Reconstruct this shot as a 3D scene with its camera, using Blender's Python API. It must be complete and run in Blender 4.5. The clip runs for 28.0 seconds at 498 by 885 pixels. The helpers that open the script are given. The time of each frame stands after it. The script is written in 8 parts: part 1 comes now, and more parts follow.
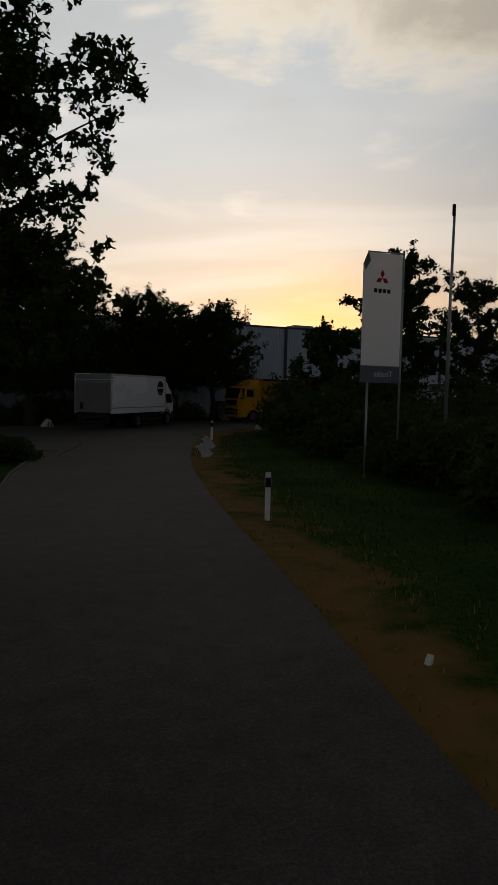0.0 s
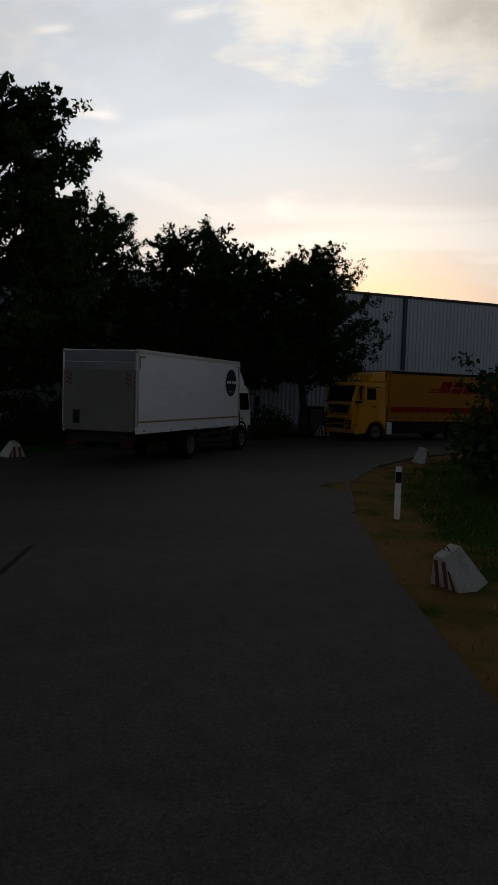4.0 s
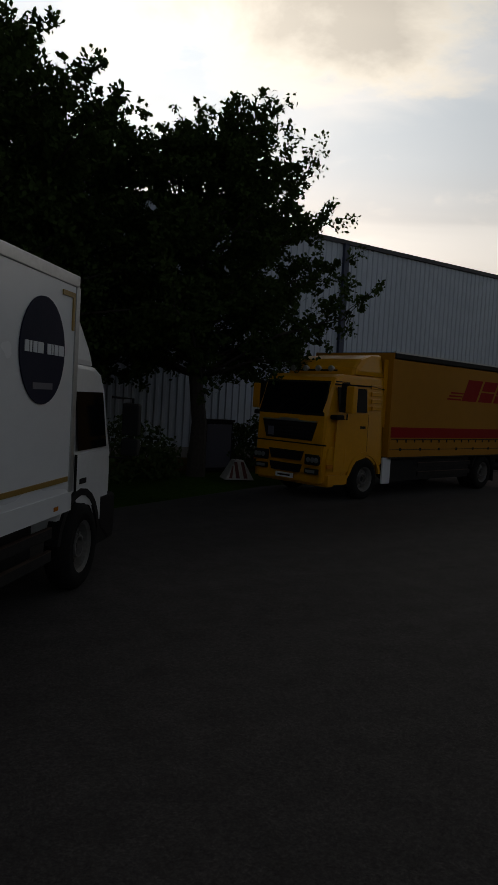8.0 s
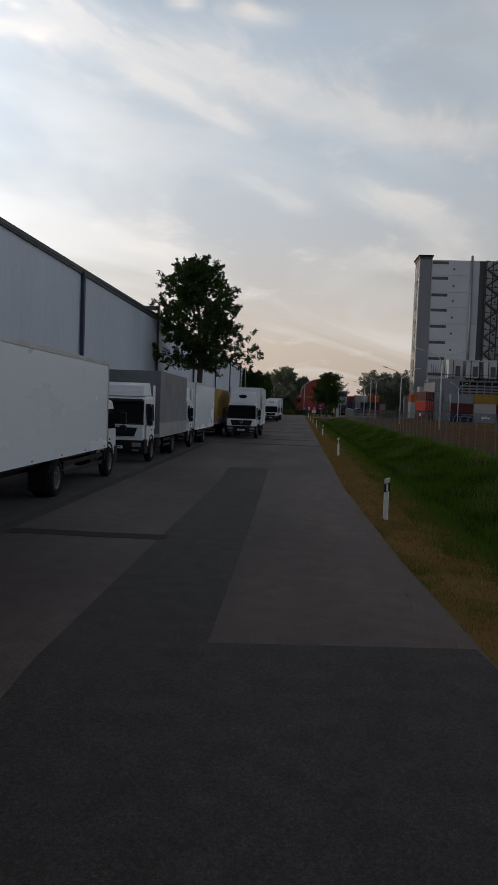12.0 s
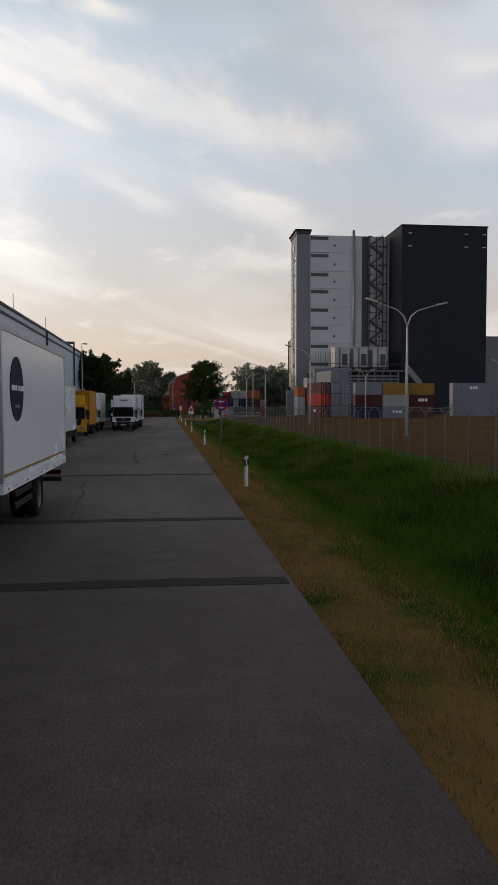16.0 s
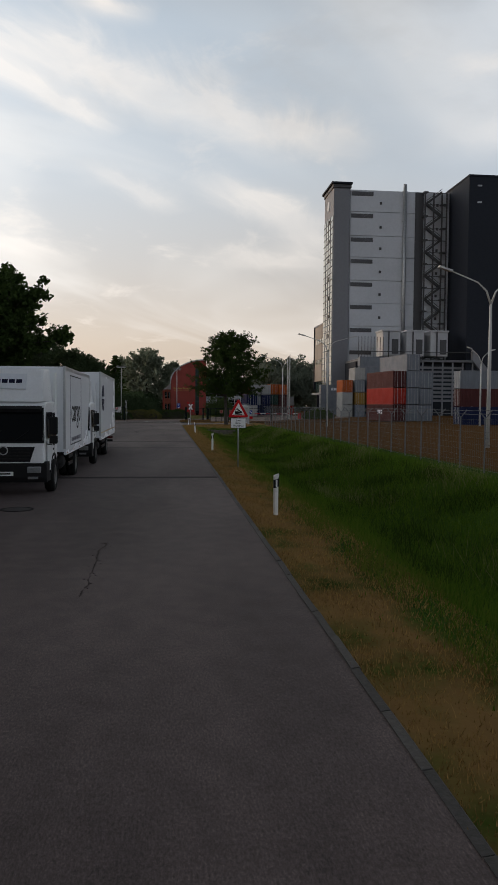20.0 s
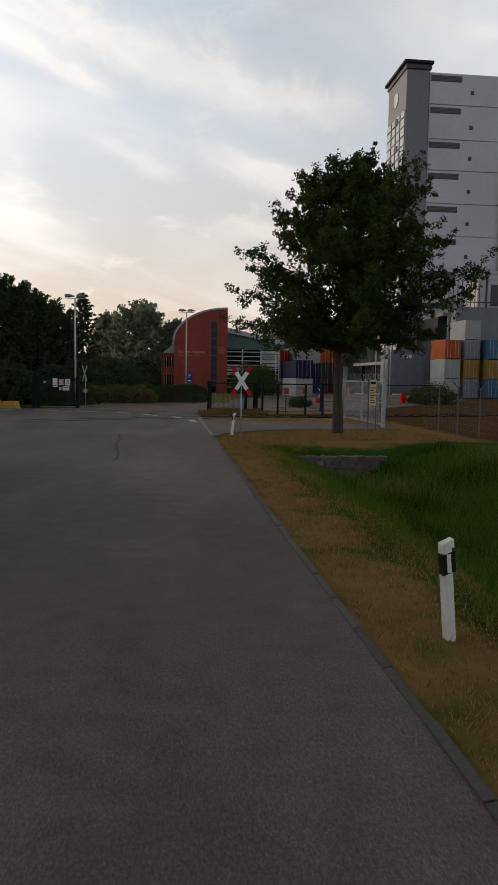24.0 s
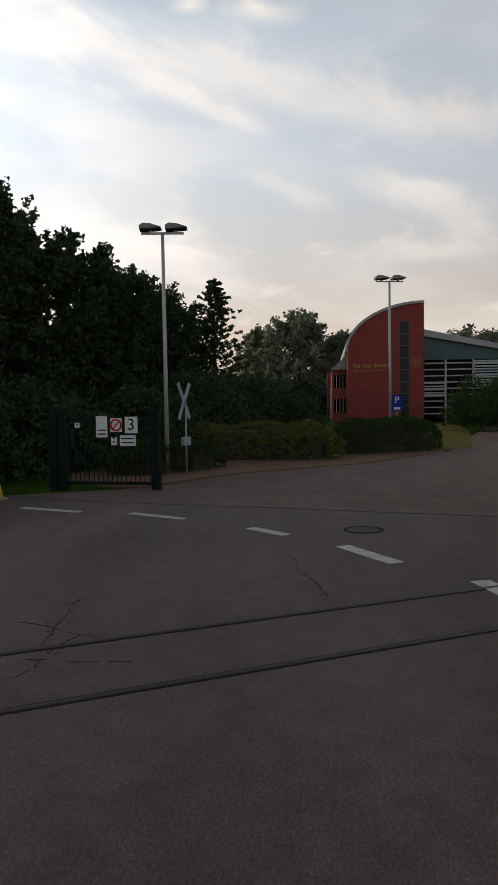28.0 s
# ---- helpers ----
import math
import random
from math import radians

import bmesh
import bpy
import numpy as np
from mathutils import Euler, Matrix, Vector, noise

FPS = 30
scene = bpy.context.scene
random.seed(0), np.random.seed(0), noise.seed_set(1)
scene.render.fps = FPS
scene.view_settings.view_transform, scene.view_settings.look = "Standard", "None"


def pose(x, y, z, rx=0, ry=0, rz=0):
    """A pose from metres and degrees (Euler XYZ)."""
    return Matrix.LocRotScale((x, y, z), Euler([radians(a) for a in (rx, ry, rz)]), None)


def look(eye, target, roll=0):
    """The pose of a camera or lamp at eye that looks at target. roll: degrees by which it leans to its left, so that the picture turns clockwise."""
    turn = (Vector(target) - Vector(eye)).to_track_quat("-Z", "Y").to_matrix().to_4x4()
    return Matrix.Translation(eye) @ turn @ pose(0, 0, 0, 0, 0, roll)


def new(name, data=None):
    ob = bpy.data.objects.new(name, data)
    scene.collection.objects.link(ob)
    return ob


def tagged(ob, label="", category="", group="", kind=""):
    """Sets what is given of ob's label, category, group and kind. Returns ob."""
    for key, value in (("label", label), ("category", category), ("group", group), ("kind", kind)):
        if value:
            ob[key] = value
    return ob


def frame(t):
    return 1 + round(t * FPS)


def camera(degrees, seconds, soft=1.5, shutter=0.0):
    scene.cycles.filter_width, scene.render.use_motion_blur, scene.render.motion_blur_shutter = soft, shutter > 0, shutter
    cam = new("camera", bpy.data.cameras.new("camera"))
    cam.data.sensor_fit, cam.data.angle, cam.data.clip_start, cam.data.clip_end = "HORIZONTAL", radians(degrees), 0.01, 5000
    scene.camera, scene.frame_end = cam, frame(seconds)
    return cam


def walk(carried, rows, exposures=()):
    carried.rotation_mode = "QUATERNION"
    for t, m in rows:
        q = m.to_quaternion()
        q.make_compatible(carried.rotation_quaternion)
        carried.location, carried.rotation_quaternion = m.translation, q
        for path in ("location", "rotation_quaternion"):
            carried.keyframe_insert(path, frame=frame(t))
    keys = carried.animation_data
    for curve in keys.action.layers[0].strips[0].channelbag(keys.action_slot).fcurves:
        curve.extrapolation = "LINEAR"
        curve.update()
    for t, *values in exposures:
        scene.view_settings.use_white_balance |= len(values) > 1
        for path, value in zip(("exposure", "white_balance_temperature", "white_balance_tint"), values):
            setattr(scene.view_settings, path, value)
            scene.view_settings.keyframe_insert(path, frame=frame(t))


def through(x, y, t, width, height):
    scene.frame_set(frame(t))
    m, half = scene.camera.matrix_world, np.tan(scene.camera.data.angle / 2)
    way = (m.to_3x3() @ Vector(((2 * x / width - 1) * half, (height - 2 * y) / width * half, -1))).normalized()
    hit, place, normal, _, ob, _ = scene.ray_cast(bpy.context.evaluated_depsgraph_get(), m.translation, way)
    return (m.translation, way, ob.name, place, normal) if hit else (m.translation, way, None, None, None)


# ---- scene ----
cam = camera(37.8, 28.0)
PATH = [
    (0, (0.216, -9.057, 2.614), (1.065, -7.252, 2.471), 1.3),
    (0.5, (0.854, -6.105, 2.609), (1.603, -4.256, 2.464), 2.3),
    (1, (1.639, -2.988, 2.53), (2.361, -1.128, 2.388), 2.0),
    (1.5, (2.504, 0.089, 2.503), (3.221, 1.951, 2.367), 2.0),
    (2, (3.315, 2.952, 2.511), (4.039, 4.81, 2.365), 2.3),
    (2.5, (4.161, 5.803, 2.472), (4.893, 7.659, 2.322), 2.4),
    (3, (4.99, 8.518, 2.406), (5.724, 10.373, 2.258), 2.1),
    (3.5, (5.835, 11.115, 2.343), (6.569, 12.97, 2.203), 1.7),
    (5.5, (8.507, 22.0, 2.434), (9.321, 23.821, 2.283), 2.6),
    (6, (9.277, 24.268, 2.396), (10.097, 26.087, 2.26), 2.5),
    (6.5, (10.173, 26.446, 2.368), (11.044, 28.24, 2.212), 3.4),
    (7, (11.238, 28.53, 2.444), (12.188, 30.284, 2.298), 2.9),
    (7.5, (12.389, 30.698, 2.343), (13.436, 32.397, 2.214), 3.2),
    (8, (13.803, 32.846, 2.3), (14.964, 34.47, 2.175), 3.3),
    (8.5, (15.402, 34.911, 2.548), (16.704, 36.421, 2.391), 3.7),
    (9, (17.525, 37.171, 2.362), (18.986, 38.531, 2.228), 4.1),
    (9.5, (20.093, 39.261, 2.301), (21.692, 40.455, 2.169), 4.3),
    (10, (23.038, 41.102, 2.284), (24.773, 42.088, 2.156), 5.4),
    (10.5, (26.164, 42.825, 2.31), (28.027, 43.543, 2.181), 5.0),
    (11, (29.785, 43.296, 2.42), (31.712, 43.817, 2.298), 3.1),
    (11.5, (33.277, 43.948, 2.42), (35.249, 44.258, 2.303), 2.4),
    (12, (36.83, 44.42, 2.538), (38.823, 44.556, 2.436), 2.1),
    (12.5, (41.104, 44.668, 2.489), (43.101, 44.666, 2.386), 1.8),
    (13, (45.464, 44.825, 2.498), (47.458, 44.719, 2.395), 1.2),
    (13.5, (50.226, 44.884, 2.487), (52.217, 44.723, 2.384), 0.4),
    (15.5, (76.508, 44.689, 2.463), (78.492, 44.457, 2.357), -0.0),
    (16, (82.432, 44.704, 2.493), (84.418, 44.481, 2.396), -0.1),
    (16.5, (88.881, 44.742, 2.525), (90.867, 44.53, 2.424), 0.0),
    (17, (95.681, 44.762, 2.521), (97.668, 44.557, 2.427), 0.1),
    (17.5, (102.592, 44.851, 2.585), (104.577, 44.643, 2.468), 0.6),
    (18, (109.588, 44.857, 2.647), (111.572, 44.643, 2.512), 0.7),
    (18.5, (116.746, 44.865, 2.612), (118.73, 44.644, 2.498), 0.4),
    (19, (124.297, 44.78, 2.564), (126.282, 44.558, 2.455), 0.3),
    (19.5, (132.25, 44.821, 2.571), (134.235, 44.6, 2.464), 0.4),
    (20, (140.102, 44.804, 2.599), (142.087, 44.583, 2.497), 0.4),
    (20.5, (148.135, 44.648, 2.516), (150.121, 44.438, 2.418), -0.0),
    (21, (156.36, 44.645, 2.52), (158.345, 44.437, 2.395), 0.5),
    (21.5, (164.34, 44.749, 2.59), (166.324, 44.538, 2.454), 1.0),
    (23.5, (196.136, 44.868, 2.488), (198.115, 44.651, 2.298), 0.9),
    (24, (203.124, 44.959, 2.457), (205.104, 44.739, 2.282), 0.9),
    (24.5, (209.609, 44.976, 2.465), (211.59, 44.753, 2.294), 1.2),
    (25, (215.551, 44.905, 2.525), (217.531, 44.688, 2.346), 1.1),
    (25.5, (220.904, 44.909, 2.514), (222.884, 44.703, 2.316), 0.8),
    (26, (225.5, 44.946, 2.493), (227.481, 44.755, 2.291), 0.5),
    (26.5, (229.369, 45.073, 2.524), (231.354, 44.912, 2.336), 0.3),
    (27, (233.091, 45.375, 2.481), (235.081, 45.279, 2.298), -0.2),
    (27.5, (235.973, 45.91, 2.571), (237.965, 45.93, 2.399), -0.7),
    (28, (238.611, 46.846, 2.57), (240.597, 47.054, 2.462), -0.9),
]
walk(cam, [(t, look(eye, target, roll)) for t, eye, target, roll in PATH],
     exposures=[(0.0, -2.15, 6950, 10), (1.0, -2.12, 6850, 10), (2.0, -2.1, 6650, 10), (3.0, -2.0, 6620, 10), (6.0, -1.76, 6560, 10), (8.0, -1.45, 6850, 10), (9.0, -1.14, 6700, 10), (10.0, -0.95, 6450, 10), (11.0, -0.52, 6400, 10), (12.0, -0.40, 6400, 10),
                (13.0, -0.24, 6530, 10), (16.0, -0.12, 6560, 10), (21.0, -0.14, 6560, 10), (24.5, -0.02, 6680, 11), (28.0, -0.18, 6650, 11)])

# ---- evening sky and a very low sun ----
SUN_AZ, SUN_UP = 31.0, 2.5
GLOW_AZ = 18.0  # the thin cloud north of the sun glows widest
sun_dir = Vector((math.sin(radians(SUN_AZ)) * math.cos(radians(SUN_UP)), math.cos(radians(SUN_AZ)) * math.cos(radians(SUN_UP)), math.sin(radians(SUN_UP))))
world = bpy.data.worlds.new("evening")
scene.world = world
world.use_nodes = True
wn, wl = world.node_tree.nodes, world.node_tree.links
wn.clear()


def wnode(kind, **values):
    n = wn.new(kind)
    for key, value in values.items():
        n.inputs[int(key[1:])].default_value = value
    return n


def wmath(op, a, b=None, clamp=False):
    n = wn.new("ShaderNodeMath")
    n.operation, n.use_clamp = op, clamp
    for k, v in enumerate((a, b)):
        if v is None:
            continue
        if isinstance(v, (int, float)):
            n.inputs[k].default_value = v
        else:
            wl.new(v, n.inputs[k])
    return n.outputs[0]


def wmix(fac, a, b, blend="MIX"):
    n = wn.new("ShaderNodeMix")
    n.data_type, n.blend_type = "RGBA", blend
    for k, v in ((0, fac), (6, a), (7, b)):
        if isinstance(v, (int, float)):
            n.inputs[k].default_value = v
        elif isinstance(v, tuple):
            n.inputs[k].default_value = (*v, 1)
        else:
            wl.new(v, n.inputs[k])
    return n.outputs[2]


def wramp(fac, stops, smooth=False):
    n = wn.new("ShaderNodeValToRGB")
    if smooth:
        n.color_ramp.interpolation = smooth if isinstance(smooth, str) else "EASE"
    while len(n.color_ramp.elements) < len(stops):
        n.color_ramp.elements.new(0.5)
    for e, (at, c) in zip(n.color_ramp.elements, stops):
        e.position, e.color = at, (*c, 1)
    wl.new(fac, n.inputs[0])
    return n.outputs[0]


coord = wn.new("ShaderNodeTexCoord").outputs["Generated"]
split = wn.new("ShaderNodeSeparateXYZ")
wl.new(coord, split.inputs[0])
up = wmath("MAXIMUM", split.outputs[2], 0.0)
dot = wn.new("ShaderNodeVectorMath")
dot.operation = "DOT_PRODUCT"
wl.new(coord, dot.inputs[0])
dot.inputs[1].default_value = sun_dir
toward = wmath("MAXIMUM", dot.outputs["Value"], 0.0)
# clear part: haze that turns from peach to pale blue with height, over the physical sky
haze = wramp(up, [(0.0, (0.60, 0.48, 0.39)), (0.08, (0.70, 0.60, 0.51)), (0.18, (0.68, 0.66, 0.645)), (0.30, (0.65, 0.715, 0.785)), (0.46, (0.60, 0.69, 0.79)), (1.0, (0.15, 0.19, 0.26))])
sky = wn.new("ShaderNodeTexSky")
sky.sky_type, sky.sun_disc = "NISHITA", False
sky.sun_elevation, sky.sun_rotation = radians(SUN_UP), radians(SUN_AZ)
sky.air_density, sky.dust_density = 1.0, 2.0
physical = wmix(1.0, sky.outputs[0], (0.12, 0.12, 0.12), "MULTIPLY")
clear = wmix(0.12, haze, physical)
# clouds: thin streaks on a high flat layer
flat = wn.new("ShaderNodeCombineXYZ")
height = wmath("ADD", up, 0.16)
wl.new(wmath("DIVIDE", split.outputs[0], height), flat.inputs[0])
wl.new(wmath("DIVIDE", split.outputs[1], height), flat.inputs[1])


def layer(turn, scale, noise_scale, detail, rough, warp, offset):
    turned = wn.new("ShaderNodeMapping")
    turned.inputs["Rotation"].default_value = (0, 0, radians(turn))
    wl.new(flat.outputs[0], turned.inputs[0])
    m = wn.new("ShaderNodeMapping")
    m.inputs["Location"].default_value = offset
    m.inputs["Scale"].default_value = scale
    wl.new(turned.outputs[0], m.inputs[0])
    n = wn.new("ShaderNodeTexNoise")
    n.inputs["Scale"].default_value, n.inputs["Detail"].default_value = noise_scale, detail
    n.inputs["Roughness"].default_value, n.inputs["Distortion"].default_value = rough, warp
    wl.new(m.outputs[0], n.inputs["Vector"])
    return n.outputs["Fac"]


streaks = wramp(layer(38, (0.42, 1.1, 1), 1.0, 4, 0.5, 0.9, (3.1, 1.7, 0)), [(0.42, (0, 0, 0)), (0.66, (1, 1, 1))], True)
tufts = wramp(layer(-20, (1.0, 1.0, 1), 2.6, 6, 0.6, 0.3, (7.3, 2.2, 0)), [(0.56, (0, 0, 0)), (0.74, (1, 1, 1))], True)
bank = wramp(layer(60, (0.7, 1.0, 1), 0.8, 7, 0.62, 0.3, (1.9, 6.4, 0)), [(0.46, (0, 0, 0)), (0.62, (1, 1, 1))], True)
# nearness to the sun's bearing, whatever the height
bearing = wmath("ADD", wmath("MULTIPLY", split.outputs[0], math.sin(radians(GLOW_AZ))), wmath("MULTIPLY", split.outputs[1], math.cos(radians(GLOW_AZ))))
level = wmath("SQRT", wmath("ADD", wmath("MULTIPLY", split.outputs[0], split.outputs[0]), wmath("MULTIPLY", split.outputs[1], split.outputs[1])))
facing = wmath("DIVIDE", bearing, wmath("ADD", level, 0.02))
ahead = wmath("MAXIMUM", facing, 0.0)
frayed = layer(25, (0.8, 1.5, 1), 4.5, 6, 0.6, 0.5, (2.6, 8.1, 0))


def streak(p, q, half, dense):
    """A long wisp of cloud between two points of the layer, with frayed edges and faint ends."""
    d = Vector((q[0] - p[0], q[1] - p[1], 0))
    far, d = d.length, d.normalized()
    from_p = wn.new("ShaderNodeVectorMath")
    from_p.operation = "SUBTRACT"
    wl.new(flat.outputs[0], from_p.inputs[0])
    from_p.inputs[1].default_value = (*p, 0)
    both = []
    for axis in (d, Vector((-d.y, d.x, 0))):
        v = wn.new("ShaderNodeVectorMath")
        v.operation = "DOT_PRODUCT"
        wl.new(from_p.outputs[0], v.inputs[0])
        v.inputs[1].default_value = axis
        both.append(v.outputs["Value"])
    along, across = both
    ends = wmath("MULTIPLY", wmath("DIVIDE", wmath("ADD", along, half), half * 2.2, True), wmath("DIVIDE", wmath("SUBTRACT", far + half, along), half * 2.2, True), True)
    wavy = wmath("ADD", across, wmath("MULTIPLY", wmath("SUBTRACT", frayed, 0.5), half * 2.6))
    body = wmath("SUBTRACT", 1.25, wmath("DIVIDE", wmath("ABSOLUTE", wavy), half * 1.45), True)
    thick = wmath("ADD", 0.25, wmath("MULTIPLY", frayed, 1.2))
    return wmath("MULTIPLY", wmath("MULTIPLY", wmath("MULTIPLY", body, body), ends), wmath("MULTIPLY", thick, dense * 0.66), True)


with_streaks = wmix(wmath("MULTIPLY", streaks, 0.50), clear, (1.0, 0.97, 0.93))
with_tufts = wmix(wmath("MULTIPLY", tufts, 0.38), with_streaks, (1.02, 0.94, 0.86))
for p, q, half, dense in (((1.36, 0.62), (1.73, -0.05), 0.105, 0.95), ((1.73, -0.05), (1.88, -0.46), 0.10, 0.95), ((1.56, 0.42), (1.86, 0.15), 0.05, 0.9), ((2.05, 0.2), (2.33, 0.0), 0.06, 0.55), ((2.14, -0.13), (2.39, -0.45), 0.095, 0.85),
                          ((2.39, -0.45), (2.66, -0.52), 0.09, 0.6), ((2.73, -0.21), (2.76, -0.58), 0.11, 0.7), ((2.5, 0.66), (2.8, 0.43), 0.12, 0.75), ((1.76, -0.72), (1.74, -0.98), 0.09, 0.6), ((1.41, 0.17), (1.43, 0.05), 0.035, 0.9), ((1.50, -0.60), (1.47, -0.75), 0.03, 0.7),
                          ((0.26, 1.88), (0.37, 1.88), 0.026, 0.95), ((0.15, 1.60), (0.21, 1.56), 0.016, 0.95), ((0.40, 1.45), (0.46, 1.40), 0.02, 0.9), ((0.44, 2.18), (0.88, 2.41), 0.06, 0.25), ((1.41, 0.69), (1.46, 0.50), 0.034, 0.8), ((1.30, 0.61), (1.32, 0.46), 0.03, 0.8), ((1.10, 1.42), (1.29, 0.97), 0.11, 0.7),
                          ((1.325, 0.615), (1.345, 0.585), 0.02, 1.3), ((1.455, 0.575), (1.475, 0.545), 0.016, 1.3), ((1.368, 0.57), (1.378, 0.555), 0.012, 1.2), ((1.38, 0.27), (1.39, 0.22), 0.02, 1.2), ((1.40, 0.14), (1.41, 0.10), 0.022, 1.2)):
    with_tufts = wmix(streak(p, q, half, dense), with_tufts, (1.04, 0.97, 0.90))
high = wmath("MULTIPLY", wmath("SUBTRACT", up, 0.27), 7.0, True)
with_bank = wmix(wmath("MULTIPLY", wmath("MULTIPLY", bank, high), 0.35), with_tufts, (0.46, 0.44, 0.43))
# one broad grey cloud with a sunlit rim, high above the sunset
away = wn.new("ShaderNodeVectorMath")
away.operation = "DISTANCE"
wl.new(flat.outputs[0], away.inputs[0])
away.inputs[1].default_value = (0.74, 1.0, 0.0)
ragged = wmath("ADD", wmath("SUBTRACT", 0.47, away.outputs["Value"]), wmath("MULTIPLY", wmath("SUBTRACT", layer(15, (1, 1, 1), 3.2, 6, 0.62, 0.2, (4.4, 0.6, 0)), 0.5), 0.75))
rim = wmath("MULTIPLY", wmath("ADD", ragged, 0.05), 7.0, True)
core = wmath("MULTIPLY", wmath("SUBTRACT", ragged, 0.06), 5.0, True)
shaded = wmix(wmath("MULTIPLY", core, 0.62), wmix(wmath("MULTIPLY", rim, 0.65), with_bank, (1.0, 0.90, 0.74)), (0.46, 0.43, 0.39))
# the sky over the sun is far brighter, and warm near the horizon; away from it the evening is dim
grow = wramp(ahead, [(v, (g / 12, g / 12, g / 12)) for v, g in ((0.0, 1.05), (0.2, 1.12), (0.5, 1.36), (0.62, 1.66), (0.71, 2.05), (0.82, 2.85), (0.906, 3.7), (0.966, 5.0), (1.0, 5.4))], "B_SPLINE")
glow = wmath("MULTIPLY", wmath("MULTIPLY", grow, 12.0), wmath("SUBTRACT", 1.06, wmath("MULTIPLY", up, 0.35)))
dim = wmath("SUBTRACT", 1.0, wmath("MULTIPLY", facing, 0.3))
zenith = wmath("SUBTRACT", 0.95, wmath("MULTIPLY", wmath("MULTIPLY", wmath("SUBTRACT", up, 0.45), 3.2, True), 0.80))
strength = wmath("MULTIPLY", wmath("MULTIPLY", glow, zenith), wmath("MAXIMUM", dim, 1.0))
low = wmath("POWER", wmath("SUBTRACT", 1.0, up, True), 9.0)
broad = wmix(wmath("MULTIPLY", wmath("POWER", ahead, 14.0), low), (1.0, 1.0, 1.0), (1.10, 0.92, 0.66))
cool = wmix(wmath("SUBTRACT", 0.1, wmath("MULTIPLY", facing, 1.5), True), broad, (0.90, 0.99, 1.12), "MULTIPLY")
soft = wmix(wmath("POWER", ahead, 8.0), cool, (1.03, 0.995, 0.96), "MULTIPLY")
warm = wmix(wmath("MULTIPLY", wmath("POWER", toward, 220.0), 0.8), soft, (1.5, 1.15, 0.5))
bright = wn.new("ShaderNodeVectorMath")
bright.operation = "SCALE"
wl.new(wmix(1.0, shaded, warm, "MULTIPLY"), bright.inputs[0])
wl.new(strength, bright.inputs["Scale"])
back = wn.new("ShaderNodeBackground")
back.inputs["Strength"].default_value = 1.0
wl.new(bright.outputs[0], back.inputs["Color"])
wl.new(back.outputs[0], wn.new("ShaderNodeOutputWorld").inputs[0])

sun = new("sun", bpy.data.lights.new("sun", "SUN"))
sun.data.energy, sun.data.angle, sun.data.color = 0.8, radians(10.0), (1.0, 0.62, 0.34)
sun.matrix_world = look(tuple(sun_dir * 300), (0, 0, 0))

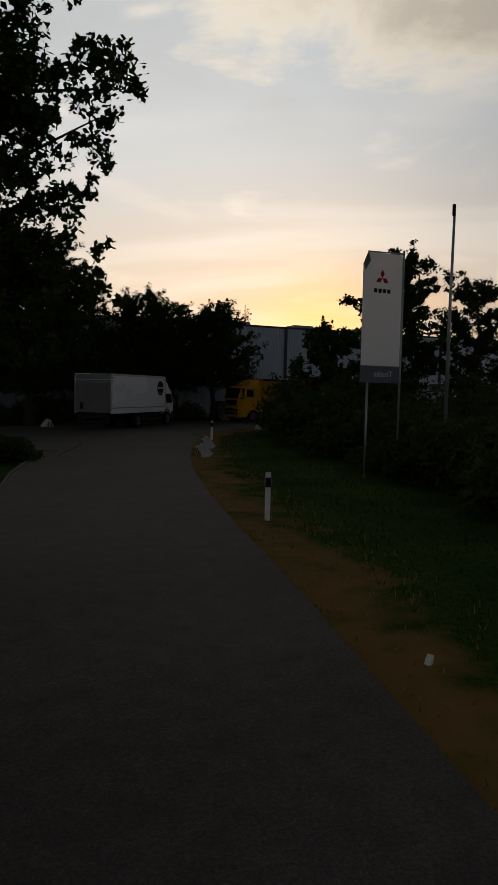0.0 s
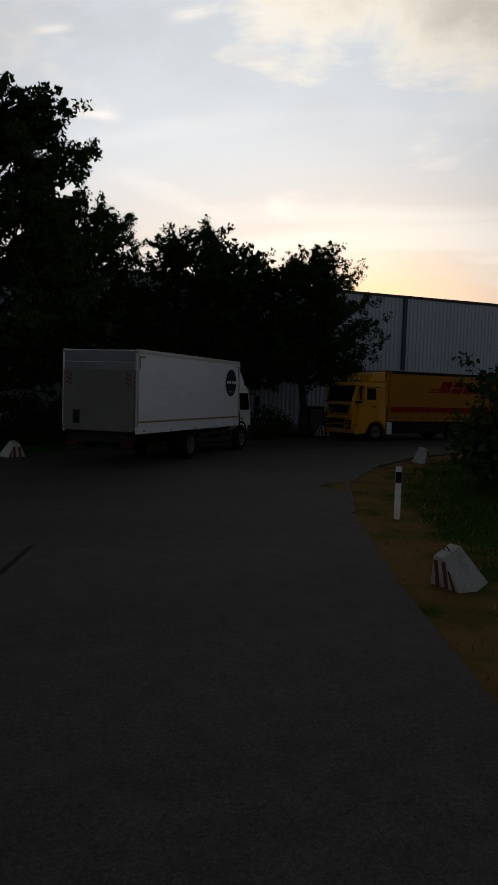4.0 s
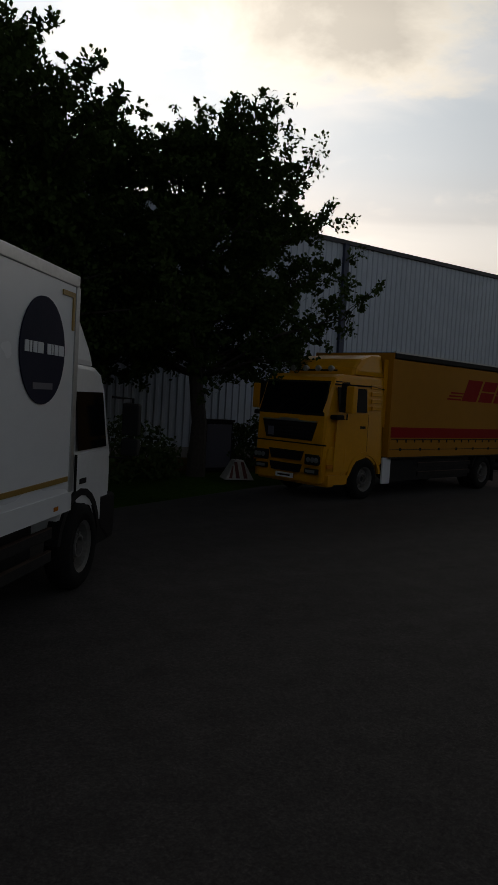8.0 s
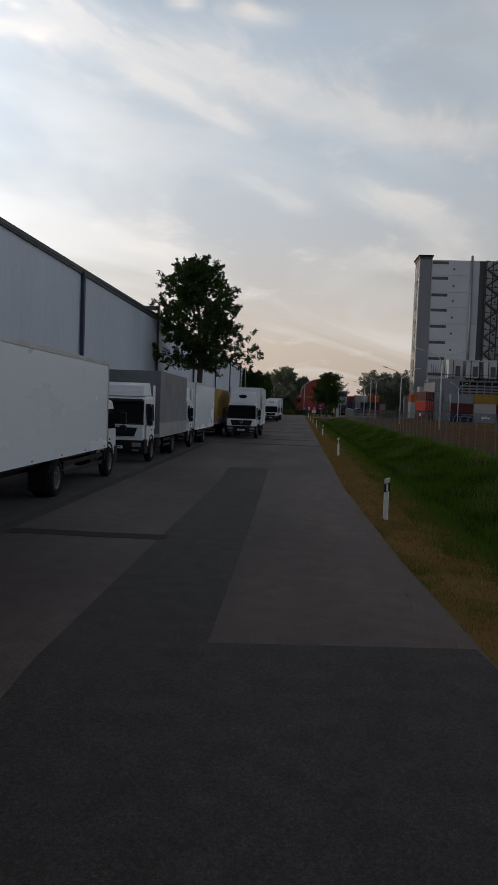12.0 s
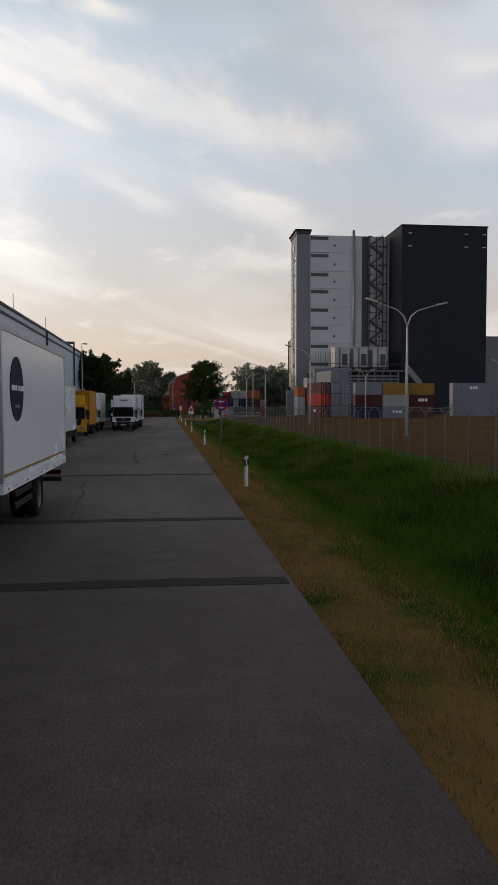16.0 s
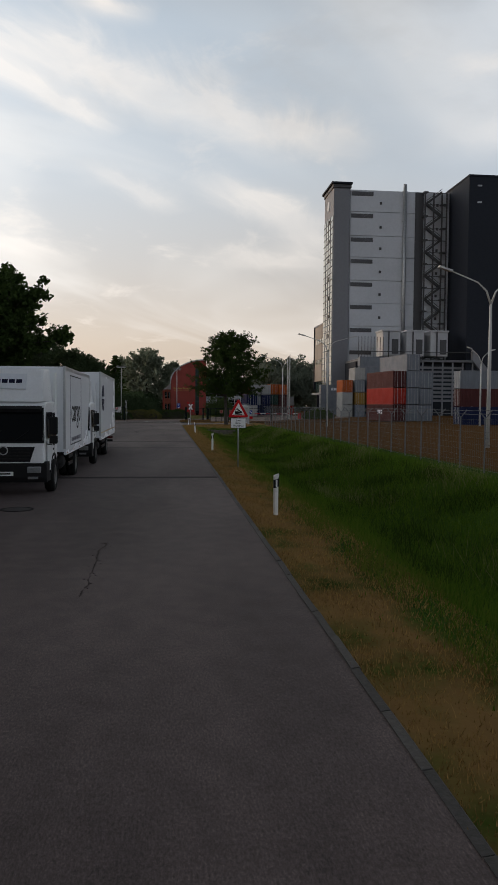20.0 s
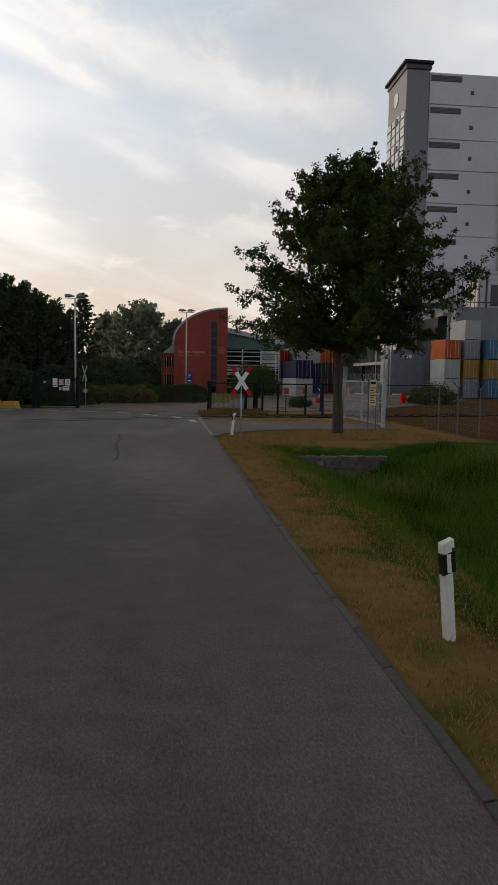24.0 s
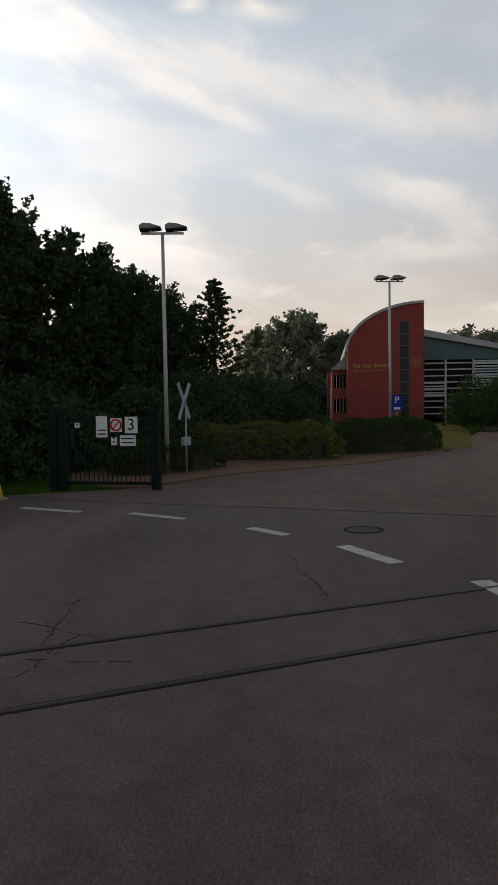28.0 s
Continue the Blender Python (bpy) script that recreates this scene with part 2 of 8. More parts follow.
# ---- materials ----
def material(name, color, rough=0.6, metal=0.0, vary=0.15, scale=2.0, bump=0.1, fine=40.0, second=None, amount=0.4, space="Object",
             stretch=(1, 1, 1), coat=0.0, spec=0.5, tone=0.0):
    """A surface with a base colour, broad stains towards a second colour, fine grain and relief."""
    m = bpy.data.materials.new(name)
    m.use_nodes = True
    nt = m.node_tree
    n, l = nt.nodes, nt.links
    bsdf = n["Principled BSDF"]
    if space == "Object":
        src = n.new("ShaderNodeTexCoord").outputs["Object"]
    else:
        src = n.new("ShaderNodeNewGeometry").outputs["Position"]
    mp = n.new("ShaderNodeMapping")
    mp.inputs["Scale"].default_value = stretch
    l.new(src, mp.inputs[0])
    big, small = n.new("ShaderNodeTexNoise"), n.new("ShaderNodeTexNoise")
    for t, s, d in ((big, scale, 5), (small, fine, 3)):
        t.inputs["Scale"].default_value, t.inputs["Detail"].default_value = s, d
        l.new(mp.outputs[0], t.inputs["Vector"])
    ramp = n.new("ShaderNodeValToRGB")
    ramp.color_ramp.elements[0].position, ramp.color_ramp.elements[1].position = 0.36, 0.68
    l.new(big.outputs["Fac"], ramp.inputs[0])
    stain = n.new("ShaderNodeMix")
    stain.data_type = "RGBA"
    other = second or tuple(c * (1 - vary * 1.6) for c in color)
    stain.inputs[6].default_value, stain.inputs[7].default_value = (*color, 1), (*other, 1)
    fac = n.new("ShaderNodeMath")
    fac.operation = "MULTIPLY"
    fac.inputs[1].default_value = amount
    l.new(ramp.outputs[0], fac.inputs[0])
    l.new(fac.outputs[0], stain.inputs[0])
    grain = n.new("ShaderNodeMapRange")
    grain.inputs[1].default_value, grain.inputs[2].default_value = 0.25, 0.75
    grain.inputs[3].default_value, grain.inputs[4].default_value = 1 - vary, 1 + vary
    l.new(small.outputs["Fac"], grain.inputs[0])
    mul = n.new("ShaderNodeVectorMath")
    mul.operation = "SCALE"
    l.new(stain.outputs[2], mul.inputs[0])
    l.new(grain.outputs[0], mul.inputs["Scale"])
    last = mul.outputs[0]
    if tone:
        info = n.new("ShaderNodeObjectInfo")
        r = n.new("ShaderNodeMapRange")
        r.inputs[3].default_value, r.inputs[4].default_value = 1 - tone, 1 + tone
        l.new(info.outputs["Random"], r.inputs[0])
        m2 = n.new("ShaderNodeVectorMath")
        m2.operation = "SCALE"
        l.new(last, m2.inputs[0])
        l.new(r.outputs[0], m2.inputs["Scale"])
        last = m2.outputs[0]
    l.new(last, bsdf.inputs["Base Color"])
    rr = n.new("ShaderNodeMapRange")
    rr.inputs[3].default_value, rr.inputs[4].default_value = max(0.03, rough - 0.12), min(1, rough + 0.12)
    l.new(big.outputs["Fac"], rr.inputs[0])
    l.new(rr.outputs[0], bsdf.inputs["Roughness"])
    bsdf.inputs["Metallic"].default_value = metal
    bsdf.inputs["Specular IOR Level"].default_value = spec
    bsdf.inputs["Coat Weight"].default_value = coat
    if bump:
        b = n.new("ShaderNodeBump")
        b.inputs["Strength"].default_value, b.inputs["Distance"].default_value = bump, 0.02
        l.new(small.outputs["Fac"], b.inputs["Height"])
        l.new(b.outputs[0], bsdf.inputs["Normal"])
    return m


def foliage(name, color, second, through=0.25):
    m = bpy.data.materials.new(name)
    m.use_nodes = True
    n, l = m.node_tree.nodes, m.node_tree.links
    bsdf = n["Principled BSDF"]
    geo = n.new("ShaderNodeNewGeometry")
    mix = n.new("ShaderNodeMix")
    mix.data_type = "RGBA"
    mix.inputs[6].default_value, mix.inputs[7].default_value = (*color, 1), (*second, 1)
    l.new(geo.outputs["Random Per Island"], mix.inputs[0])
    l.new(mix.outputs[2], bsdf.inputs["Base Color"])
    bsdf.inputs["Roughness"].default_value = 0.8
    bsdf.inputs["Specular IOR Level"].default_value = 0.03
    tr = n.new("ShaderNodeBsdfTranslucent")
    l.new(mix.outputs[2], tr.inputs["Color"])
    ms = n.new("ShaderNodeMixShader")
    ms.inputs[0].default_value = through
    l.new(bsdf.outputs[0], ms.inputs[1])
    l.new(tr.outputs[0], ms.inputs[2])
    l.new(ms.outputs[0], n["Material Output"].inputs[0])
    return m


def glassy(name, color, rough=0.06):
    m = material(name, color, rough, 0.0, 0.04, 1.5, 0.0, 20, spec=0.04)
    return m


ASPHALT = material("asphalt", (0.102, 0.076, 0.071), 0.8, 0, 0.34, 0.35, 0.2, 60, (0.068, 0.051, 0.048), 0.9, "World", (0.35, 1, 1), spec=0.34)
ASPHALT_DARK = material("asphalt_dark", (0.050, 0.045, 0.044), 0.85, 0, 0.32, 0.6, 0.14, 70, (0.060, 0.054, 0.052), 0.7, "World", spec=0.25)
ASPHALT_OLD = material("asphalt_old", (0.072, 0.066, 0.062), 0.9, 0, 0.35, 0.5, 0.5, 45, (0.05, 0.046, 0.045), 0.7, "World", spec=0.25)
CRACK = material("crack", (0.046, 0.036, 0.034), 0.95, 0, 0.3, 1.2, 0.2, 40, (0.06, 0.048, 0.045), 0.8, "World", spec=0.1)
SEAM = material("seam", (0.052, 0.043, 0.041), 0.95, 0, 0.3, 1.2, 0.2, 40, (0.055, 0.05, 0.049), 0.8, "World", spec=0.1)
TAR = material("tar", (0.024, 0.022, 0.022), 0.95, 0, 0.25, 1.2, 0.2, 40, space="World", spec=0.1)


def weather(m, scale, low, high):
    """Broad worn and dirty areas, light and dark, over a road surface."""
    n, l = m.node_tree.nodes, m.node_tree.links
    bsdf = n["Principled BSDF"]
    last = bsdf.inputs["Base Color"].links[0].from_socket
    pos = n.new("ShaderNodeNewGeometry").outputs["Position"]
    for stretch, size, a, b, warp in (((0.22, 1, 1), scale, low, high, 0.8), ((1, 1, 1), scale * 9, 0.84, 1.14, 0.0), ((1, 1, 1), 24.0, 0.84, 1.18, 0.0), ((1, 1, 1), 62.0, 0.74, 1.30, 0.0), ((1, 1, 1), 170.0, 0.55, 1.6, 0.0)):
        mp = n.new("ShaderNodeMapping")
        mp.inputs["Scale"].default_value = stretch
        l.new(pos, mp.inputs[0])
        t = n.new("ShaderNodeTexNoise")
        t.inputs["Scale"].default_value, t.inputs["Detail"].default_value, t.inputs["Distortion"].default_value = size, 4, warp
        l.new(mp.outputs[0], t.inputs["Vector"])
        r = n.new("ShaderNodeMapRange")
        r.inputs[1].default_value, r.inputs[2].default_value, r.inputs[3].default_value, r.inputs[4].default_value = 0.32, 0.68, a, b
        l.new(t.outputs["Fac"], r.inputs[0])
        v = n.new("ShaderNodeVectorMath")
        v.operation = "SCALE"
        l.new(last, v.inputs[0])
        l.new(r.outputs[0], v.inputs["Scale"])
        last = v.outputs[0]
    l.new(last, bsdf.inputs["Base Color"])


weather(ASPHALT, 0.3, 0.84, 1.18)
weather(ASPHALT_DARK, 0.35, 0.85, 1.15)
YARD_PAVER = material("yard_paver", (0.125, 0.088, 0.076), 0.85, 0, 0.25, 0.7, 0.2, 30, (0.095, 0.070, 0.060), 0.7, "World", spec=0.3)
weather(YARD_PAVER, 0.3, 0.85, 1.15)
PAVER = material("paver", (0.075, 0.062, 0.055), 0.9, 0, 0.3, 0.6, 0.5, 12, (0.045, 0.04, 0.035), 0.7, "World", tone=0.2)
CONCRETE = material("concrete", (0.24, 0.225, 0.205), 0.9, 0, 0.2, 2.0, 0.4, 30, (0.13, 0.12, 0.11), 0.6, tone=0.15)
KERB_GREY = material("kerb_grey", (0.074, 0.066, 0.060), 0.9, 0, 0.25, 2.5, 0.4, 30, (0.085, 0.08, 0.072), 0.7, tone=0.2)
GUTTER_PALE = material("gutter_pale", (0.20, 0.18, 0.16), 0.9, 0, 0.3, 3.0, 0.4, 25, (0.13, 0.118, 0.106), 0.6, tone=0.1)
ROAD_PAINT = material("road_paint", (0.50, 0.50, 0.49), 0.7, 0, 0.3, 5.0, 0.3, 40, (0.26, 0.25, 0.24), 0.7, "World")
# rusty brown ballast, colour darkened to stand for shade in a sunken track pit
SHADED_BALLAST = material("ballast", (0.024, 0.016, 0.012), 0.95, 0, 0.4, 6.0, 0.9, 14, (0.011, 0.008, 0.006), 0.7, "World", spec=0.03)

LAWN_DRY = material("lawn_dry", (0.115, 0.115, 0.030), 0.95, 0, 0.35, 1.2, 0.5, 14, (0.17, 0.13, 0.045), 0.8, "World", spec=0.02)
STONE = material("stone", (0.12, 0.098, 0.082), 0.9, 0, 0.3, 3.0, 0.6, 18, (0.08, 0.075, 0.07), 0.6, tone=0.25)
SOIL = material("soil", (0.10, 0.066, 0.036), 0.95, 0, 0.3, 0.4, 0.4, 8, (0.20, 0.15, 0.075), 0.7, "World")
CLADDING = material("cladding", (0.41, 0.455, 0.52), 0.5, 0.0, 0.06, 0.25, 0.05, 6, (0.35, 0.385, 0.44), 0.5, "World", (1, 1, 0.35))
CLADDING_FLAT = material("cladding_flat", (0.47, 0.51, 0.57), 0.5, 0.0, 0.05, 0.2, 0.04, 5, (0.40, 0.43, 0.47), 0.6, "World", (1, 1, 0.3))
ROOF_TRIM = material("roof_trim", (0.035, 0.035, 0.04), 0.6, 0, 0.1)
BLUE_STEEL = material("blue_steel", (0.016, 0.026, 0.06), 0.5, 0, 0.1)
WHITE_PAINT = material("white_paint", (0.74, 0.75, 0.76), 0.32, 0, 0.04, 0.8, 0.02, 14, (0.58, 0.58, 0.57), 0.35, coat=0.25)
WHITE_BOX = material("white_box", (0.75, 0.765, 0.79), 0.28, 0, 0.02, 0.35, 0.0, 10, (0.70, 0.70, 0.70), 0.3, stretch=(0.4, 1, 1))
YELLOW = material("yellow_paint", (0.62, 0.275, 0.004), 0.32, 0, 0.05, 0.8, 0.02, 14, (0.52, 0.24, 0.004), 0.4, coat=0.15, spec=0.3)
YELLOW_TARP = material("yellow_tarp", (0.37, 0.160, 0.003), 0.6, 0, 0.05, 0.5, 0.04, 4, (0.31, 0.138, 0.003), 0.5, spec=0.2)
AMBER_TARP = material("amber_tarp", (0.42, 0.25, 0.05), 0.6, 0, 0.08, 0.7, 0.08, 5)
RED_PRINT = material("red_print", (0.27, 0.006, 0.006), 0.6, 0, 0.06, spec=0.1)
GREY_TARP = material("grey_tarp", (0.15, 0.15, 0.16), 0.6, 0, 0.1, 0.8, 0.15, 4, (0.10, 0.10, 0.105), 0.6)
BLACK_PLASTIC = material("black_plastic", (0.012, 0.012, 0.013), 0.6, 0, 0.15, spec=0.12)
RUBBER = material("rubber", (0.012, 0.012, 0.012), 0.9, 0, 0.2, 4, 0.1, 60, spec=0.1)
RIM = material("rim_steel", (0.13, 0.13, 0.13), 0.5, 0.1, 0.2, 5, 0.1, 30, (0.1, 0.085, 0.07), 0.7)
CHASSIS = material("chassis", (0.016, 0.016, 0.017), 0.8, 0.1, 0.25, 2, 0.05, 20, (0.028, 0.024, 0.021), 0.6, spec=0.2)
# grey tail-lift platform, painted darker for a rear turned away from the glow
REAR_SHADED_GREY = material("rear_shaded_grey", (0.125, 0.118, 0.11), 0.55, 0, 0.08, 0.9, 0.03, 10, (0.085, 0.08, 0.075), 0.6)
REAR_PALE = material("rear_pale", (0.58, 0.58, 0.58), 0.5, 0, 0.06, 0.9, 0.03, 10, (0.46, 0.455, 0.45), 0.6)
ALU = material("aluminium", (0.46, 0.47, 0.48), 0.42, 0.8, 0.08, 1.5, 0.03, 20, (0.3, 0.3, 0.3), 0.4)
STEEL = material("galvanised_steel", (0.36, 0.37, 0.38), 0.5, 0.7, 0.12, 3, 0.05, 25, (0.24, 0.245, 0.25), 0.5)
FENCE_STEEL = material("weathered_steel", (0.11, 0.115, 0.125), 0.6, 0.3, 0.15, 3, 0.05, 25, (0.09, 0.09, 0.095), 0.5)
LAMP_GREY = material("lamp_grey", (0.40, 0.40, 0.39), 0.55, 0.2, 0.08)
HEAD_GREY = material("lamp_head_grey", (0.20, 0.195, 0.19), 0.5, 0.2, 0.08)
DARK_GLASS = glassy("dark_glass", (0.004, 0.005, 0.006))
HEADLAMP = material("headlamp_glass", (0.26, 0.27, 0.28), 0.12, 0.3, 0.2, 12, 0.1, 30, coat=0.8)
AMBER = material("amber_lens", (0.5, 0.16, 0.01), 0.2, 0, 0.05)
TAIL_RED = material("tail_red", (0.05, 0.003, 0.003), 0.3, 0, 0.05, spec=0.2)
NAVY = material("navy_print", (0.008, 0.010, 0.03), 0.7, 0, 0.05, spec=0.15)
GOLD_LINE = material("gold_line", (0.30, 0.18, 0.03), 0.45, 0, 0.1)
PRINT_WHITE = material("print_white", (0.62, 0.64, 0.68), 0.5, 0, 0.03)
PRINT_BLACK = material("print_black", (0.012, 0.012, 0.013), 0.6, 0, 0.05, spec=0.12)
PRINT_GREY = material("print_grey", (0.10, 0.10, 0.13), 0.5, 0, 0.05)
FADED_RED = material("faded_red", (0.11, 0.022, 0.02), 0.8, 0, 0.2, 4, 0.1, 20, (0.2, 0.08, 0.07), 0.4)
SIGN_RED = material("sign_red", (0.46, 0.008, 0.012), 0.5, 0, 0.08, 3, spec=0.12)
GOLD_PALE = material("pale_border", (0.42, 0.34, 0.25), 0.6, 0, 0.08)
NOTICE_RED = material("notice_red", (0.23, 0.035, 0.022), 0.6, 0, 0.15, 3)
SIGN_BLUE = material("sign_blue", (0.008, 0.032, 0.26), 0.5, 0, 0.06, 3, spec=0.12)
SIGN_WHITE = material("sign_white", (0.72, 0.72, 0.71), 0.45, 0, 0.05, 3, 0.02, 20, (0.6, 0.59, 0.56), 0.4)
BLOCK_WHITE = material("block_white", (0.46, 0.455, 0.43), 0.8, 0, 0.2, 3, 0.2, 20, (0.28, 0.27, 0.24), 0.6)
POST_WHITE = material("post_white", (0.74, 0.73, 0.70), 0.5, 0, 0.06, 5, 0.03, 30, (0.5, 0.48, 0.42), 0.5)
BRICK_RED = material("red_facade", (0.215, 0.030, 0.020), 0.8, 0, 0.14, 0.5, 0.2, 6, (0.155, 0.023, 0.016), 0.6)
BRICK_ORANGE = material("orange_facade", (0.25, 0.062, 0.036), 0.8, 0, 0.14, 0.6, 0.2, 6)
ZINC = material("zinc_roof", (0.30, 0.30, 0.31), 0.55, 0.4, 0.08, 0.6)
SLIT_GLASS = glassy("slit_glass", (0.030, 0.042, 0.040), 0.15)
SLAT_GREY = material("slat_grey", (0.30, 0.32, 0.33), 0.4, 0.5, 0.06)
GREEN_PANEL = material("green_panel", (0.03, 0.075, 0.07), 0.5, 0, 0.08)
TOWER_WHITE = material("tower_white", (0.46, 0.48, 0.52), 0.6, 0, 0.05, 0.08, 0.05, 1.5, (0.38, 0.395, 0.43), 0.5)
TOWER_GREY = material("tower_grey", (0.16, 0.165, 0.185), 0.65, 0, 0.06, 0.08, 0.05, 1.5)
COOLER = material("cooler_grey", (0.36, 0.37, 0.39), 0.6, 0, 0.06, 0.2, 0.05, 2)
TOWER_DARK = material("tower_dark", (0.011, 0.014, 0.021), 0.7, 0, 0.12, 0.06, 0.05, 1.2, (0.015, 0.018, 0.027), 0.7, spec=0.2)
TOWER_BEIGE = material("tower_beige", (0.21, 0.180, 0.155), 0.7, 0, 0.06, 0.1, 0.05, 1.5)
GLAZING = material("glazing", (0.30, 0.31, 0.28), 0.10, 0.55, 0.12, 0.2, 0.0, 2)
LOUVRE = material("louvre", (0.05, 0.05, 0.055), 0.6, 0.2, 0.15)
BARK = material("bark", (0.040, 0.032, 0.026), 0.95, 0, 0.35, 4, 0.9, 14, (0.03, 0.026, 0.022), 0.6)
RUST = material("rust_steel", (0.07, 0.04, 0.028), 0.75, 0.4, 0.25, 3, 0.2, 25)
RAIL_TOP = material("rail_top", (0.085, 0.072, 0.066), 0.45, 0.6, 0.15)
DARK_GREEN = material("dark_green_paint", (0.005, 0.011, 0.009), 0.6, 0, 0.1, spec=0.15)
BARK_MULCH = material("mulch", (0.16, 0.085, 0.045), 0.95, 0, 0.3, 1, 0.4, 20, space="World")
NOTICE = material("notice_yellow", (0.55, 0.45, 0.22), 0.6, 0, 0.08, 3)
YELLOW_BLOCK = material("yellow_block", (0.45, 0.26, 0.02), 0.7, 0, 0.15, 2)
BANNER = foliage("banner_cloth", (0.80, 0.80, 0.82), (0.80, 0.80, 0.82), 0.75)
OAK_LEAF = foliage("oak_leaf", (0.028, 0.048, 0.013), (0.055, 0.085, 0.024))
BUSH_LEAF = foliage("bush_leaf", (0.034, 0.056, 0.018), (0.062, 0.088, 0.03))
HEDGE_LEAF = foliage("hedge_leaf", (0.07, 0.090, 0.026), (0.19, 0.16, 0.055))
# poplar leaves, lightened in colour to stand for haze over the distance
HAZED_LEAF = foliage("hazed_leaf", (0.17, 0.20, 0.145), (0.28, 0.31, 0.23), 0.6)
# leaf green of the far belts, greyed and paled to paint in distance haze
FAR_HAZED_LEAF = foliage("far_hazed_leaf", (0.11, 0.132, 0.10), (0.165, 0.185, 0.145), 0.45)
GRASS_GREEN = foliage("grass_green", (0.045, 0.10, 0.008), (0.10, 0.155, 0.018), 0.3)
WOOD_LEAF = foliage("wood_leaf", (0.034, 0.054, 0.026), (0.062, 0.084, 0.040))
GRASS_OLIVE = foliage("grass_olive", (0.075, 0.105, 0.014), (0.15, 0.16, 0.03), 0.3)
GRASS_DARK = foliage("grass_dark", (0.018, 0.036, 0.005), (0.036, 0.058, 0.010), 0.25)
GRASS_PALE = foliage("grass_pale", (0.10, 0.12, 0.035), (0.21, 0.20, 0.085), 0.3)
GRASS_DRY = foliage("grass_dry", (0.135, 0.083, 0.026), (0.40, 0.245, 0.088), 0.2)
STRAW = foliage("straw", (0.20, 0.118, 0.040), (0.54, 0.34, 0.135), 0.2)
GRASS_RED = foliage("grass_red", (0.10, 0.050, 0.022), (0.25, 0.14, 0.060), 0.2)


def turf():
    """Ground cover: green, with a dry straw-coloured strip along the road's edge, and worn brown earth beyond the long fence."""
    m = material("turf", (0.038, 0.078, 0.010), 0.95, 0, 0.4, 0.35, 0.7, 14, (0.018, 0.038, 0.006), 0.9, "World", spec=0.01)
    n, l = m.node_tree.nodes, m.node_tree.links
    at = n.new("ShaderNodeAttribute")
    at.attribute_name = "cover"
    sep = n.new("ShaderNodeSeparateColor")
    l.new(at.outputs["Color"], sep.inputs[0])
    geo = n.new("ShaderNodeNewGeometry")
    nz = n.new("ShaderNodeTexNoise")
    nz.inputs["Scale"].default_value, nz.inputs["Detail"].default_value = 1.3, 6
    l.new(geo.outputs["Position"], nz.inputs["Vector"])
    bsdf = n["Principled BSDF"]
    green = bsdf.inputs["Base Color"].links[0].from_socket
    last = green
    broad = n.new("ShaderNodeTexNoise")
    broad.inputs["Scale"].default_value, broad.inputs["Detail"].default_value = 0.55, 3
    l.new(geo.outputs["Position"], broad.inputs["Vector"])
    uneven = n.new("ShaderNodeMath")
    uneven.operation = "MULTIPLY_ADD"
    uneven.inputs[1].default_value, uneven.inputs[2].default_value = 0.9, -0.43
    l.new(broad.outputs["Fac"], uneven.inputs[0])
    rough_mix = n.new("ShaderNodeMath")
    rough_mix.operation = "ADD"
    l.new(nz.outputs["Fac"], rough_mix.inputs[0])
    l.new(uneven.outputs[0], rough_mix.inputs[1])
    for channel, col in ((0, (0.275, 0.165, 0.062)), (1, (0.112, 0.058, 0.020))):
        add = n.new("ShaderNodeMath")
        add.operation = "ADD"
        l.new(sep.outputs[channel], add.inputs[0])
        l.new(rough_mix.outputs[0] if channel == 0 else nz.outputs["Fac"], add.inputs[1])
        st = n.new("ShaderNodeMapRange")
        st.inputs[1].default_value, st.inputs[2].default_value = 0.85, 1.2
        l.new(add.outputs[0], st.inputs[0])
        mx = n.new("ShaderNodeMix")
        mx.data_type = "RGBA"
        l.new(st.outputs[0], mx.inputs[0])
        l.new(last, mx.inputs[6])
        grain = n.new("ShaderNodeMix")
        grain.data_type = "RGBA"
        grain.inputs[6].default_value = (*col, 1)
        grain.inputs[7].default_value = (*(c * 0.5 for c in col), 1)
        l.new(nz.outputs["Fac"], grain.inputs[0])
        l.new(grain.outputs[2], mx.inputs[7])
        last = mx.outputs[2]
    l.new(last, bsdf.inputs["Base Color"])
    return m


TURF = turf()

# ---- mesh tools ----
def finish(name, bm, mat, smooth=False):
    me = bpy.data.meshes.new(name)
    bmesh.ops.recalc_face_normals(bm, faces=bm.faces)
    bm.to_mesh(me)
    bm.free()
    me.materials.append(mat)
    if smooth:
        for p in me.polygons:
            p.use_smooth = True
    return me


def part(name, bm, mat, parent, label="", smooth=False, kind=""):
    ob = new(name, finish(name, bm, mat, smooth) if isinstance(bm, bmesh.types.BMesh) else bm)
    ob.parent = parent
    return tagged(ob, label, kind=kind)


def thing(name, m, label, category, group="", kind=""):
    ob = new(name)
    ob.empty_display_size = 0.3
    ob.matrix_basis = m
    return tagged(ob, label, category, group, kind)


def solid(name, bm, mat, label, category, group="", kind="", m=None, smooth=False):
    ob = new(name, finish(name, bm, mat, smooth))
    if m is not None:
        ob.matrix_basis = m
    return tagged(ob, label, category, group, kind)


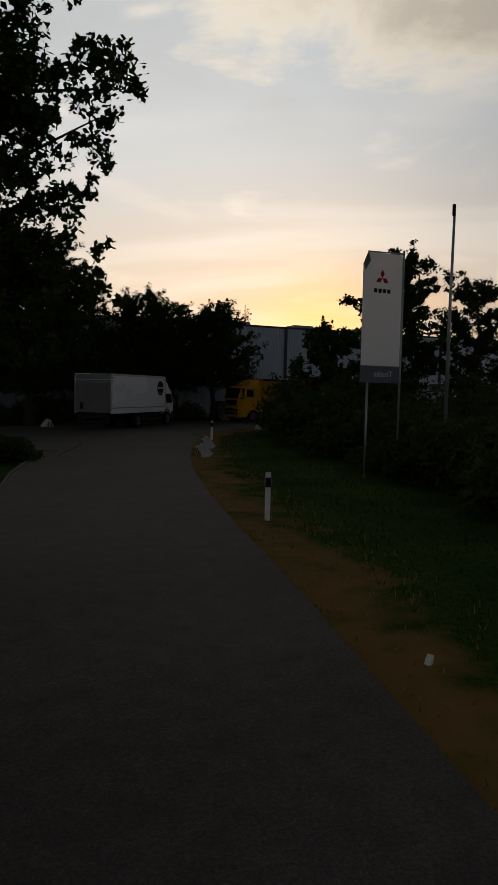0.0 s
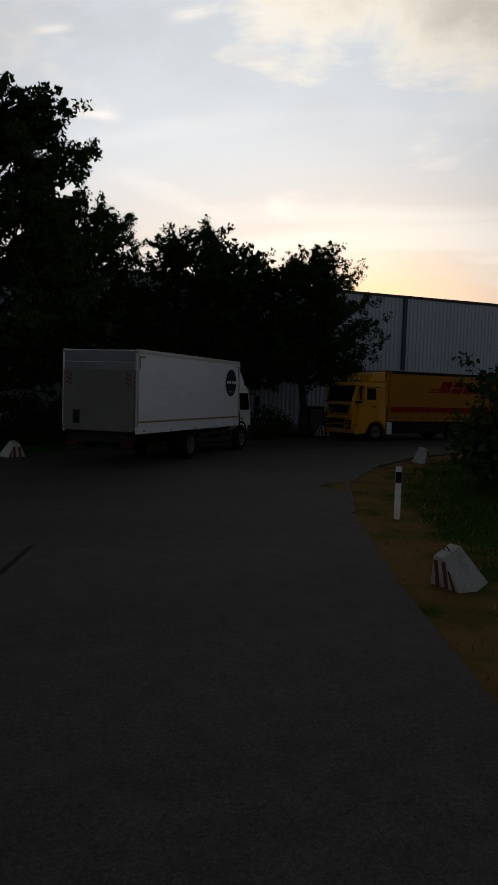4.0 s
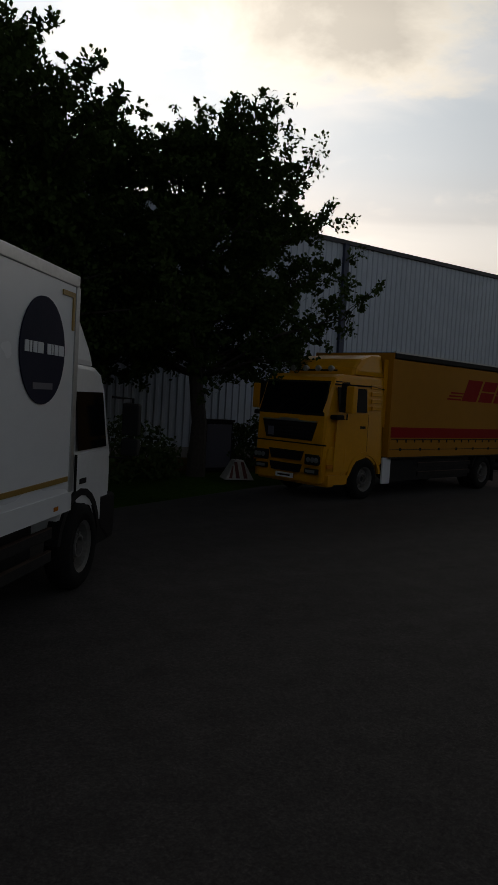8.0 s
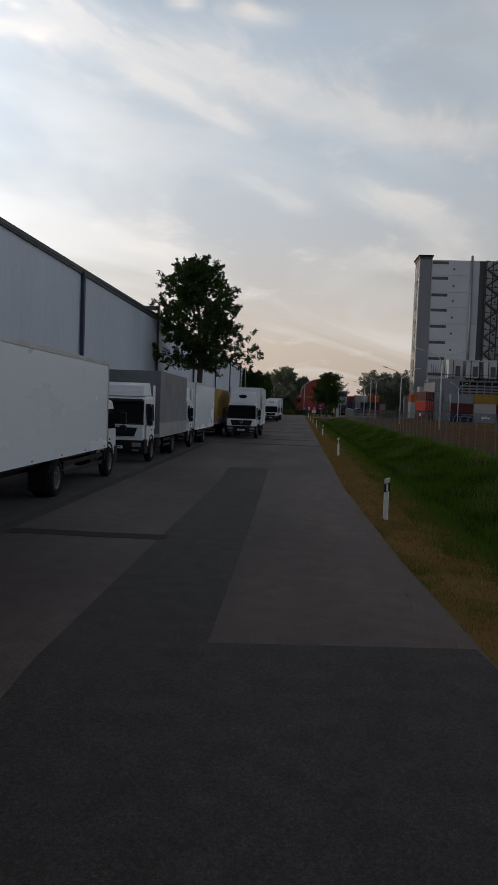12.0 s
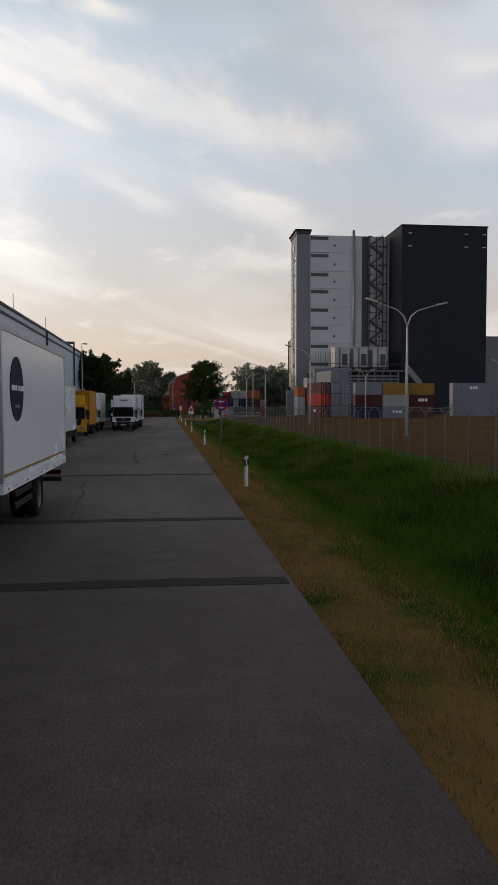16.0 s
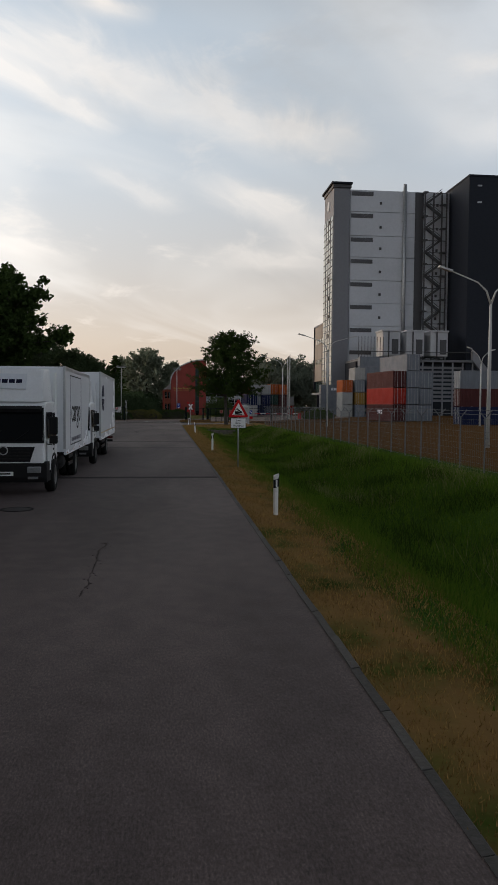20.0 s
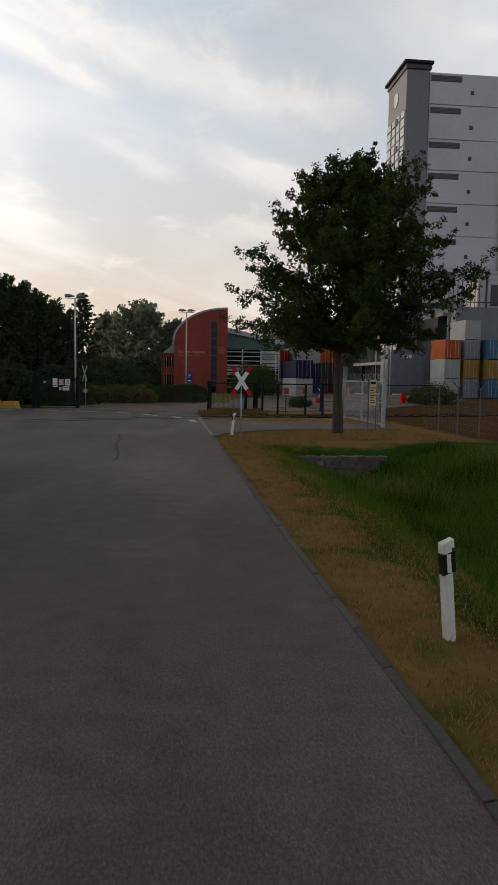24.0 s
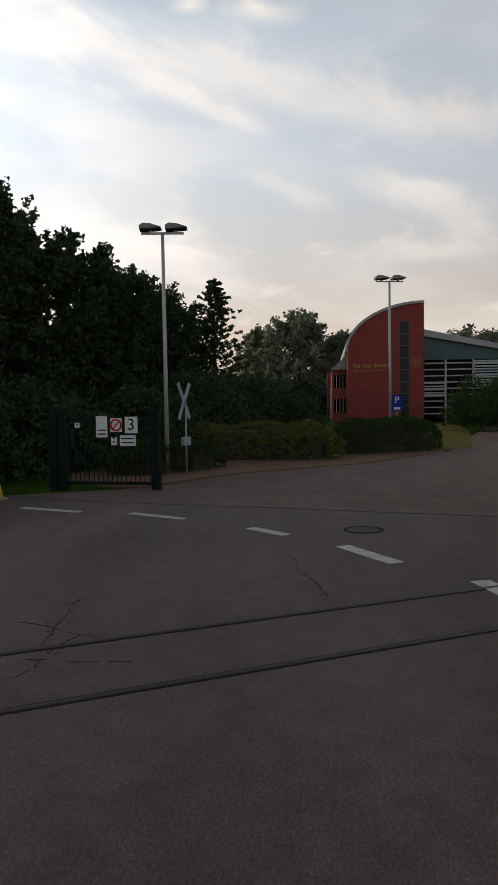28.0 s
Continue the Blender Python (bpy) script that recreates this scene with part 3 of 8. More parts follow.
def box(bm, x0, x1, y0, y1, z0, z1, bevel=0.0, m=None):
    made = bmesh.ops.create_cube(bm, size=1)["verts"]
    for v in made:
        v.co = Vector((x0 + (x1 - x0) * (v.co.x + 0.5), y0 + (y1 - y0) * (v.co.y + 0.5), z0 + (z1 - z0) * (v.co.z + 0.5)))
    if bevel:
        edges = list({e for v in made for e in v.link_edges})
        out = bmesh.ops.bevel(bm, geom=edges, offset=bevel, segments=2, affect="EDGES", profile=0.6)
        made = out["verts"]
    if m is not None:
        bmesh.ops.transform(bm, matrix=m, verts=list(made))
    return bm


def boxed(*a, **k):
    return box(bmesh.new(), *a, **k)


def prism(bm, outline, a, b, axis="y", bevel=0.0, taper=None):
    """An outline of (u, w) pairs, drawn out along one axis from a to b. taper(u, w, side) may shift the outline."""
    put = {"y": lambda u, w, s: (u, s, w), "x": lambda u, w, s: (s, u, w), "z": lambda u, w, s: (u, w, s)}[axis]
    rings = []
    for s in (a, b):
        ring = []
        for u, w in outline:
            c = list(put(u, w, s))
            if taper:
                c = taper(c)
            ring.append(bm.verts.new(c))
        rings.append(ring)
    k = len(outline)
    faces = [bm.faces.new(rings[0]), bm.faces.new(list(reversed(rings[1])))]
    for i in range(k):
        faces.append(bm.faces.new((rings[0][i], rings[0][(i + 1) % k], rings[1][(i + 1) % k], rings[1][i])))
    if bevel:
        edges = list({e for f in faces[:2] for e in f.edges})
        bmesh.ops.bevel(bm, geom=edges, offset=bevel, segments=2, affect="EDGES", profile=0.6)
    return bm


def prismed(*a, **k):
    return prism(bmesh.new(), *a, **k)


def tube(bm, points, radii, sides=8):
    """A round bar along points with a radius at each."""
    points = [Vector(p) for p in points]
    rings = []
    for i, p in enumerate(points):
        way = (points[min(i + 1, len(points) - 1)] - points[max(i - 1, 0)]).normalized()
        side = way.orthogonal().normalized() if i == 0 else (side - way * side.dot(way)).normalized()
        other = way.cross(side)
        r = radii[i] if isinstance(radii, (list, tuple)) else radii
        rings.append([bm.verts.new(p + r * (math.cos(2 * math.pi * k / sides) * side + math.sin(2 * math.pi * k / sides) * other)) for k in range(sides)])
    for a, b in zip(rings, rings[1:]):
        for k in range(sides):
            bm.faces.new((a[k], a[(k + 1) % sides], b[(k + 1) % sides], b[k]))
    bm.faces.new(rings[0])
    bm.faces.new(list(reversed(rings[-1])))
    return bm


def tubed(*a, **k):
    return tube(bmesh.new(), *a, **k)


def lathe(bm, profile, sides=24, axis="y", at=(0, 0, 0), hollow=False):
    """A profile of (radius, along) turned round an axis; ends closed, or joined to each other as a ring."""
    at = Vector(at)
    put = {"y": lambda r, h, a: Vector((r * math.cos(a), h, r * math.sin(a))), "z": lambda r, h, a: Vector((r * math.cos(a), r * math.sin(a), h)),
           "x": lambda r, h, a: Vector((h, r * math.cos(a), r * math.sin(a)))}[axis]
    rings = [[bm.verts.new(at + put(max(r, 1e-4), h, 2 * math.pi * k / sides)) for k in range(sides)] for r, h in profile]
    for a, b in zip(rings, rings[1:] + (rings[:1] if hollow else [])):
        for k in range(sides):
            bm.faces.new((a[k], a[(k + 1) % sides], b[(k + 1) % sides], b[k]))
    if not hollow:
        bm.faces.new(rings[0])
        bm.faces.new(list(reversed(rings[-1])))
    return bm


def lathed(*a, **k):
    return lathe(bmesh.new(), *a, **k)


def writing(name, text, size, mat, parent, m, label="", mirror=False, depth=0.004):
    """Raised letters in the built-in font, turned into a mesh."""
    cu = bpy.data.curves.new(name, "FONT")
    cu.body, cu.size, cu.align_x, cu.align_y, cu.extrude = text, size, "CENTER", "CENTER", depth
    cu.resolution_u = 3
    ob = bpy.data.objects.new(name, cu)
    scene.collection.objects.link(ob)
    me = bpy.data.meshes.new_from_object(ob.evaluated_get(bpy.context.evaluated_depsgraph_get()))
    bpy.data.objects.remove(ob)
    me.materials.clear()
    me.materials.append(mat)
    if mirror:
        me.transform(Matrix.Diagonal((-1, 1, 1, 1)))
        me.flip_normals()
    out = new(name, me)
    out.parent = parent
    out.matrix_basis = m
    return tagged(out, label)


def raw(name, verts, faces, mat):
    me = bpy.data.meshes.new(name)
    me.from_pydata(verts, [], faces)
    me.materials.append(mat)
    return me


UPRIGHT = pose(0, 0, 0, 90, 0, 0)

# ---- ground, road, kerbs ----
from mathutils.geometry import tessellate_polygon

RIGHT_EDGE = [(-6, -50), (1.2, -16), (3.6, -5.5), (4.9, -0.7), (6.0, 3.7), (7.1, 7.9), (8.5, 12.6), (10.1, 17.3), (11.6, 21.1), (13.9, 26.3), (15.9, 30.0),
              (17.3, 31.9), (19.3, 34.2), (22.6, 37.0), (27.0, 39.3), (34.0, 41.2), (43.6, 42.3), (49.0, 42.6), (59.7, 42.9), (100, 42.95), (183, 43.0), (217, 43.12), (233.6, 43.1)]
EAST = [(235.6, 42.5), (237.6, 40.5), (238.8, 38.0), (239.6, 33.0), (244.2, 33.0), (244.9, 36.2), (244.9, 39.2), (245.6, 42.1), (246.6, 42.9), (255.3, 43.0), (257.0, 42.2), (259, 36), (263, 28), (300, 4), (330, 4),
        (330, 25), (300, 34.2), (276, 40.6), (269, 45.1), (264.8, 50.0), (260.6, 52.4), (258.8, 56), (258.5, 75), (259, 160)]
NORTH = [(247, 160), (245, 75), (238, 62), (227, 55.6), (212, 53), (186, 52.0), (159, 51.7), (134, 51.1), (122, 50.9), (66, 50.3), (58, 50.25), (45, 50.1), (37, 50.0), (31, 49.2), (25.1, 47.9),
         (19.7, 45.6), (15, 42.6), (9, 39.6), (4, 38), (-60, 36)]
WEST = [(-60, 25.5), (0, 24), (4.0, 22.6), (5.2, 20.8), (4.8, 18.6), (3.8, 16.2), (3.0, 13.6), (2.2, 9.6), (0.4, 2.5), (-1.6, -5.5), (-5, -16), (-14, -50)]


def curve_points(line, step):
    """Points at even steps along a polyline, each with the direction there."""
    out, left = [], 0.0
    for (ax, ay), (bx, by) in zip(line, line[1:]):
        far = math.hypot(bx - ax, by - ay)
        s = left
        while s < far:
            out.append((ax + (bx - ax) * s / far, ay + (by - ay) * s / far, math.atan2(by - ay, bx - ax)))
            s += step
        left = s - far
    return out


def edge_distance(x, y):
    """Distance to the road's grassy edge, vectorised."""
    best = np.full(np.shape(x), 1e9)
    for (ax, ay), (bx, by) in zip(RIGHT_EDGE, RIGHT_EDGE[1:]):
        dx, dy = bx - ax, by - ay
        t = np.clip(((x - ax) * dx + (y - ay) * dy) / (dx * dx + dy * dy), 0, 1)
        best = np.minimum(best, np.hypot(x - ax - t * dx, y - ay - t * dy))
    return best


def smooth(v, a, b):
    t = np.clip((v - a) / (b - a), 0, 1)
    return t * t * (3 - 2 * t)


def ground_height(x, y):
    x, y = np.asarray(x, float), np.asarray(y, float)
    ditch = np.where(np.abs(y - 37.8) < 4.3, np.cos((y - 37.8) / 4.3 * math.pi / 2) ** 2, 0.0)
    z = -0.04 - 1.25 * ditch * smooth(x, 44, 54) * (1 - 0.6 * smooth(x, 231.0, 231.3) - 0.4 * smooth(x, 231.3, 233.6))
    z = z + 0.7 * np.exp(-((x - 25) ** 2 + (y - 22) ** 2) / 50.0)
    z = z + 0.9 * smooth(-y, -26, -8) * smooth(x, 60, 90) * (1 - smooth(x, 170, 240))
    return z + 0.025 * np.sin(x * 0.9) * np.sin(y * 1.3) * smooth(np.abs(y - 47), 5.5, 8)


xs = np.unique(np.concatenate([[-3000, -600, -150, -60], np.arange(-30, 262, 1.5), [230.7, 231.0, 231.15, 231.3, 232.2, 233.0], np.arange(270, 340, 10), [400, 600, 1200, 3000]]))
ys = np.unique(np.concatenate([[-3000, -600, -150, -80], np.arange(-50, 28, 2.0), np.arange(28, 46, 0.5), np.arange(46, 62, 2.0), [75, 100, 200, 600, 3000]]))
gx, gy = np.meshgrid(xs, ys, indexing="ij")
gz = ground_height(gx, gy)
nx, ny = gx.shape
idx = np.arange(nx * ny).reshape(nx, ny)
quads = np.stack([idx[:-1, :-1], idx[1:, :-1], idx[1:, 1:], idx[:-1, 1:]], -1).reshape(-1, 4)
ground_mesh = raw("ground", np.stack([gx, gy, gz], -1).reshape(-1, 3).tolist(), quads.tolist(), TURF)
cover = ground_mesh.attributes.new("cover", "FLOAT_COLOR", "POINT")
dry = 0.62 * (1 - smooth(edge_distance(gx, gy), 0.8, 2.3)) * (gy < 44)
dry = np.maximum(dry, 0.70 * smooth(gx, 231, 233) * (gx < 262) * (gy < 45) * (gy > 30))
soil = smooth(-gy, -32.5, -30.5) * smooth(gx, 40, 60)
soil = np.maximum(soil, smooth(gy, 50, 52) * (gx < 240) * (1 - 0.35 * (gx < 36)))
cover.data.foreach_set("color", np.stack([dry, soil, 0 * dry, 1 + 0 * dry], -1).reshape(-1).astype(np.float32))
for p in ground_mesh.polygons:
    p.use_smooth = True
ground = tagged(new("ground", ground_mesh), "grassy verge and ditch with dry straw edge and brown earth", "ground", kind="structure")


def slab(name, outline, top, thick, mat, label, category, kind="structure", parent=None):
    bm = bmesh.new()
    ring = [bm.verts.new((x, y, top)) for x, y in outline]
    low = [bm.verts.new((x, y, top - thick)) for x, y in outline]
    for tri in tessellate_polygon([[Vector((x, y, 0)) for x, y in outline]]):
        bm.faces.new([ring[i] for i in tri])
    for i in range(len(ring)):
        j = (i + 1) % len(ring)
        bm.faces.new((low[i], low[j], ring[j], ring[i]))
    if parent is not None:
        return part(name, bm, mat, parent, label)
    return solid(name, bm, mat, label, category, kind=kind)


road = slab("road", RIGHT_EDGE + EAST + NORTH + WEST, 0.0, 0.12, ASPHALT, "worn grey asphalt road with patches and sealed seams", "road")
# darker repair strips and sealed seams lie on the asphalt
for outline in ([(x, y + 0.0) for x, y in RIGHT_EDGE[:16]] + [(43.6, 42.3), (44.7, 42.42), (44.4, 45.3), (50, 45.35), (58, 45.45), (66.4, 45.6), (66.2, 47.2), (61, 47.0), (52, 46.95), (43.6, 46.9), (36, 46.3), (33, 46.0), (30.6, 49.05)]
                + NORTH[-6:] + WEST,):
    slab("road_patch", outline, 0.006, 0.02, ASPHALT_DARK, "darker newer asphalt on the bend with a tongue along the road", "patch", parent=road)
for x, y0, y1, w in ((50.0, 46.8, 50.05, 0.5), (92.5, 43.0, 50.5, 0.45), (98.4, 43.0, 50.6, 0.4), (84.8, 43.0, 50.4, 0.5), (109.3, 43.0, 50.7, 0.4),
                     (142.4, 43.05, 51.1, 0.22), (166.0, 43.05, 51.7, 0.5), (184.0, 43.05, 51.9, 0.35), (191.5, 43.1, 51.9, 0.3)):
    bm = bmesh.new()
    n = 14
    line = [(x + 0.02 * math.sin(7.1 * k + x), y0 + (y1 - y0) * k / n) for k in range(n + 1)]
    other = [(px + w * (0.96 + 0.07 * math.sin(3.3 * k + x)), py) for k, (px, py) in enumerate(line)]
    prism(bm, line + other[::-1], -0.01, 0.007, "z")
    part("sealed_seam", bm, SEAM, road, "dark bitumen seam across the road")
random.seed(4)
for x0, y0, turn, far in ((143, 47.2, 0.35, 5), (206, 47.6, 0.1, 7), (224.8, 46.6, 0.02, 8),
                          (241, 53, -0.7, 3), (250.5, 47.4, 3.42, 2.5), (247.9, 50.1, 3.3, 2.2), (246.4, 49.6, 2.9, 1.5), (246.9, 50.6, 4.3, 1.5), (245.6, 49.9, 4.6, 1.2), (150, 46.0, 0.0, 4), (232.6, 46.9, 0.1, 2.2),
                          (115.0, 46.05, 0.04, 9.5), (115.4, 46.10, 0.045, 8.5), (126.5, 46.5, -0.03, 6), (98.8, 46.9, 0.05, 9)):
    bm = bmesh.new()
    x, y, heading = x0, y0, turn
    for k in range(int(far / 0.11)):
        turn += random.uniform(-0.5, 0.5)
        turn += (heading - turn) * 0.6
        nx, ny = x + 0.11 * math.cos(turn), y + 0.11 * math.sin(turn)
        if random.random() < 0.86:
            w = (0.022 if y0 < 40 else 0.012) * random.uniform(0.5, 1.9)
            prism(bm, [(x, y - w * 0.4), (nx + 0.02, ny - w * random.uniform(0.2, 1)), (nx + 0.015, ny + w * random.uniform(0.2, 1)), ((x + nx) / 2, (y + ny) / 2 + w)], -0.008, 0.005, "z")
        if random.random() < 0.45:
            u, v, r = x + random.uniform(-0.1, 0.1), y + random.uniform(-0.09, 0.09), random.uniform(0.015, 0.04)
            prism(bm, [(u + r * random.uniform(0.5, 1.3) * math.cos(q * 1.2566), v + r * random.uniform(0.4, 1.0) * math.sin(q * 1.2566)) for q in range(5)], -0.008, 0.0045, "z")
        x, y = nx, ny
    part("crack_seal", bm, CRACK, road, "crooked broken crack in asphalt")


def manhole(x, y):
    t = thing("manhole_cover", pose(x, y, 0.0), "round cast-iron manhole cover set in asphalt", "manhole", "manhole covers", "structure")
    part("ring", lathed([(0.40, -0.02), (0.40, 0.012), (0.34, 0.012), (0.34, -0.02)], 28, "z", (0, 0, 0), True), TAR, t)
    part("lid", lathed([(0.33, -0.02), (0.33, 0.008), (0.31, 0.014), (0.05, 0.014)], 28, "z"), ASPHALT_OLD, t)


for x, y in ((158.4, 48.5), (253.2, 46.1)):
    manhole(x, y)

line = [(5.35, 18.6), (5.85, 20.0), (6.2, 20.98), (6.75, 22.3), (7.15, 23.4), (7.6, 24.7)]
part("crack_seal", prismed([(x - 0.035 - 0.012 * math.sin(5.1 * k), y) for k, (x, y) in enumerate(line)] + [(x + 0.035 + 0.012 * math.sin(3.3 * k), y) for k, (x, y) in enumerate(line)][::-1], -0.008, 0.012, "z"), TAR, road, "long dark sealed crack")
drain = thing("drain_grate", pose(121.2, 44.82, 0.0), "small rectangular iron drain grate in the road", "drain", kind="structure")
part("drain_frame", boxed(-0.2, 0.2, -0.18, 0.18, -0.05, 0.008), TAR, drain)
for k in range(5):
    part("drain_bar", boxed(-0.17 + 0.075 * k, -0.135 + 0.075 * k, -0.15, 0.15, 0.0, 0.012), ASPHALT_OLD, drain)

# dashed line that follows the bend, broad strokes of worn white paint
for x0, y0, x1, y1, half in ((243.93, 43.5, 245.75, 43.7, 0.155), (247.75, 44.28, 249.08, 44.68, 0.15), (250.2, 45.74, 251.55, 46.55, 0.14), (252.6, 47.6, 253.4, 48.4, 0.12), (254.55, 50.0, 255.4, 51.45, 0.11), (255.6, 52.8, 256.28, 54.5, 0.11), (256.5, 56.0, 256.7, 57.6, 0.11)):
    bm = bmesh.new()
    d = Vector((x1 - x0, y1 - y0)).normalized() * half
    prism(bm, [(x0 - d.y, y0 + d.x), (x0 + d.y, y0 - d.x), (x1 + d.y, y1 - d.x), (x1 - d.y, y1 + d.x)], -0.01, 0.009, "z")
    part("road_dash", bm, ROAD_PAINT, road, "worn white painted dash")
# concrete gutter strip that leads from the kerb's corner across the side drive
GUTTER_STONE = finish("gutter_stone", boxed(-0.49, 0.49, -0.075, 0.075, -0.05, 0.006, 0.006), GUTTER_PALE)
for k in range(14):
    part("gutter_stone", GUTTER_STONE, None, road, "pale concrete gutter stone" if k == 0 else "").matrix_basis = pose(234.9 + k, 43.10 + 0.006 * math.sin(3.7 * k), 0.005, 0, 0, 0.5 * math.sin(2.3 * k))
for k in range(4):
    part("edge_stone", boxed(-0.44, 0.44, -0.06, 0.06, -0.1, 0.05, 0.012), KERB_GREY, road).matrix_basis = pose(250.5 + 0.9 * k, 42.93 + 0.05 * k, 0, 0, 0, 4)

# railway track crossing the junction, sunk in the asphalt, then open on ballast painted dark as pit shade
track = thing("railway_track", pose(0, 0, 0), "two rusty rails sunk into the road, open beyond it", "railway", kind="structure")
RAIL_LINES = ([(226.5, 78), (236, 64.5), (244.35, 49.6), (246.9, 44.9), (248.6, 41.6), (250.6, 36.8), (254, 26), (262, 4)], [(228, 78.6), (237.4, 65), (245.75, 50.2), (248.25, 45.5), (250.0, 42.1), (252.0, 37.2), (255.4, 26.4), (263.4, 4.4)])
for line in RAIL_LINES:
    left, right = [], []
    for i, (x, y) in enumerate(line):
        a, b = line[max(i - 1, 0)], line[min(i + 1, len(line) - 1)]
        d = Vector((b[0] - a[0], b[1] - a[1])).normalized()
        left.append((x - d.y * 0.065, y + d.x * 0.065))
        right.append((x + d.y * 0.065, y - d.x * 0.065))
    part("groove", prismed(left + right[::-1], -0.02, 0.005, "z"), TAR, track, "dark flangeway groove")
    part("rail", tubed([(x, y, -0.012) for x, y in line], 0.036, 8), RAIL_TOP, track, "polished rusty rail head")
open_track = [(249.0, 41.8), (251.2, 42.3), (253.3, 36.8), (256.6, 26.2), (264.4, 4.4), (261, 4), (252.8, 26.2), (249.8, 36.5)]
slab("ballast", open_track, 0.006, 0.1, SHADED_BALLAST, "rust-stained ballast bed with the track pit's shade in its colour", "ballast", parent=track)
for k in range(16):
    x, y = 250.6 + 0.42 * k * 0.62, 40.6 - k * 1.15
    part("sleeper", boxed(-1.15, 1.15, -0.12, 0.12, 0.0, 0.03), SHADED_BALLAST, track).matrix_basis = pose(x, y, 0.005, 0, 0, 22)

# brown paved yard road beyond the junction, behind a narrow kerb line
slab("yard_road", [(254.9, 43.06), (256.5, 48.8), (257.3, 52.5), (258.7, 55.9), (260.7, 52.3), (264.9, 49.9), (269.1, 45.0), (276, 40.5), (300, 34.1), (329.8, 24.9), (329.8, 4.2), (300, 4.2), (263.1, 28), (259.1, 36), (257.1, 42.2), (255.3, 42.94)], 0.004, 0.03, YARD_PAVER, "brown paved yard road", "road")
for (ax, ay), (bx, by) in zip([(254.9, 43.06), (256.5, 48.8), (257.3, 52.5)], [(256.5, 48.8), (257.3, 52.5), (258.7, 55.9)]):
    d = Vector((by - ay, ax - bx)).normalized() * 0.06
    part("kerb_line", prismed([(ax - d.x, ay - d.y), (bx - d.x, by - d.y), (bx + d.x, by + d.y), (ax + d.x, ay + d.y)], -0.02, 0.012, "z"), KERB_GREY, road, "narrow flush kerb line")

# parking strip of small dark pavers in front of the hall
strip = slab("parking_strip", [(36, 50.0), (45, 50.1), (58, 50.25), (66, 50.3), (122, 50.9), (134, 51.1), (159, 51.7), (186, 52.0), (186, 55.2), (30, 55.2), (30, 49.2)], -0.006, 0.05, PAVER, "brown paved parking strip littered with dirt", "pavement")
slab("gutter", [(37, 50.02), (66, 50.32), (122, 50.92), (159, 51.72), (186, 52.02), (186, 51.72), (159, 51.42), (122, 50.62), (66, 50.02), (37, 49.72)], 0.008, 0.02, ASPHALT_OLD, "shallow gutter along the parked trucks", "gutter")

# ---- long warehouse hall ----
WALL_Y, EAVE = 55.72, 8.82


def eave(x):
    """Height of the eave, which climbs a little towards the east."""
    return EAVE + 0.0068 * min(max(x - 50.0, 0.0), 95.0)


HALL_W, HALL_E = -24.2, 189.7
BAY = 19.45
hall = thing("warehouse", pose(0, 0, 0), "long grey metal-clad warehouse with dark eaves and blue columns", "warehouse")
columns = [53.9 + BAY * k for k in range(-4, 7)]
edges = [HALL_W] + [c for c in columns if HALL_W + 1 < c < HALL_E - 1] + [HALL_E]


def ribbed(x0, x1, period, depth, z0, z1, y):
    bm = bmesh.new()
    prof, x = [], x0
    while x < x1 - 1e-6:
        for f, d in ((0.0, 0.0), (0.42, 0.0), (0.52, -depth), (0.90, -depth)):
            if x + f * period < x1:
                prof.append((x + f * period, y + d))
        x += period
    prof.append((x1, y))
    low = [bm.verts.new((a, b, z0)) for a, b in prof]
    top = [bm.verts.new((a, b, z1(a))) for a, b in prof]
    for i in range(len(prof) - 1):
        bm.faces.new((low[i], low[i + 1], top[i + 1], top[i]))
    return bm


for i, (a, b) in enumerate(zip(edges, edges[1:])):
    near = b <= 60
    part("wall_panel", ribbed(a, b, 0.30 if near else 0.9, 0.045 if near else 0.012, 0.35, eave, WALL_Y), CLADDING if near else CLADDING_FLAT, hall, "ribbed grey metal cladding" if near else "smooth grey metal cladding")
    part("plinth", boxed(a, b, WALL_Y - 0.03, WALL_Y + 0.2, -0.1, 0.35), CONCRETE, hall)
    part("eave_trim", prismed([(a + 0.002, eave(a)), (b - 0.002, eave(b)), (b - 0.002, eave(b) + 0.17), (a + 0.002, eave(a) + 0.17)], WALL_Y - 0.12, WALL_Y + 0.3, "y"), ROOF_TRIM, hall, "dark eave trim")
part("core", boxed(HALL_W + 0.1, HALL_E - 0.1, WALL_Y + 0.1, WALL_Y + 38, -0.1, EAVE - 0.02), CLADDING_FLAT, hall)
part("roof", prismed([(WALL_Y - 0.1, EAVE + 0.17), (WALL_Y + 19, EAVE + 1.1), (WALL_Y + 38, EAVE + 0.28), (WALL_Y + 38, EAVE + 0.02), (WALL_Y - 0.1, EAVE + 0.02)], HALL_W, HALL_E, "x"), ROOF_TRIM, hall, "shallow dark metal roof")
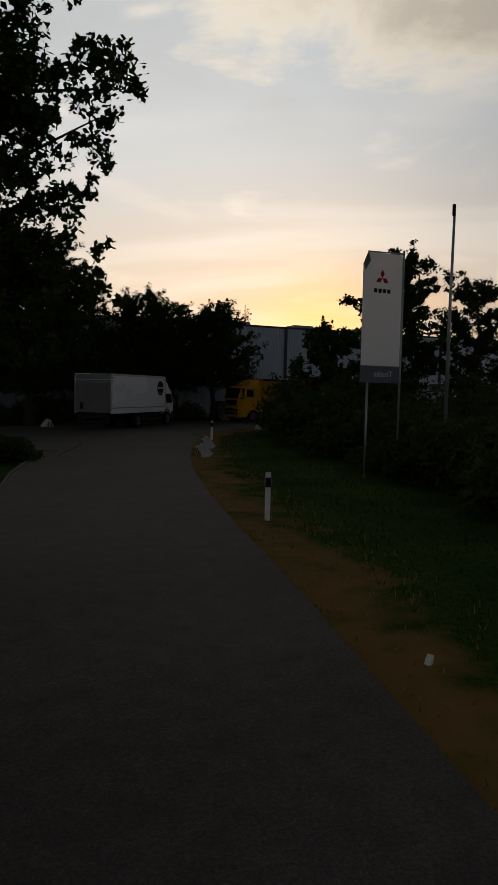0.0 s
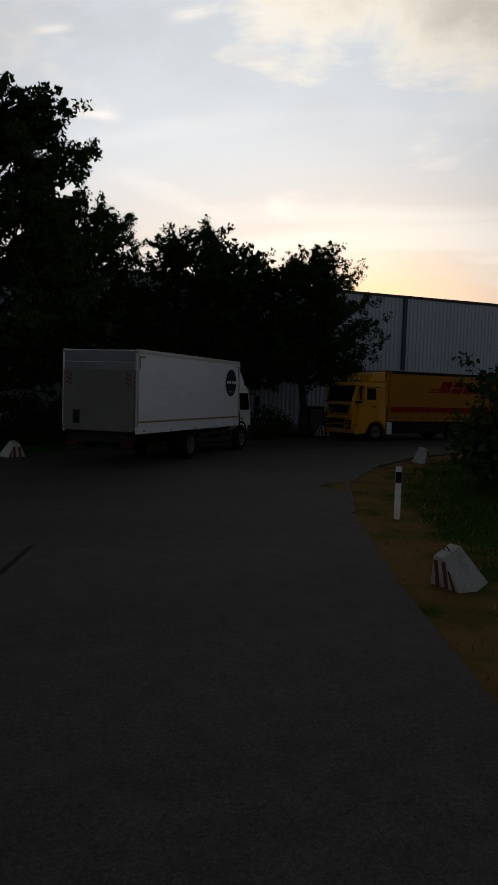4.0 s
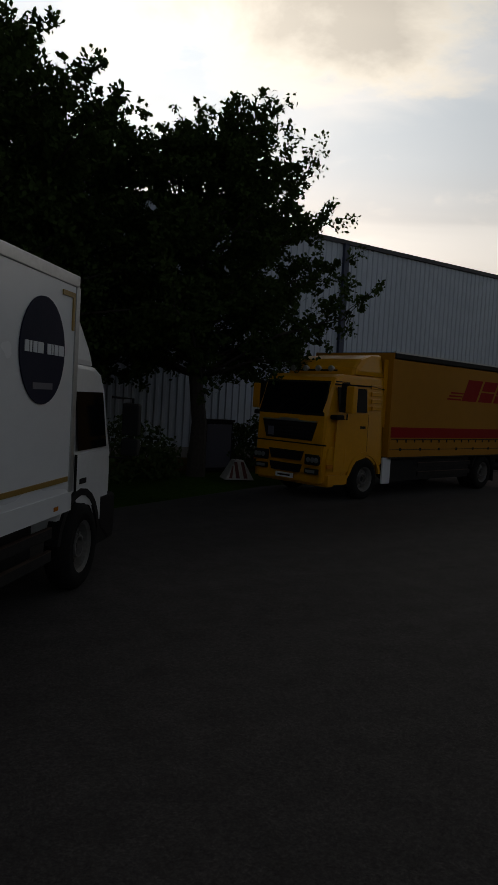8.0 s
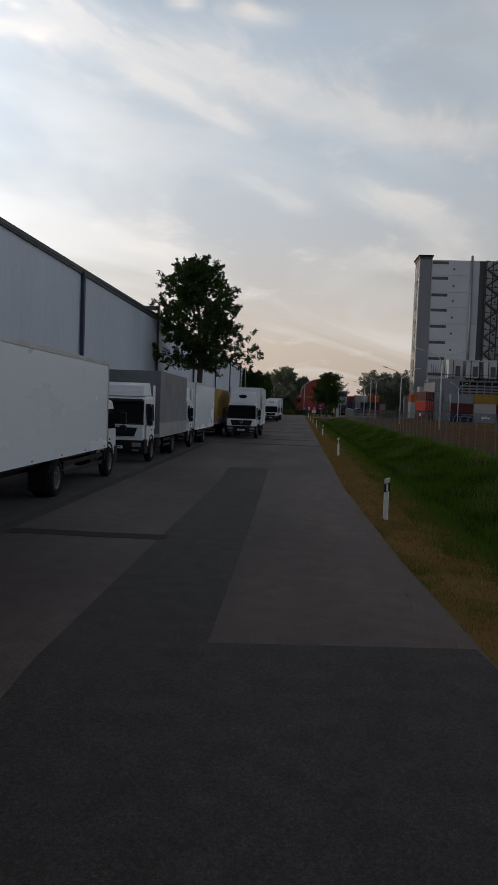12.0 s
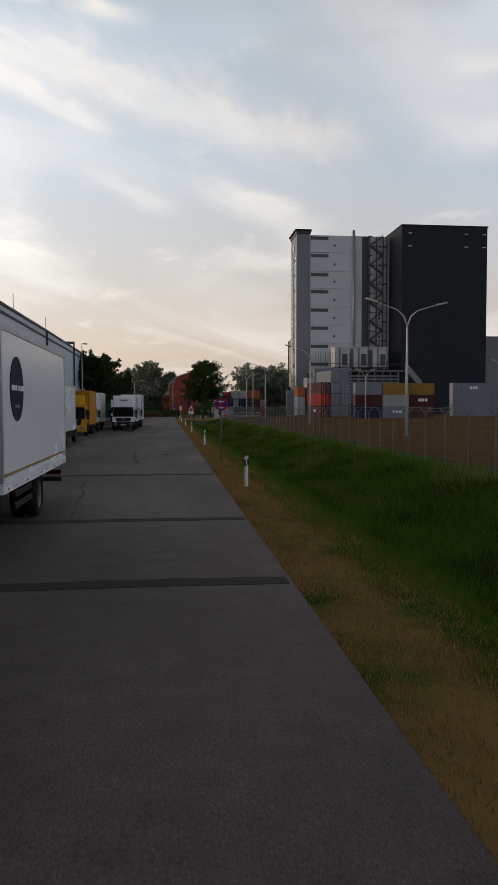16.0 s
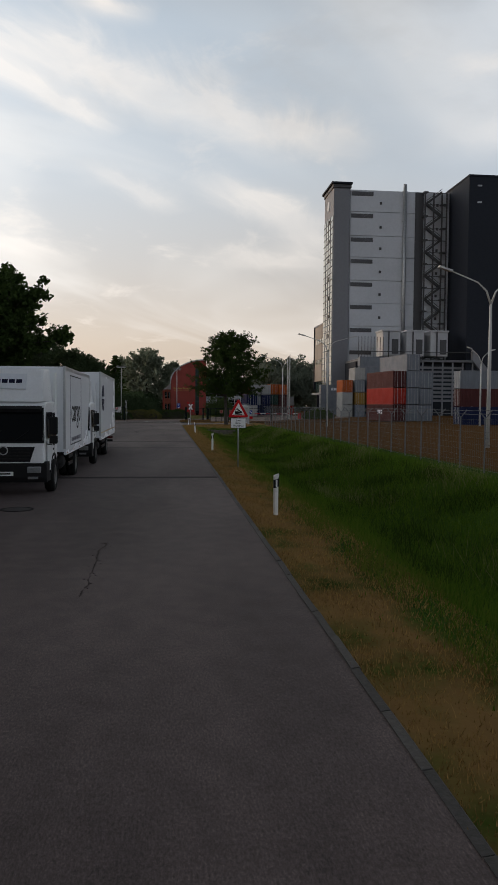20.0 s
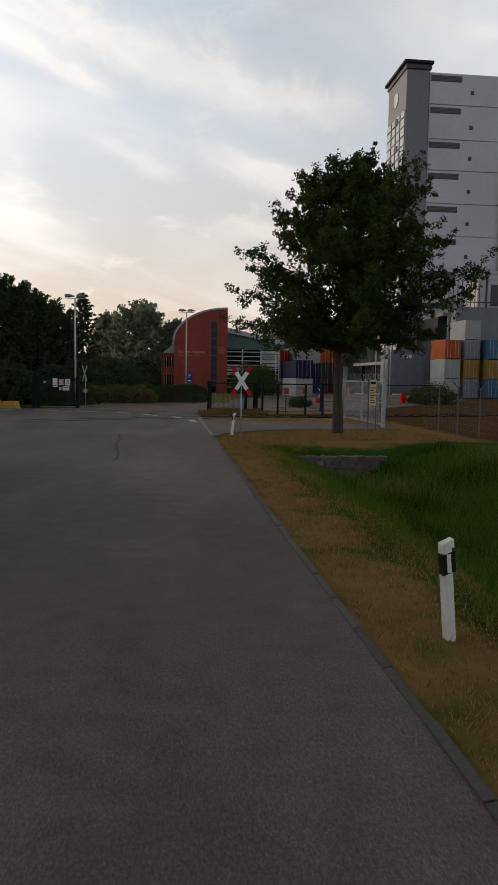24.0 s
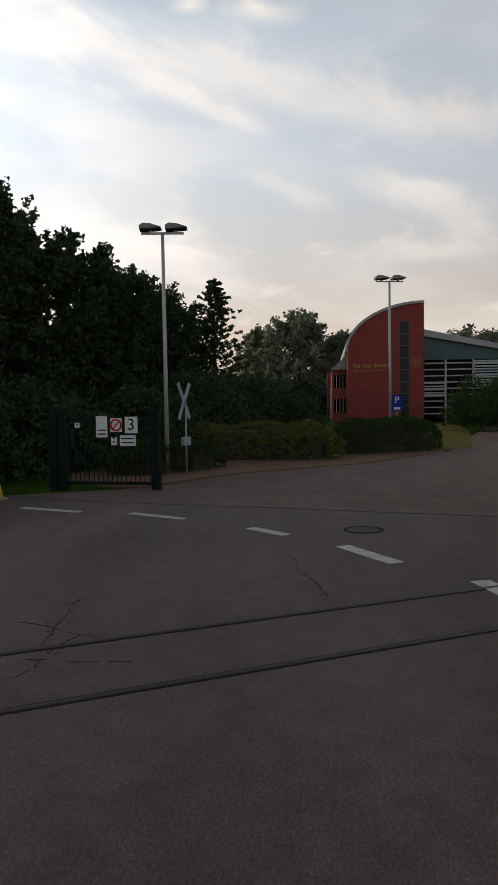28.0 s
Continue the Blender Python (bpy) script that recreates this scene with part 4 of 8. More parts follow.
for k, c in enumerate(columns):
    if not HALL_W + 1 < c < HALL_E - 1:
        continue
    capped = (k % 2) == 0
    col = part("column", boxed(c - 0.13, c + 0.13, WALL_Y - 0.2, WALL_Y - 0.05, 0, eave(c) + (0.5 if capped else 0.0)), BLUE_STEEL, hall, "slim blue steel column")
    if capped:
        part("outrigger", boxed(c - 0.13, c + 0.13, WALL_Y - 0.2, WALL_Y + 2.4, eave(c) + 0.5, eave(c) + 0.8), BLUE_STEEL, hall, "blue beam end above the eave")
        part("outrigger_strut", boxed(c - 0.08, c + 0.08, WALL_Y + 1.9, WALL_Y + 2.1, EAVE, eave(c) + 0.5), BLUE_STEEL, hall)
for x in (30.5, 143, 158.6):
    part("roof_mast", tubed([(x, WALL_Y + 1.2, EAVE + 0.2), (x, WALL_Y + 1.2, eave(x) + 2.2)], 0.03, 6), STEEL, hall, "thin roof mast")
for x in (12, 33, 41, 49):
    part("roof_light", prismed([(x - 1.6, EAVE + 0.4), (x - 1.2, EAVE + 1.25), (x + 1.2, EAVE + 1.25), (x + 1.6, EAVE + 0.4)], WALL_Y + 8, WALL_Y + 10, "y"), ZINC, hall)
part("end_wall", boxed(HALL_E, HALL_E + 0.1, WALL_Y, WALL_Y + 38, 0, eave(HALL_E)), CLADDING_FLAT, hall)
part("gable_trim", boxed(HALL_E - 0.3, HALL_E + 0.2, WALL_Y - 0.1, WALL_Y - 0.04, 0, eave(HALL_E)), ROOF_TRIM, hall)


def street_lamp(x, y, h, turn):
    t = thing("street_lamp", pose(x, y, 0, 0, 0, turn), "slender grey steel street lamp with one flat head", "street lamp", "street lamps by the hall")
    part("pole", tubed([(0, 0, -0.1), (0, 0, h * 0.5), (0, 0, h)], [0.075, 0.06, 0.04], 10), LAMP_GREY, t, smooth=True)
    part("bracket", tubed([(0, 0, h - 0.05), (0, -0.1, h + 0.06), (0, -0.3, h + 0.1)], 0.03, 8), LAMP_GREY, t)
    part("head", prismed([(-0.25, 0.05), (-0.3, 0.13), (-0.6, 0.19), (-0.95, 0.15), (-1.02, 0.08), (-0.9, 0.04)], -0.13, 0.13, "x", 0.02), HEAD_GREY, t).matrix_basis = pose(0, 0, h)
    part("lens", boxed(-0.1, 0.1, -0.9, -0.4, h + 0.025, h + 0.045), HEADLAMP, t)


street_lamp(57.9, 55.1, 10.1, 40)
street_lamp(169.8, 54.6, 9.9, 60)

# ---- dark storage tower with its white service slab ----
tower = thing("storage_tower", pose(0, 0, 0), "tall storage tower: white service slab beside a dark windowless block", "tower")
part("slab_core", boxed(359.9, 372, -41.4, -9.9, 0, 68.3), TOWER_WHITE, tower)
levels = [68.2, 61.6, 54.4, 47.9, 40.9, 34.0, 27.0, 20.2, 13.0]
for top, low in zip(levels, levels[1:]):
    part("wall_panel", boxed(359.55, 359.9, -40.9, -10.1, low + 0.16, top, 0.05), TOWER_WHITE, tower, "flat white facade panel")
    lv = part("louvre", boxed(359.42, 359.6, -17.2, -10.4, top - 1.75, top - 0.55), LOUVRE, tower, "dark ventilation louvre band")
    for k in range(4):
        part("slat", boxed(359.38, 359.45, -17.15, -10.45, top - 1.65 + 0.28 * k, top - 1.55 + 0.28 * k), FENCE_STEEL, lv)
    for y in (-19.6, -37.4):
        part("vent", boxed(359.4, 359.6, y - 0.35, y + 0.35, low + 2.4, low + 3.2), LOUVRE, tower)
part("flue", tubed([(359.0, -27.0, 9), (359.0, -27.0, 70.2)], 0.55, 12), STEEL, tower, "tall steel flue pipe", True)
for z in range(14, 70, 9):
    part("flue_bracket", boxed(358.9, 359.6, -27.7, -26.3, z, z + 0.25), STEEL, tower)
# no opening here: a dark sheet on the facade stands for the shaft's shade
part("stair_shade_sheet", boxed(359.3, 359.6, -33.0, -30.4, 12, 68.0), LOUVRE, tower, "dark sheet painted as the shade of an open stair shaft")
for k in range(16):
    z0, z1 = 10 + 3.6 * k, 13.6 + 3.6 * k
    ya, yb = (-33.3, -38.2) if k % 2 else (-38.2, -33.3)
    part("stair_flight", prismed([(ya, z0), (yb, z1), (yb, z1 + 0.75), (ya, z0 + 0.75)], 357.7, 358.7, "x"), LOUVRE, tower, "zigzag steel stair flight")
    part("stair_rail", prismed([(ya, z0 + 1.15), (yb, z1 + 1.15), (yb, z1 + 1.35), (ya, z0 + 1.35)], 357.6, 357.7, "x"), LOUVRE, tower)
    part("landing", boxed(357.4, 359.0, -39.9, -38.0, z1, z1 + 0.4) if k % 2 == 0 else boxed(357.4, 359.0, -33.8, -32.5, z1, z1 + 0.4), LOUVRE, tower)
    part("tie_beam", boxed(357.5, 357.7, -39.8, -32.6, z1 - 0.1, z1 + 0.1), LOUVRE, tower)
for y in (-39.7, -38.2, -35.6, -32.9):
    part("stair_post", boxed(357.5, 357.8, y - 0.2, y + 0.2, 8, 67.5), LOUVRE, tower)
part("lift_core", boxed(359.2, 372, -9.8, -4.9, 0, 68.5), TOWER_GREY, tower, "grey stair core")
part("core_hat", boxed(358.3, 373.0, -10.5, -4.1, 69.5, 70.1, 0.1), TOWER_DARK, tower, "overhanging dark roof plate")
part("core_hat_base", boxed(358.8, 372.4, -10.2, -4.6, 68.5, 69.5), LOUVRE, tower)
gl = part("glazing", boxed(359.6, 371.8, -4.92, -4.7, 8, 60.2), GLAZING, tower, "tall strip of panes facing the road")
for k in range(27):
    part("transom", boxed(359.5, 371.9, -4.72, -4.6, 8 + 1.95 * k, 8.18 + 1.95 * k), TOWER_GREY, gl)
for x in (362.5, 365.5, 368.7):
    part("mullion", boxed(x - 0.1, x + 0.1, -4.72, -4.58, 8, 60.2), TOWER_GREY, gl)
for k in range(9):
    part("vent_pane", boxed(364, 366, -4.74, -4.56, 12.2 + 5.8 * k, 13.4 + 5.8 * k), LOUVRE, gl)
part("clock_disc", lathed([(1.5, 0), (1.5, 0.2)], 24, "y", (366, -4.9, 64.4)), TOWER_WHITE, tower)
part("annex", boxed(372, 424, -40, -12.6, 12, 33), TOWER_BEIGE, tower, "lower beige wing")
part("annex_edge", boxed(423.6, 424.3, -13.6, -12.3, 9, 33.2), TOWER_DARK, tower)
part("annex_roof_edge", boxed(372, 424.2, -12.9, -12.4, 33.0, 33.5), TOWER_GREY, tower)
for x in (384.0, 397.0, 410.5):
    part("annex_joint", boxed(x - 0.12, x + 0.12, -12.62, -12.55, 12, 33), TOWER_DARK, tower)
foot = part("annex_foot", boxed(376, 423, -38, -16.0, 0, 12), TOWER_DARK, tower)
band = part("glazed_band", boxed(373, 424, -20, -13.2, 7.8, 11.9), SLIT_GLASS, tower, "dark green glazed storey")
for k in range(14):
    part("mullion", boxed(374 + 3.7 * k, 374.2 + 3.7 * k, -13.22, -13.05, 7.8, 11.9), GREEN_PANEL, band)
part("canopy", boxed(372, 424, -18, -11.6, 6.8, 7.6), TOWER_GREY, tower, "flat grey canopy")
for k in range(4):
    part("annex_post", boxed(378 + 13 * k, 379.0 + 13 * k, -13.4, -12.4, 0, 6.8), TOWER_DARK, tower)
for z in (18.6, 26.2):
    an = part("window_band", boxed(390, 421, -12.65, -12.45, z, z + 1.7), GLAZING, tower, "long narrow window band")
    for k in range(9):
        part("mullion", boxed(390 + 3.4 * k, 390.3 + 3.4 * k, -12.5, -12.35, z, z + 1.7), TOWER_BEIGE, an)
part("dark_block", boxed(345, 400, -74.3, -41.42, 0, 69.0, 0.15), TOWER_DARK, tower, "dark blue-grey windowless block")
part("parapet", boxed(344.8, 400, -74.5, -41.3, 69.0, 69.5), TOWER_DARK, tower)
for z in (61.5, 66.2):
    for y in (-44.5, -66, -73):
        part("wall_lamp", boxed(344.6, 345.0, y - 0.6, y + 0.6, z, z + 0.35), TOWER_WHITE, tower)
part("low_wing", boxed(356, 420, -100, -76, 0, 30), TOWER_GREY, tower, "grey lower wing behind")
part("podium", boxed(346.5, 359, -42, -9, 0, 15.5), TOWER_DARK, tower)
part("podium_deck", boxed(344.0, 359, -44, -9, 15.5, 16.1), FENCE_STEEL, tower, "steel platform deck")
for k in range(12):
    part("podium_post", boxed(344.2, 344.6, -43.5 + 3.0 * k, -43.15 + 3.0 * k, 0, 15.5), TOWER_GREY, tower)
for k in range(9):
    part("podium_louvre", boxed(346.3, 346.5, -41.5, -22, 4 + 1.2 * k, 4.7 + 1.2 * k), TOWER_GREY, tower)
for k, y in enumerate((-19.2, -26.4, -33.6)):
    cooler = part("cooling_unit", boxed(345.6, 352, y - 2.6, y + 2.6, 17.2, 24.2, 0.15), COOLER, tower, "pale rooftop cooling unit")
    part("intake", boxed(345.4, 345.6, y - 2.1, y - 0.2, 17.8, 22.0), LOUVRE, cooler)
    part("frame", boxed(345.3, 345.6, y + 0.6, y + 0.9, 16.1, 24.4), LOUVRE, cooler)
    part("cap", boxed(345.3, 352.3, y - 2.8, y + 2.8, 24.2, 24.7), COOLER, cooler)
for k in range(9):
    part("rail_post", boxed(344.1, 344.25, -16.5 + 0.9 * k, -16.38 + 0.9 * k, 16.1, 22.5), LOUVRE, tower)
part("platform_rail", boxed(344.0, 344.2, -43.8, -9.2, 18.2, 18.4), LOUVRE, tower)
part("chute", prismed([(-43, 16), (-49, 9), (-49, 12), (-43, 19)], 343.5, 345.5, "x"), TOWER_GREY, tower, "sloping grey conveyor chute")

# ---- red office building with the quarter-round end ----
office = thing("office_building", pose(325.9, 0, 0), "dark red office building with a quarter-round gable and glass wing", "office")
def gable_line(grow):
    return [(44.1 + grow * math.cos(a) - 8.9 * (1 - math.cos(a)), 8.45 + (5.5 + grow) * math.sin(a)) for a in (math.pi / 2 * k / 14 for k in range(15))]


part("gable_wall", prismed([(35.2, 0), (44.1, 0)] + gable_line(0) + [(35.2, 13.95)], 0, 1.2, "x"), BRICK_RED, office, "dark red curved gable wall")
part("gable_cap", prismed(gable_line(-0.02) + gable_line(0.28)[::-1], -0.2, 26, "x"), ZINC, office, "pale curved roof edge")
slit = part("slit_window", boxed(-0.08, 0.05, 37.0, 37.95, 0.4, 11.9), SLIT_GLASS, office, "narrow full-height greenish window")
for k in range(9):
    part("transom", boxed(-0.12, -0.06, 37.0, 37.95, 0.6 + 1.4 * k, 0.68 + 1.4 * k), GREEN_PANEL, slit)
part("door", boxed(-0.12, -0.08, 37.1, 37.85, 0.05, 1.0), DARK_GLASS, slit)
# lower wing that stands back, under a curved zinc roof
part("rear_wing", boxed(5.0, 26, 35.4, 45.9, 0, 6.7), BRICK_ORANGE, office, "orange-red lower wing")
part("wing_vault", prismed([(46.1 - 2.9 * math.sin(a), 6.6 + 2.9 * (1 - math.cos(a)) * 0.35 + 2.1 * math.sin(a)) for a in (math.pi / 2 * k / 8 for k in range(9))] + [(43.2, 6.6)], 4.5, 26, "x"), ZINC, office, "curved zinc roof of the lower wing")
for y0, y1 in ((45.05, 45.66), (44.25, 44.85), (43.5, 44.05)):
    for z0, z1 in ((4.3, 5.95), (1.2, 2.9)):
        w = part("window", boxed(4.93, 5.05, y0, y1, z0, z1), DARK_GLASS, office, "dark office window")
        part("window_frame", boxed(4.9, 4.94, (y0 + y1) / 2 - 0.03, (y0 + y1) / 2 + 0.03, z0, z1), PRINT_WHITE, w)
part("glass_wing", boxed(2.0, 18, 26, 35.2, 0, 7.4), DARK_GLASS, office, "glazed wing behind silver slats")
part("wing_roof", prismed([(35.2, 10.2), (26.0, 8.4), (25.4, 8.4), (25.4, 8.9), (35.2, 11.0)], 1.0, 19, "x"), ZINC, office, "sloping pale metal roof")
part("wing_gable", prismed([(35.2, 7.4), (35.2, 10.2), (26.0, 8.4), (26.0, 7.4)], 1.6, 18, "x"), GREEN_PANEL, office, "dark green upper wall")
for k in range(9):
    part("slat", boxed(1.5, 1.7, 26.2, 35.1, 0.9 + 0.75 * k, 1.04 + 0.75 * k), SLAT_GREY, office)
for k in range(10):
    part("slat", boxed(1.42, 1.56, 26.2, 29.2, 4.2 + 0.32 * k, 4.36 + 0.32 * k), SLAT_GREY, office)
for k in range(5):
    part("slat", boxed(1.42, 1.56, 32.5, 35.1, 3.0 + 0.38 * k, 3.16 + 0.38 * k), SLAT_GREY, office)
for y in (26.1, 29.2, 32.4):
    part("post", boxed(1.4, 1.8, y, y + 0.18, 0, 7.4), STEEL, office)
# the lettering on the gable, as plain gold bars, and a round emblem
for word, high in (((43.4, 0.28, 3), (42.3, 0.25, 4), (41.0, 0.30, 7)), 0.46), (((43.3, 0.15, 6), (42.2, 0.14, 9), (40.8, 0.14, 9)), 0.16):
    for y, step, count in word:
        for k in range(count):
            part("letter_bar", boxed(-0.06, -0.01, y - step * k - step * 0.62, y - step * k, 6.55 if high > 0.3 else 6.12, (6.55 if high > 0.3 else 6.12) + high * (1.0 if k == 0 else 0.75)), GOLD_LINE, office)
part("emblem", lathed([(0.58, -0.06), (0.58, -0.01), (0.51, -0.01), (0.51, -0.06)], 24, "x", (0, 36.1, 7.05), True), GOLD_LINE, office, "round thin gold emblem")
for a in (0, 60, 120):
    part("emblem_ray", boxed(-0.05, -0.01, -0.42, 0.42, -0.035, 0.035), GOLD_LINE, office).matrix_basis = pose(0, 36.1, 7.05, a, 0, 0)
far_office = thing("brick_building", pose(352.2, -4.2, 0), "low red and white building behind the office", "building")
part("wall", boxed(0, 14, 48.6, 50.6, 0, 7.2), BRICK_RED, far_office)
part("bay", boxed(-0.4, 0, 49.2, 50.2, 0, 4.9), TOWER_WHITE, far_office)

# ---- stacked shipping containers in the yard ----
CRATE = {}


def crate_pieces(length):
    """Pieces of one container, by name: meshes without a place in a stack yet."""
    out = []
    for side in (-1, 1):
        prof, x = [], 0.15
        while x < length - 0.2:
            prof += [(x, 1.2), (x + 0.09, 1.16), (x + 0.2, 1.16), (x + 0.29, 1.2)]
            x += 0.4
        bm = bmesh.new()
        lo = [bm.verts.new((a, side * b, 0.16)) for a, b in prof]
        hi = [bm.verts.new((a, side * b, 2.46)) for a, b in prof]
        for i in range(len(prof) - 1):
            bm.faces.new((lo[i], lo[i + 1], hi[i + 1], hi[i]))
        out.append(("side_wall", bm, ""))
        for z0, z1 in ((0, 0.17), (2.45, 2.6)):
            out.append(("side_rail", boxed(0.14, length - 0.14, side * 1.20 - 0.02, side * 1.20 + 0.02, z0, z1), ""))
        for x in (0, length - 0.14):
            out.append(("corner_post", boxed(x, x + 0.14, side * 1.15 - 0.07, side * 1.15 + 0.07, 0, 2.6), ""))
    out.append(("body", boxed(0.05, length - 0.05, -1.14, 1.14, 0.05, 2.55, 0.01), ""))
    return out


LOCK_BAR = finish("lock_bar", tubed([(-0.03, 0, 0.12), (-0.03, 0, 2.5)], 0.025, 6), STEEL)


def container(x, y, level, length, mat, turn, label, brand=None, tall=1.0):
    t = thing("shipping_container", pose(x, y, 0.02 + 2.62 * tall * level, 0, 0, turn) @ Matrix.Diagonal((1, 1, tall, 1)), label, "container", "stacked containers")
    key = (length, mat.name)
    if key not in CRATE:
        CRATE[key] = [(name, finish(name, bm, mat)) for name, bm, _ in crate_pieces(length)]
    for name, me in CRATE[key]:
        part(name, me, None, t)
    for u in (-0.85, -0.35, 0.35, 0.85):
        part("lock_bar", LOCK_BAR, None, t, "steel door locking bar").matrix_basis = pose(0, u, 0)
    if brand:
        for s in (-1, 1):
            for k in range(3):
                part("brand_block", boxed(length * 0.38 + 0.75 * k, length * 0.38 + 0.6 + 0.75 * k, s * 1.225 - 0.01, s * 1.225 + 0.01, 1.1, 1.75), brand, t)


C = {k: material("container_" + k, tuple(c * 0.50 for c in v), 0.6, 0, 0.1, 0.8, 0.05, 10, tuple(c * 0.34 for c in v), 0.5, spec=0.15) for k, v in
     {"red": (0.56, 0.038, 0.022), "maroon": (0.12, 0.03, 0.03), "blue": (0.008, 0.018, 0.085), "grey": (0.31, 0.34, 0.39), "white": (0.55, 0.55, 0.54), "orange": (0.62, 0.135, 0.02),
      "yellow": (0.45, 0.27, 0.05), "green": (0.03, 0.08, 0.06), "sky": (0.08, 0.22, 0.38), "brown": (0.14, 0.07, 0.05)}.items()}
YARD = [  # x, y, turn, length, colours from the ground up; the last number tells high-cube ones
    (263.0, 4.9, 6, 12.2, "maroon red maroon", 1.12), (263.4, 2.3, 6, 12.2, "grey grey grey grey", 1.12), (264.0, -0.3, 6, 6.06, "grey grey grey", 1.1),
    (309.0, 2.6, 0, 6.06, "white white orange", 1.12), (309.0, -0.4, 0, 6.06, "grey yellow grey white", 1.12), (308.0, -3.6, 0, 6.06, "sky yellow sky", 1.12), (308.0, -6.7, 0, 6.06, "grey white red", 1.12),
    (350.0, 0.6, -90, 8.0, "grey grey grey", 1.12), (330.0, -5.6, -90, 12.2, "grey grey grey grey grey grey", 1.0),
    (242.5, 2.9, -90, 6.06, "blue maroon grey", 1.0), (242.5, -3.3, -90, 6.06, "grey white yellow", 1.0), (243.5, -9.6, -90, 6.06, "brown maroon yellow", 1.0), (268.0, -30.0, -90, 12.2, "grey grey grey", 1.12),
    (306.0, 25.7, 0, 12.2, "white blue", 1.0), (340, 15.7, 0, 12.2, "brown green orange", 1.08), (340, 13.1, 0, 12.2, "maroon maroon orange", 1.08), (336, 18.4, 0, 12.2, "blue blue white", 1.05), (336, 21.1, 0, 12.2, "blue grey white", 1.05), (338, 23.9, 0, 12.2, "grey blue red", 1.0),
    (352, 12.0, 0, 12.2, "blue maroon", 1.0), (352, 9.2, 0, 12.2, "red white", 1.0)]
LOOK = {"red": "bright red", "maroon": "dark maroon", "blue": "dark blue", "grey": "blue-grey", "white": "dirty white", "orange": "orange", "yellow": "ochre yellow", "green": "dark green", "sky": "sky-blue", "brown": "brown"}
for n, (x, y, turn, length, colours, tall) in enumerate(YARD):
    for lv, c in enumerate(colours.split()):
        container(x + 0.05 * ((n + lv) % 3), y, lv, length, C[c], turn, LOOK[c] + " corrugated steel shipping container in a stack", PRINT_WHITE if (n * 7 + lv * 3) % 5 == 0 else None, tall)

# ---- yard lamps: two arms on a tall tapered pole ----
def twin_lamp(x, y, h, reach, turn, high=1.85):
    t = thing("twin_arm_lamp", pose(x, y, 0, 0, 0, turn), "pale tapered lamp post with two rising curved arms", "street lamp", "twin-arm yard lamps")
    part("pole", tubed([(0, 0, -0.2), (0, 0, h * 0.6), (0, 0, h)], [0.14, 0.11, 0.08], 10), LAMP_GREY, t, smooth=True)
    for s in (-1, 1):
        arm = part("arm", tubed([(0, 0, h - 0.1), (0, s * 0.35, h + 0.75), (0, s * 1.0, h + 1.25), (0, s * reach, h + high)], [0.07, 0.06, 0.05, 0.04], 8), LAMP_GREY, t, smooth=True)
        part("lamp_head", boxed(-0.12, 0.12, -0.1, 0.9, -0.06, 0.08, 0.03), LAMP_GREY, arm).matrix_basis = pose(0, s * reach, h + high, 12 if s > 0 else 192, 180 if s < 0 else 0, 0)


for x, y, h, r in ((142.4, 24.5, 9.4, 3.0), (184.8, 24.4, 9.2, 3.0), (232.0, 24.5, 9.6, 3.2), (272, 24, 9.5, 3.2)):
    twin_lamp(x, y, h, r, 12)
for x, y in ((236.5, 2), (205, -14), (250, -40)):
    twin_lamp(x, y, 8.6, 2.2, 30)
for x, y in ((279, 21.5), (283, 21.0), (288, 20.5)):
    fp = thing("flag_pole", pose(x, y, 0), "bare white flag pole in the yard", "flag pole", "flag poles")
    part("pole", tubed([(0, 0, -0.1), (0, 0, 12.2)], [0.08, 0.05], 8), LAMP_GREY, fp, smooth=True)
    part("finial", lathed([(0.02, 12.2), (0.09, 12.25), (0.09, 12.35), (0.02, 12.42)], 10, "z"), LAMP_GREY, fp)


def car_park_lamp(x, y, h, turn):
    t = thing("car_park_lamp", pose(x, y, 0, 0, 0, turn), "tall grey pole with two flat floodlights", "street lamp", "flat-headed lamps")
    part("pole", tubed([(0, 0, -0.1), (0, 0, h)], [0.09, 0.06], 10), LAMP_GREY, t, smooth=True)
    part("crossbar", boxed(-0.05, 0.05, -0.78, 0.78, h - 0.05, h + 0.02), LAMP_GREY, t)
    for s in (-1, 1):
        head = part("floodlight", prismed([(-0.36, 0.0), (0.44, 0.0), (0.42, 0.03), (0.05, 0.17), (-0.22, 0.21), (-0.36, 0.13)], -0.30, 0.30, "y", 0.02), HEAD_GREY, t)
        head.matrix_basis = pose(0, s * 0.47, h + 0.12, 0, -4, -90)
        part("glass", boxed(-0.31, 0.38, -0.26, 0.26, -0.02, -0.003), LOUVRE, head)
        part("foot", boxed(-0.06, 0.06, -0.06, 0.06, -0.1, 0.0), STEEL, head)


car_park_lamp(265.2, 52.7, 8.85, 8)
car_park_lamp(280.6, 43.15, 9.3, 10)
car_park_lamp(310, 29.3, 9.75, 20)

